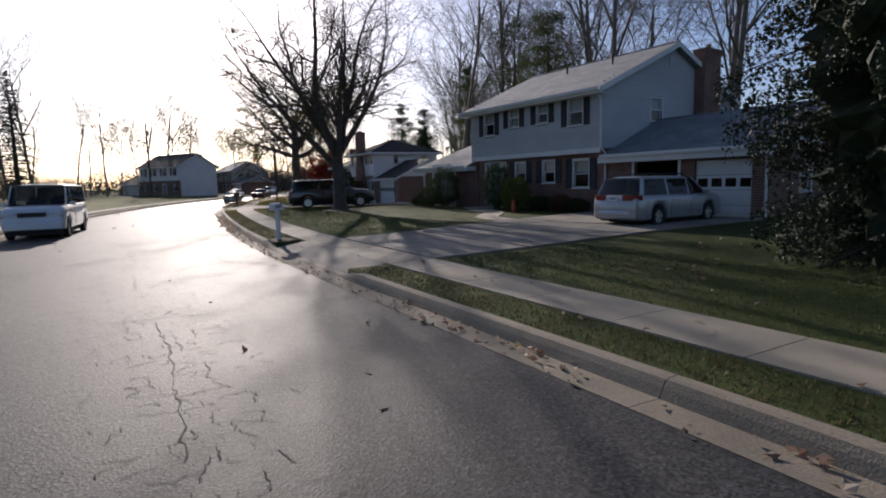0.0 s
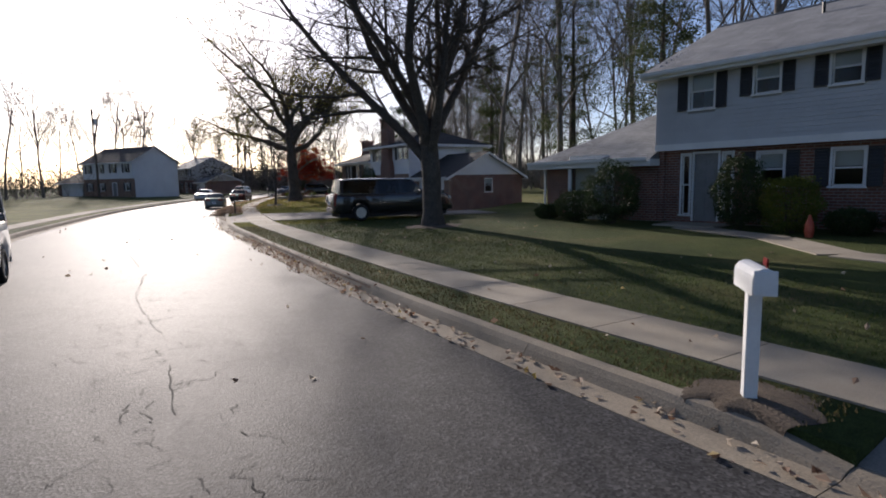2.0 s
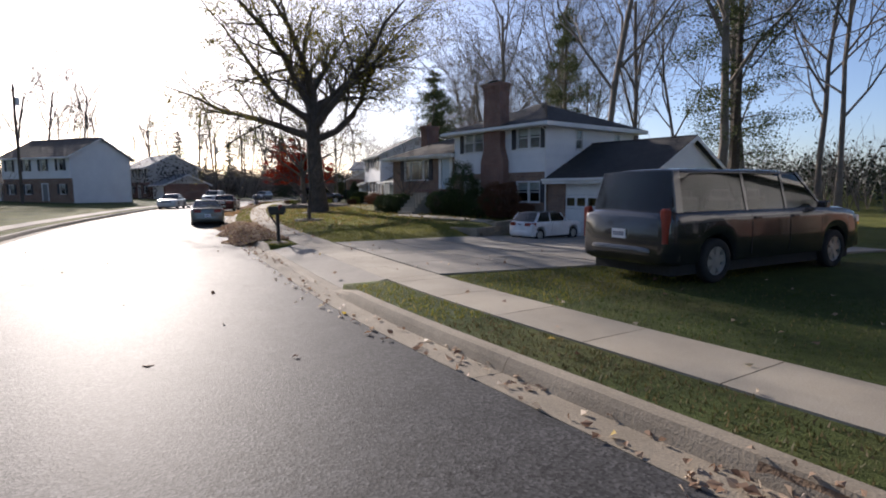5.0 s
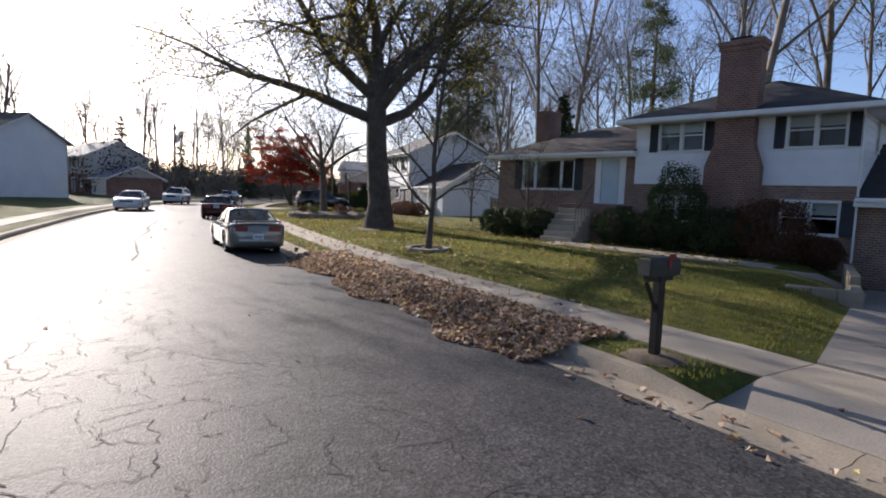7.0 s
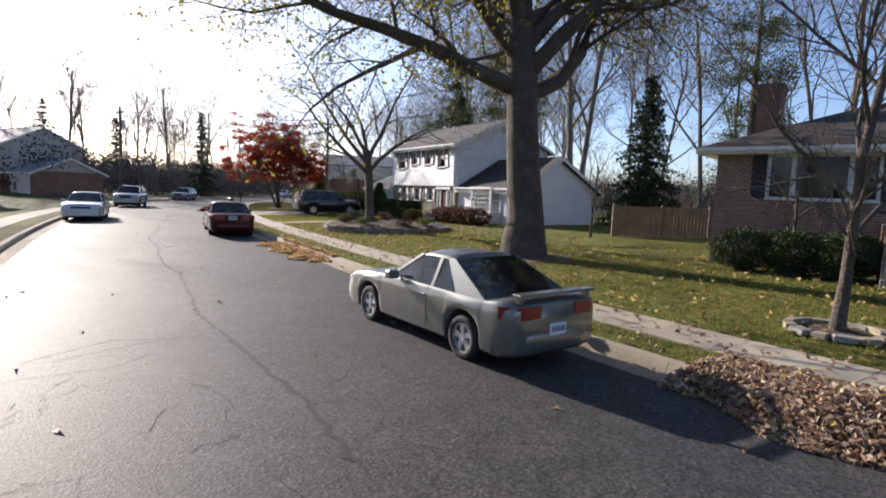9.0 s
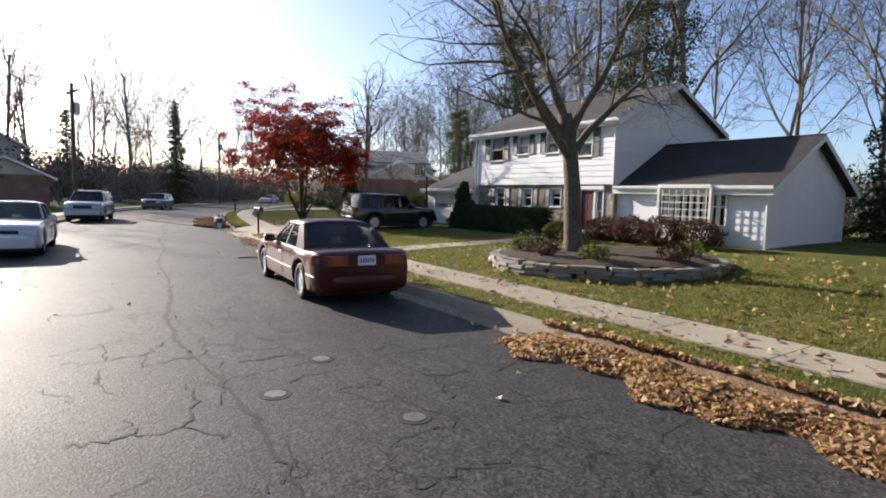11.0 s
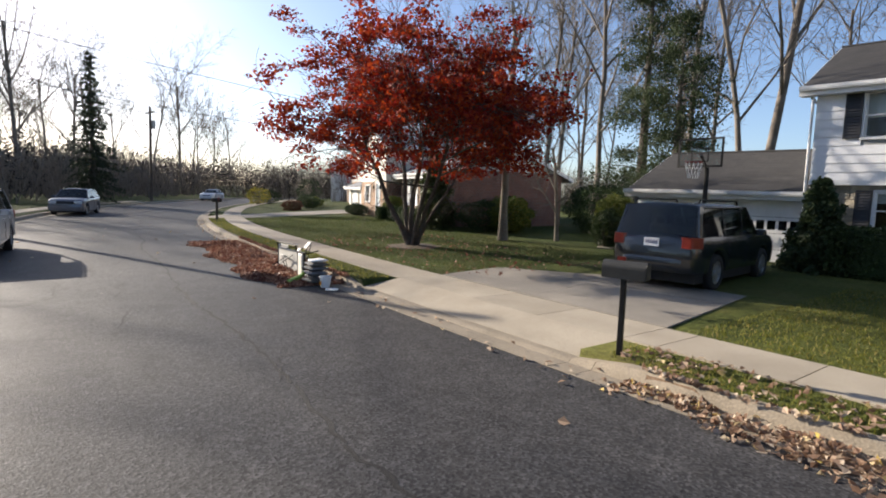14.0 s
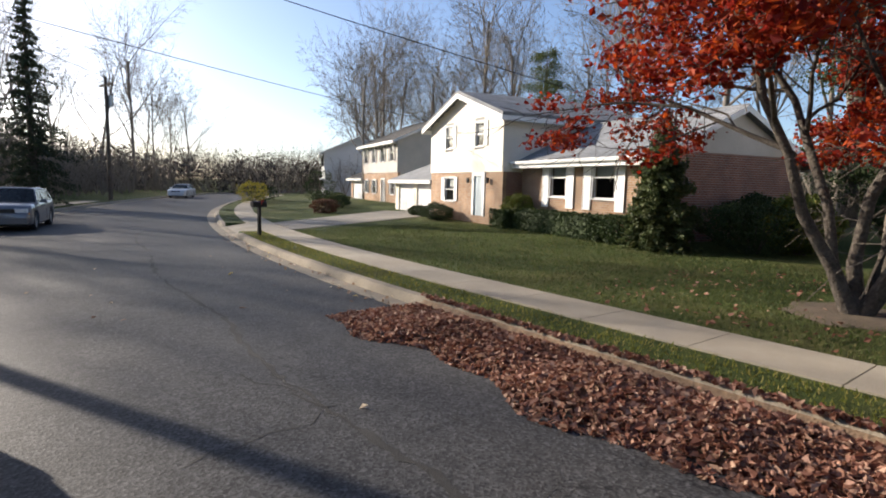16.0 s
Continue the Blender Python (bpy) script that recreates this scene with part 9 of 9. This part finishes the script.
# --- utility poles and wires
def pole(x, y, h, label, arm=True, turn=0.0):
    e = thing("utility_pole", Matrix.Translation((x, y, ground_z(x, y) - 0.1)) @ Matrix.Rotation(turn, 4, 'Z'), label, "pole")
    part("post", Geo().tube([(0, 0, 0), (0, 0, h)], [0.16, 0.11], 10), M["wood_pole"], e)
    if arm:
        part("crossarm", Geo().box(-0.06, 0.06, -1.1, 1.1, h - 0.7, h - 0.56), M["wood_pole"], e)
        for yy in (-1.0, -0.4, 0.4, 1.0):
            part("insulator", Geo().tube([(0, yy, h - 0.56), (0, yy, h - 0.4)], [0.04, 0.03], 8), M["metal"], e)
    part("transformer", Geo().tube([(0.3, 0, h - 2.2), (0.3, 0, h - 1.35)], [0.2, 0.2], 14), M["metal"], e)
    return e


poles = [(-48.0, 95.0, 12.5), (-33.2, 117.3, 9.4), (-20.5, 150.0, 9.5)]
pole(*poles[0], "tall wooden utility pole across the road", True, 0.6)
pole(*poles[1], "wooden utility pole beyond the parked cars", True, 0.4)
pole(*poles[2], "wooden utility pole near the far bend", True, 0.2)
px_, py_ = -33.2, 117.3


def wire(a, b, sag, label):
    g = Geo()
    n = 16
    pts = [(a[0] + (b[0] - a[0]) * t, a[1] + (b[1] - a[1]) * t, a[2] + (b[2] - a[2]) * t - 4 * sag * t * (1 - t)) for t in [i / n for i in range(n + 1)]]
    g.tube(pts, [0.014] * (n + 1), 5)
    return solo("overhead_cable", g, M["black"], label, "cable")


wire((px_, py_, 6.4), (-8.0, 126.2, 5.7), 0.15, "black service cable strung to the cream house")
wire((px_, py_, 8.6), (-8.0, 111.9, 5.0), 0.2, "black overhead cable over the road")
wire((px_, py_, 7.2), (-14.0, 151.0, 8.0), 0.4, "black overhead cable along the far kerb")
wire((px_, py_, 8.5), (-48.0, 95.0, 11.8), 0.4, "black overhead cable between two poles")
wire((2.0, 75.0, 8.0), (-2.0, 50.0, 8.4), 0.5, "black overhead cable behind the houses")

# --- basketball hoop
bb = thing("basketball_hoop", Matrix.Translation((-14.35, 95.42, 0.17)) @ Matrix.Rotation(math.pi, 4, 'Z') @ Matrix.Scale(1.03, 4), "basketball hoop with clear white-edged backboard on a black pole", "hoop")
part("post", Geo().tube([(0, 0, -0.1), (0, 0, 2.6), (0.35, 0, 2.95)], [0.06, 0.06, 0.05], 10), M["metal_dark"], bb)
fr = Geo()
for a, b, c, d in ((-0.62, 0.62, 2.62, 2.67), (-0.62, 0.62, 3.33, 3.38), (-0.62, -0.57, 2.67, 3.33), (0.57, 0.62, 2.67, 3.33), (-0.24, 0.24, 2.76, 2.79), (-0.24, 0.24, 3.10, 3.13), (-0.24, -0.21, 2.79, 3.10), (0.21, 0.24, 2.79, 3.10)):
    fr.box(0.38, 0.41, a, b, c, d)
part("backboard_frame", fr, M["metal_dark"], bb)
bp_ = part("backboard", Geo().box(0.39, 0.40, -0.57, 0.57, 2.67, 3.33), M["glass"], bb)
bp_.visible_shadow = False
rim_pts = [(0.66 + 0.22 * math.cos(6.2832 * k / 20), 0.22 * math.sin(6.2832 * k / 20), 2.74) for k in range(21)]
part("rim", Geo().tube(rim_pts, [0.012] * 21, 5, cap=False), M["lamp_red"], bb)
net = Geo()
for k in range(12):
    a, b = 6.2832 * k / 12, 6.2832 * (k + 0.5) / 12
    net.tube([(0.66 + 0.22 * math.cos(a), 0.22 * math.sin(a), 2.73), (0.66 + 0.16 * math.cos(b), 0.16 * math.sin(b), 2.5), (0.66 + 0.12 * math.cos(a), 0.12 * math.sin(a), 2.32)], [0.006] * 3, 4, cap=False)
part("net", net, M["white"], bb)

# --- things put out at the kerb
grey_plastic = surf("pale_grey_laminate", (0.50, 0.485, 0.43), (0.58, 0.56, 0.50), 3, 0.6, 0.05, grain=0.06)
cushion = surf("grey_cushion_cloth", (0.17, 0.168, 0.165), (0.25, 0.248, 0.24), 6, 0.9, 0.4, 60)
lime = surf("lime_green_plastic", (0.30, 0.46, 0.09), (0.36, 0.54, 0.12), 4, 0.4, 0.0, grain=0.04)
t1 = thing("card_table", Matrix.Translation((-24.78, 99.05, 0.05)) @ Matrix.Rotation(radians(95), 4, 'Z'), "pale folding table standing on its long edge", "table")
part("tabletop", Geo().cbox(-0.62, 0.62, -0.02, 0.02, 0.0, 0.50, 0.01), grey_plastic, t1)
for a, b in ((-0.635, -0.62), (0.62, 0.635)):
    part("edge_rail", Geo().box(a, b, -0.03, 0.03, 0, 0.51), M["metal_dark"], t1)
part("edge_rail", Geo().box(-0.62, 0.62, -0.03, 0.03, 0.502, 0.515), M["metal_dark"], t1)
for xx, yy in ((-0.55, -0.45), (0.1, -0.4), (0.5, -0.42)):
    part("leg", Geo().tube([(xx, -0.03, 0.47), (xx + 0.1, yy, 0.52)], [0.013, 0.013], 6), M["metal_dark"], t1)
t2 = thing("table_leaf", Matrix.Translation((-24.88, 98.23, 0.05)) @ Matrix.Rotation(radians(80), 4, 'Z'), "pale folded table leaf standing upright in the leaves", "table")
part("panel", Geo().cbox(-0.19, 0.19, -0.02, 0.02, 0.0, 0.52, 0.01), grey_plastic, t2)
part("edge_rail", Geo().box(0.19, 0.215, -0.03, 0.03, 0, 0.53), M["metal_dark"], t2)


def folding_chair(x, y, turn, tilt, label):
    e = thing("folding_chair", Matrix.Translation((x, y, 0.12)) @ Matrix.Rotation(turn, 4, 'Z') @ Matrix.Rotation(tilt, 4, 'X') @ Matrix.Scale(0.72, 4), label, "chair", "discarded chairs")
    part("seat", Geo().cbox(-0.2, 0.2, -0.2, 0.2, 0.42, 0.45, 0.02), grey_plastic, e)
    part("backrest", Geo().cbox(-0.2, 0.2, 0.2, 0.22, 0.62, 0.86, 0.01), grey_plastic, e)
    for s in (-1, 1):
        part("leg", Geo().tube([(s * 0.21, -0.24, 0), (s * 0.21, 0.22, 0.88)], [0.012, 0.012], 6), M["metal_dark"], e)
        part("leg", Geo().tube([(s * 0.19, 0.24, 0), (s * 0.19, -0.16, 0.45)], [0.012, 0.012], 6), M["metal_dark"], e)
    part("stretcher", Geo().tube([(-0.21, -0.1, 0.27), (0.21, -0.1, 0.27)], [0.01, 0.01], 6), M["metal_dark"], e)
    return e


folding_chair(-25.00, 99.10, radians(262), radians(-28), "folding chair tipped against the table")
folding_chair(-24.48, 99.45, radians(80), radians(40), "folding chair lying behind the table")
lad = thing("folding_table_frame", Matrix.Translation((-24.43, 100.20, 0.10)) @ Matrix.Rotation(radians(100), 4, 'Z'), "black folding frame standing on the verge", "frame")
for xx in (-0.45, 0.45):
    part("leg", Geo().tube([(xx, -0.05, 0), (xx * 0.95, 0.05, 0.50)], [0.016, 0.016], 6), M["metal_dark"], lad)
for zz in (0.12, 0.32, 0.49):
    part("rail", Geo().tube([(-0.45, 0, zz), (0.45, 0, zz)], [0.014, 0.014], 6), M["metal_dark"], lad)
part("panel", Geo().cbox(-0.05, 0.42, 0.01, 0.03, 0.06, 0.46, 0.01), grey_plastic, lad)
for i in range(5):
    q = thing("cushion", Matrix.Translation((-24.78 + 0.03 * math.sin(i * 2.1), 97.65 + 0.04 * math.cos(i * 1.7), 0.04 + i * 0.082)) @ Matrix.Rotation(0.1 * math.sin(i * 3), 4, 'Z'), "limp grey seat cushion in a stack", "cushion", "stacked cushions")
    g = Geo()
    nn = 10
    for a in range(nn + 1):
        for b in range(nn + 1):
            u, v = -1 + 2 * a / nn, -1 + 2 * b / nn
            w = (1 - u ** 6) * (1 - v ** 6)
            g.v.append((u * 0.20 * (1 + 0.04 * math.sin(3 * v + i)), v * 0.23, 0.05 + 0.034 * w ** 0.5 + 0.010 * math.sin(5 * u + i) * math.cos(6 * v)))
    for a in range(nn):
        for b in range(nn):
            k = a * (nn + 1) + b
            g.f.append((k, k + nn + 1, k + nn + 2, k + 1))
    m_ = len(g.v)
    g.v += [(x, y, 0.1 - z) for x, y, z in g.v]
    g.f += [tuple(m_ + k for k in f[::-1]) for f in list(g.f)]
    part("cover", g, cushion, q, smooth=True)
bag = thing("plastic_bag", Matrix.Translation((-24.76, 97.60, 0.47)), "crumpled white plastic bag on the cushions", "bag")
g = Geo()
rb_ = np.random.default_rng(3)
for a in range(9):
    for b in range(12):
        th, ph_ = math.pi * a / 8, 6.2832 * b / 12
        rr_ = 1 + rb_.normal(0, 0.10)
        g.v.append((0.2 * math.sin(th) * math.cos(ph_) * rr_, 0.2 * math.sin(th) * math.sin(ph_) * rr_, 0.03 + 0.035 * math.cos(th) * rr_))
for a in range(8):
    for b in range(12):
        g.f.append((a * 12 + b, (a + 1) * 12 + b, (a + 1) * 12 + (b + 1) % 12, a * 12 + (b + 1) % 12))
part("sheet", g, M["white"], bag, smooth=True)
pool = thing("foam_noodle", Matrix.Translation((-25.08, 97.95, 0.03)), "lime green foam tube lying bent in the leaves", "toy")
part("tube", Geo().tube([(-0.2, -0.12, 0.04), (-0.08, -0.03, 0.05), (0.1, 0.03, 0.1), (0.24, 0.02, 0.2)], [0.04] * 4, 10), lime, pool, smooth=True)
bk = thing("bucket", Matrix.Translation((-24.78, 97.17, 0.02)), "small white plastic bucket with a label", "bucket")
g = Geo()
nn = 24
for rr_, zz in ((0.09, 0.0), (0.115, 0.2), (0.125, 0.205), (0.125, 0.22), (0.108, 0.22), (0.085, 0.01)):
    g.v += [(rr_ * math.cos(6.2832 * k / nn), rr_ * math.sin(6.2832 * k / nn), zz) for k in range(nn)]
for j in range(5):
    g.f += [(j * nn + k, j * nn + (k + 1) % nn, (j + 1) * nn + (k + 1) % nn, (j + 1) * nn + k) for k in range(nn)]
g.f += [tuple(range(nn - 1, -1, -1)), tuple(range(5 * nn, 6 * nn))]
part("pail", g, M["white"], bk, smooth=False)
part("sticker", Geo().box(-0.112, -0.098, -0.035, 0.035, 0.06, 0.13), M["lamp_amber"], bk)
ld = thing("plastic_disc", Matrix.Translation((-24.80, 96.82, 0.025)), "round white plastic cover lying in the gutter", "plastic disc")
part("plate", Geo().tube([(0, 0, 0), (0, 0, 0.018)], [0.125, 0.125], 24), M["white"], ld)

# --- garden ornament by the shrubs: plain shape
ox, oy = by_house(H1, -2.9, -1.7)
orn = Geo().tube([(0, 0, 0), (0, 0, 0.18), (0, 0, 0.36), (0, 0, 0.46), (0, 0, 0.60)], [0.09, 0.12, 0.10, 0.07, 0.02], 10)
o_ = solo("garden_ornament", orn, surf("red_ornament_paint", (0.45, 0.06, 0.03), (0.6, 0.12, 0.06), 5, 0.5, 0.0), "small red and white garden ornament by the shrubs", "ornament")
o_.location = (ox, oy, ground_z(ox, oy))

# --- low walls, bins and fences
low = thing("garden_wall", Matrix.Translation((-9.45, 50.1, -0.32)) @ Matrix.Rotation(math.atan2(2.75, 3.25), 4, 'Z'), "low concrete block retaining wall beside the drive", "wall")
for i in range(9):
    for j in range(4):
        if not (i < 2 and j == 3):
            part("block", Geo().cbox(i * 0.45 + 0.2 * (j % 2), i * 0.45 + 0.2 * (j % 2) + 0.44, 0.0, 0.2, j * 0.19, j * 0.19 + 0.185, 0.015), M["curb"], low)
for i in range(3):
    for j in range(3):
        part("block", Geo().cbox(-0.2, 0.0, i * 0.45, i * 0.45 + 0.44, j * 0.19, j * 0.19 + 0.185, 0.015), M["curb"], low)


def fence(p0, p1, h, label):
    a, b = Vector(p0), Vector(p1)
    d = b - a
    L = d.length
    e = thing("fence", Matrix.Translation((a.x, a.y, ground_z(a.x, a.y) - 0.05)) @ Matrix.Rotation(math.atan2(d.y, d.x), 4, 'Z'), label, "fence")
    n = int(L / 0.16)
    for i in range(n):
        part("slat", Geo().cbox(i * 0.16, i * 0.16 + 0.14, 0.0, 0.02, 0.08, h, 0.006), M["fence"], e)
    for i in range(int(L / 2.2) + 1):
        part("post", Geo().cbox(i * 2.2 - 0.05, i * 2.2 + 0.05, 0.02, 0.12, 0.0, h + 0.08, 0.008), M["fence"], e)
    for z in (0.4, h - 0.3):
        part("rail", Geo().box(0, L, 0.02, 0.06, z, z + 0.08), M["fence"], e)
    return e


fence((0.5, 36.5), (5.5, 38.5), 1.5, "weathered wooden fence between the gardens")
fence((-9.5, 99.0), (-4.0, 99.3), 1.6, "weathered dark fence behind the shrubs")
fence((-9.0, 72.0), (-4.0, 70.5), 1.4, "weathered fence between the brick and white houses")
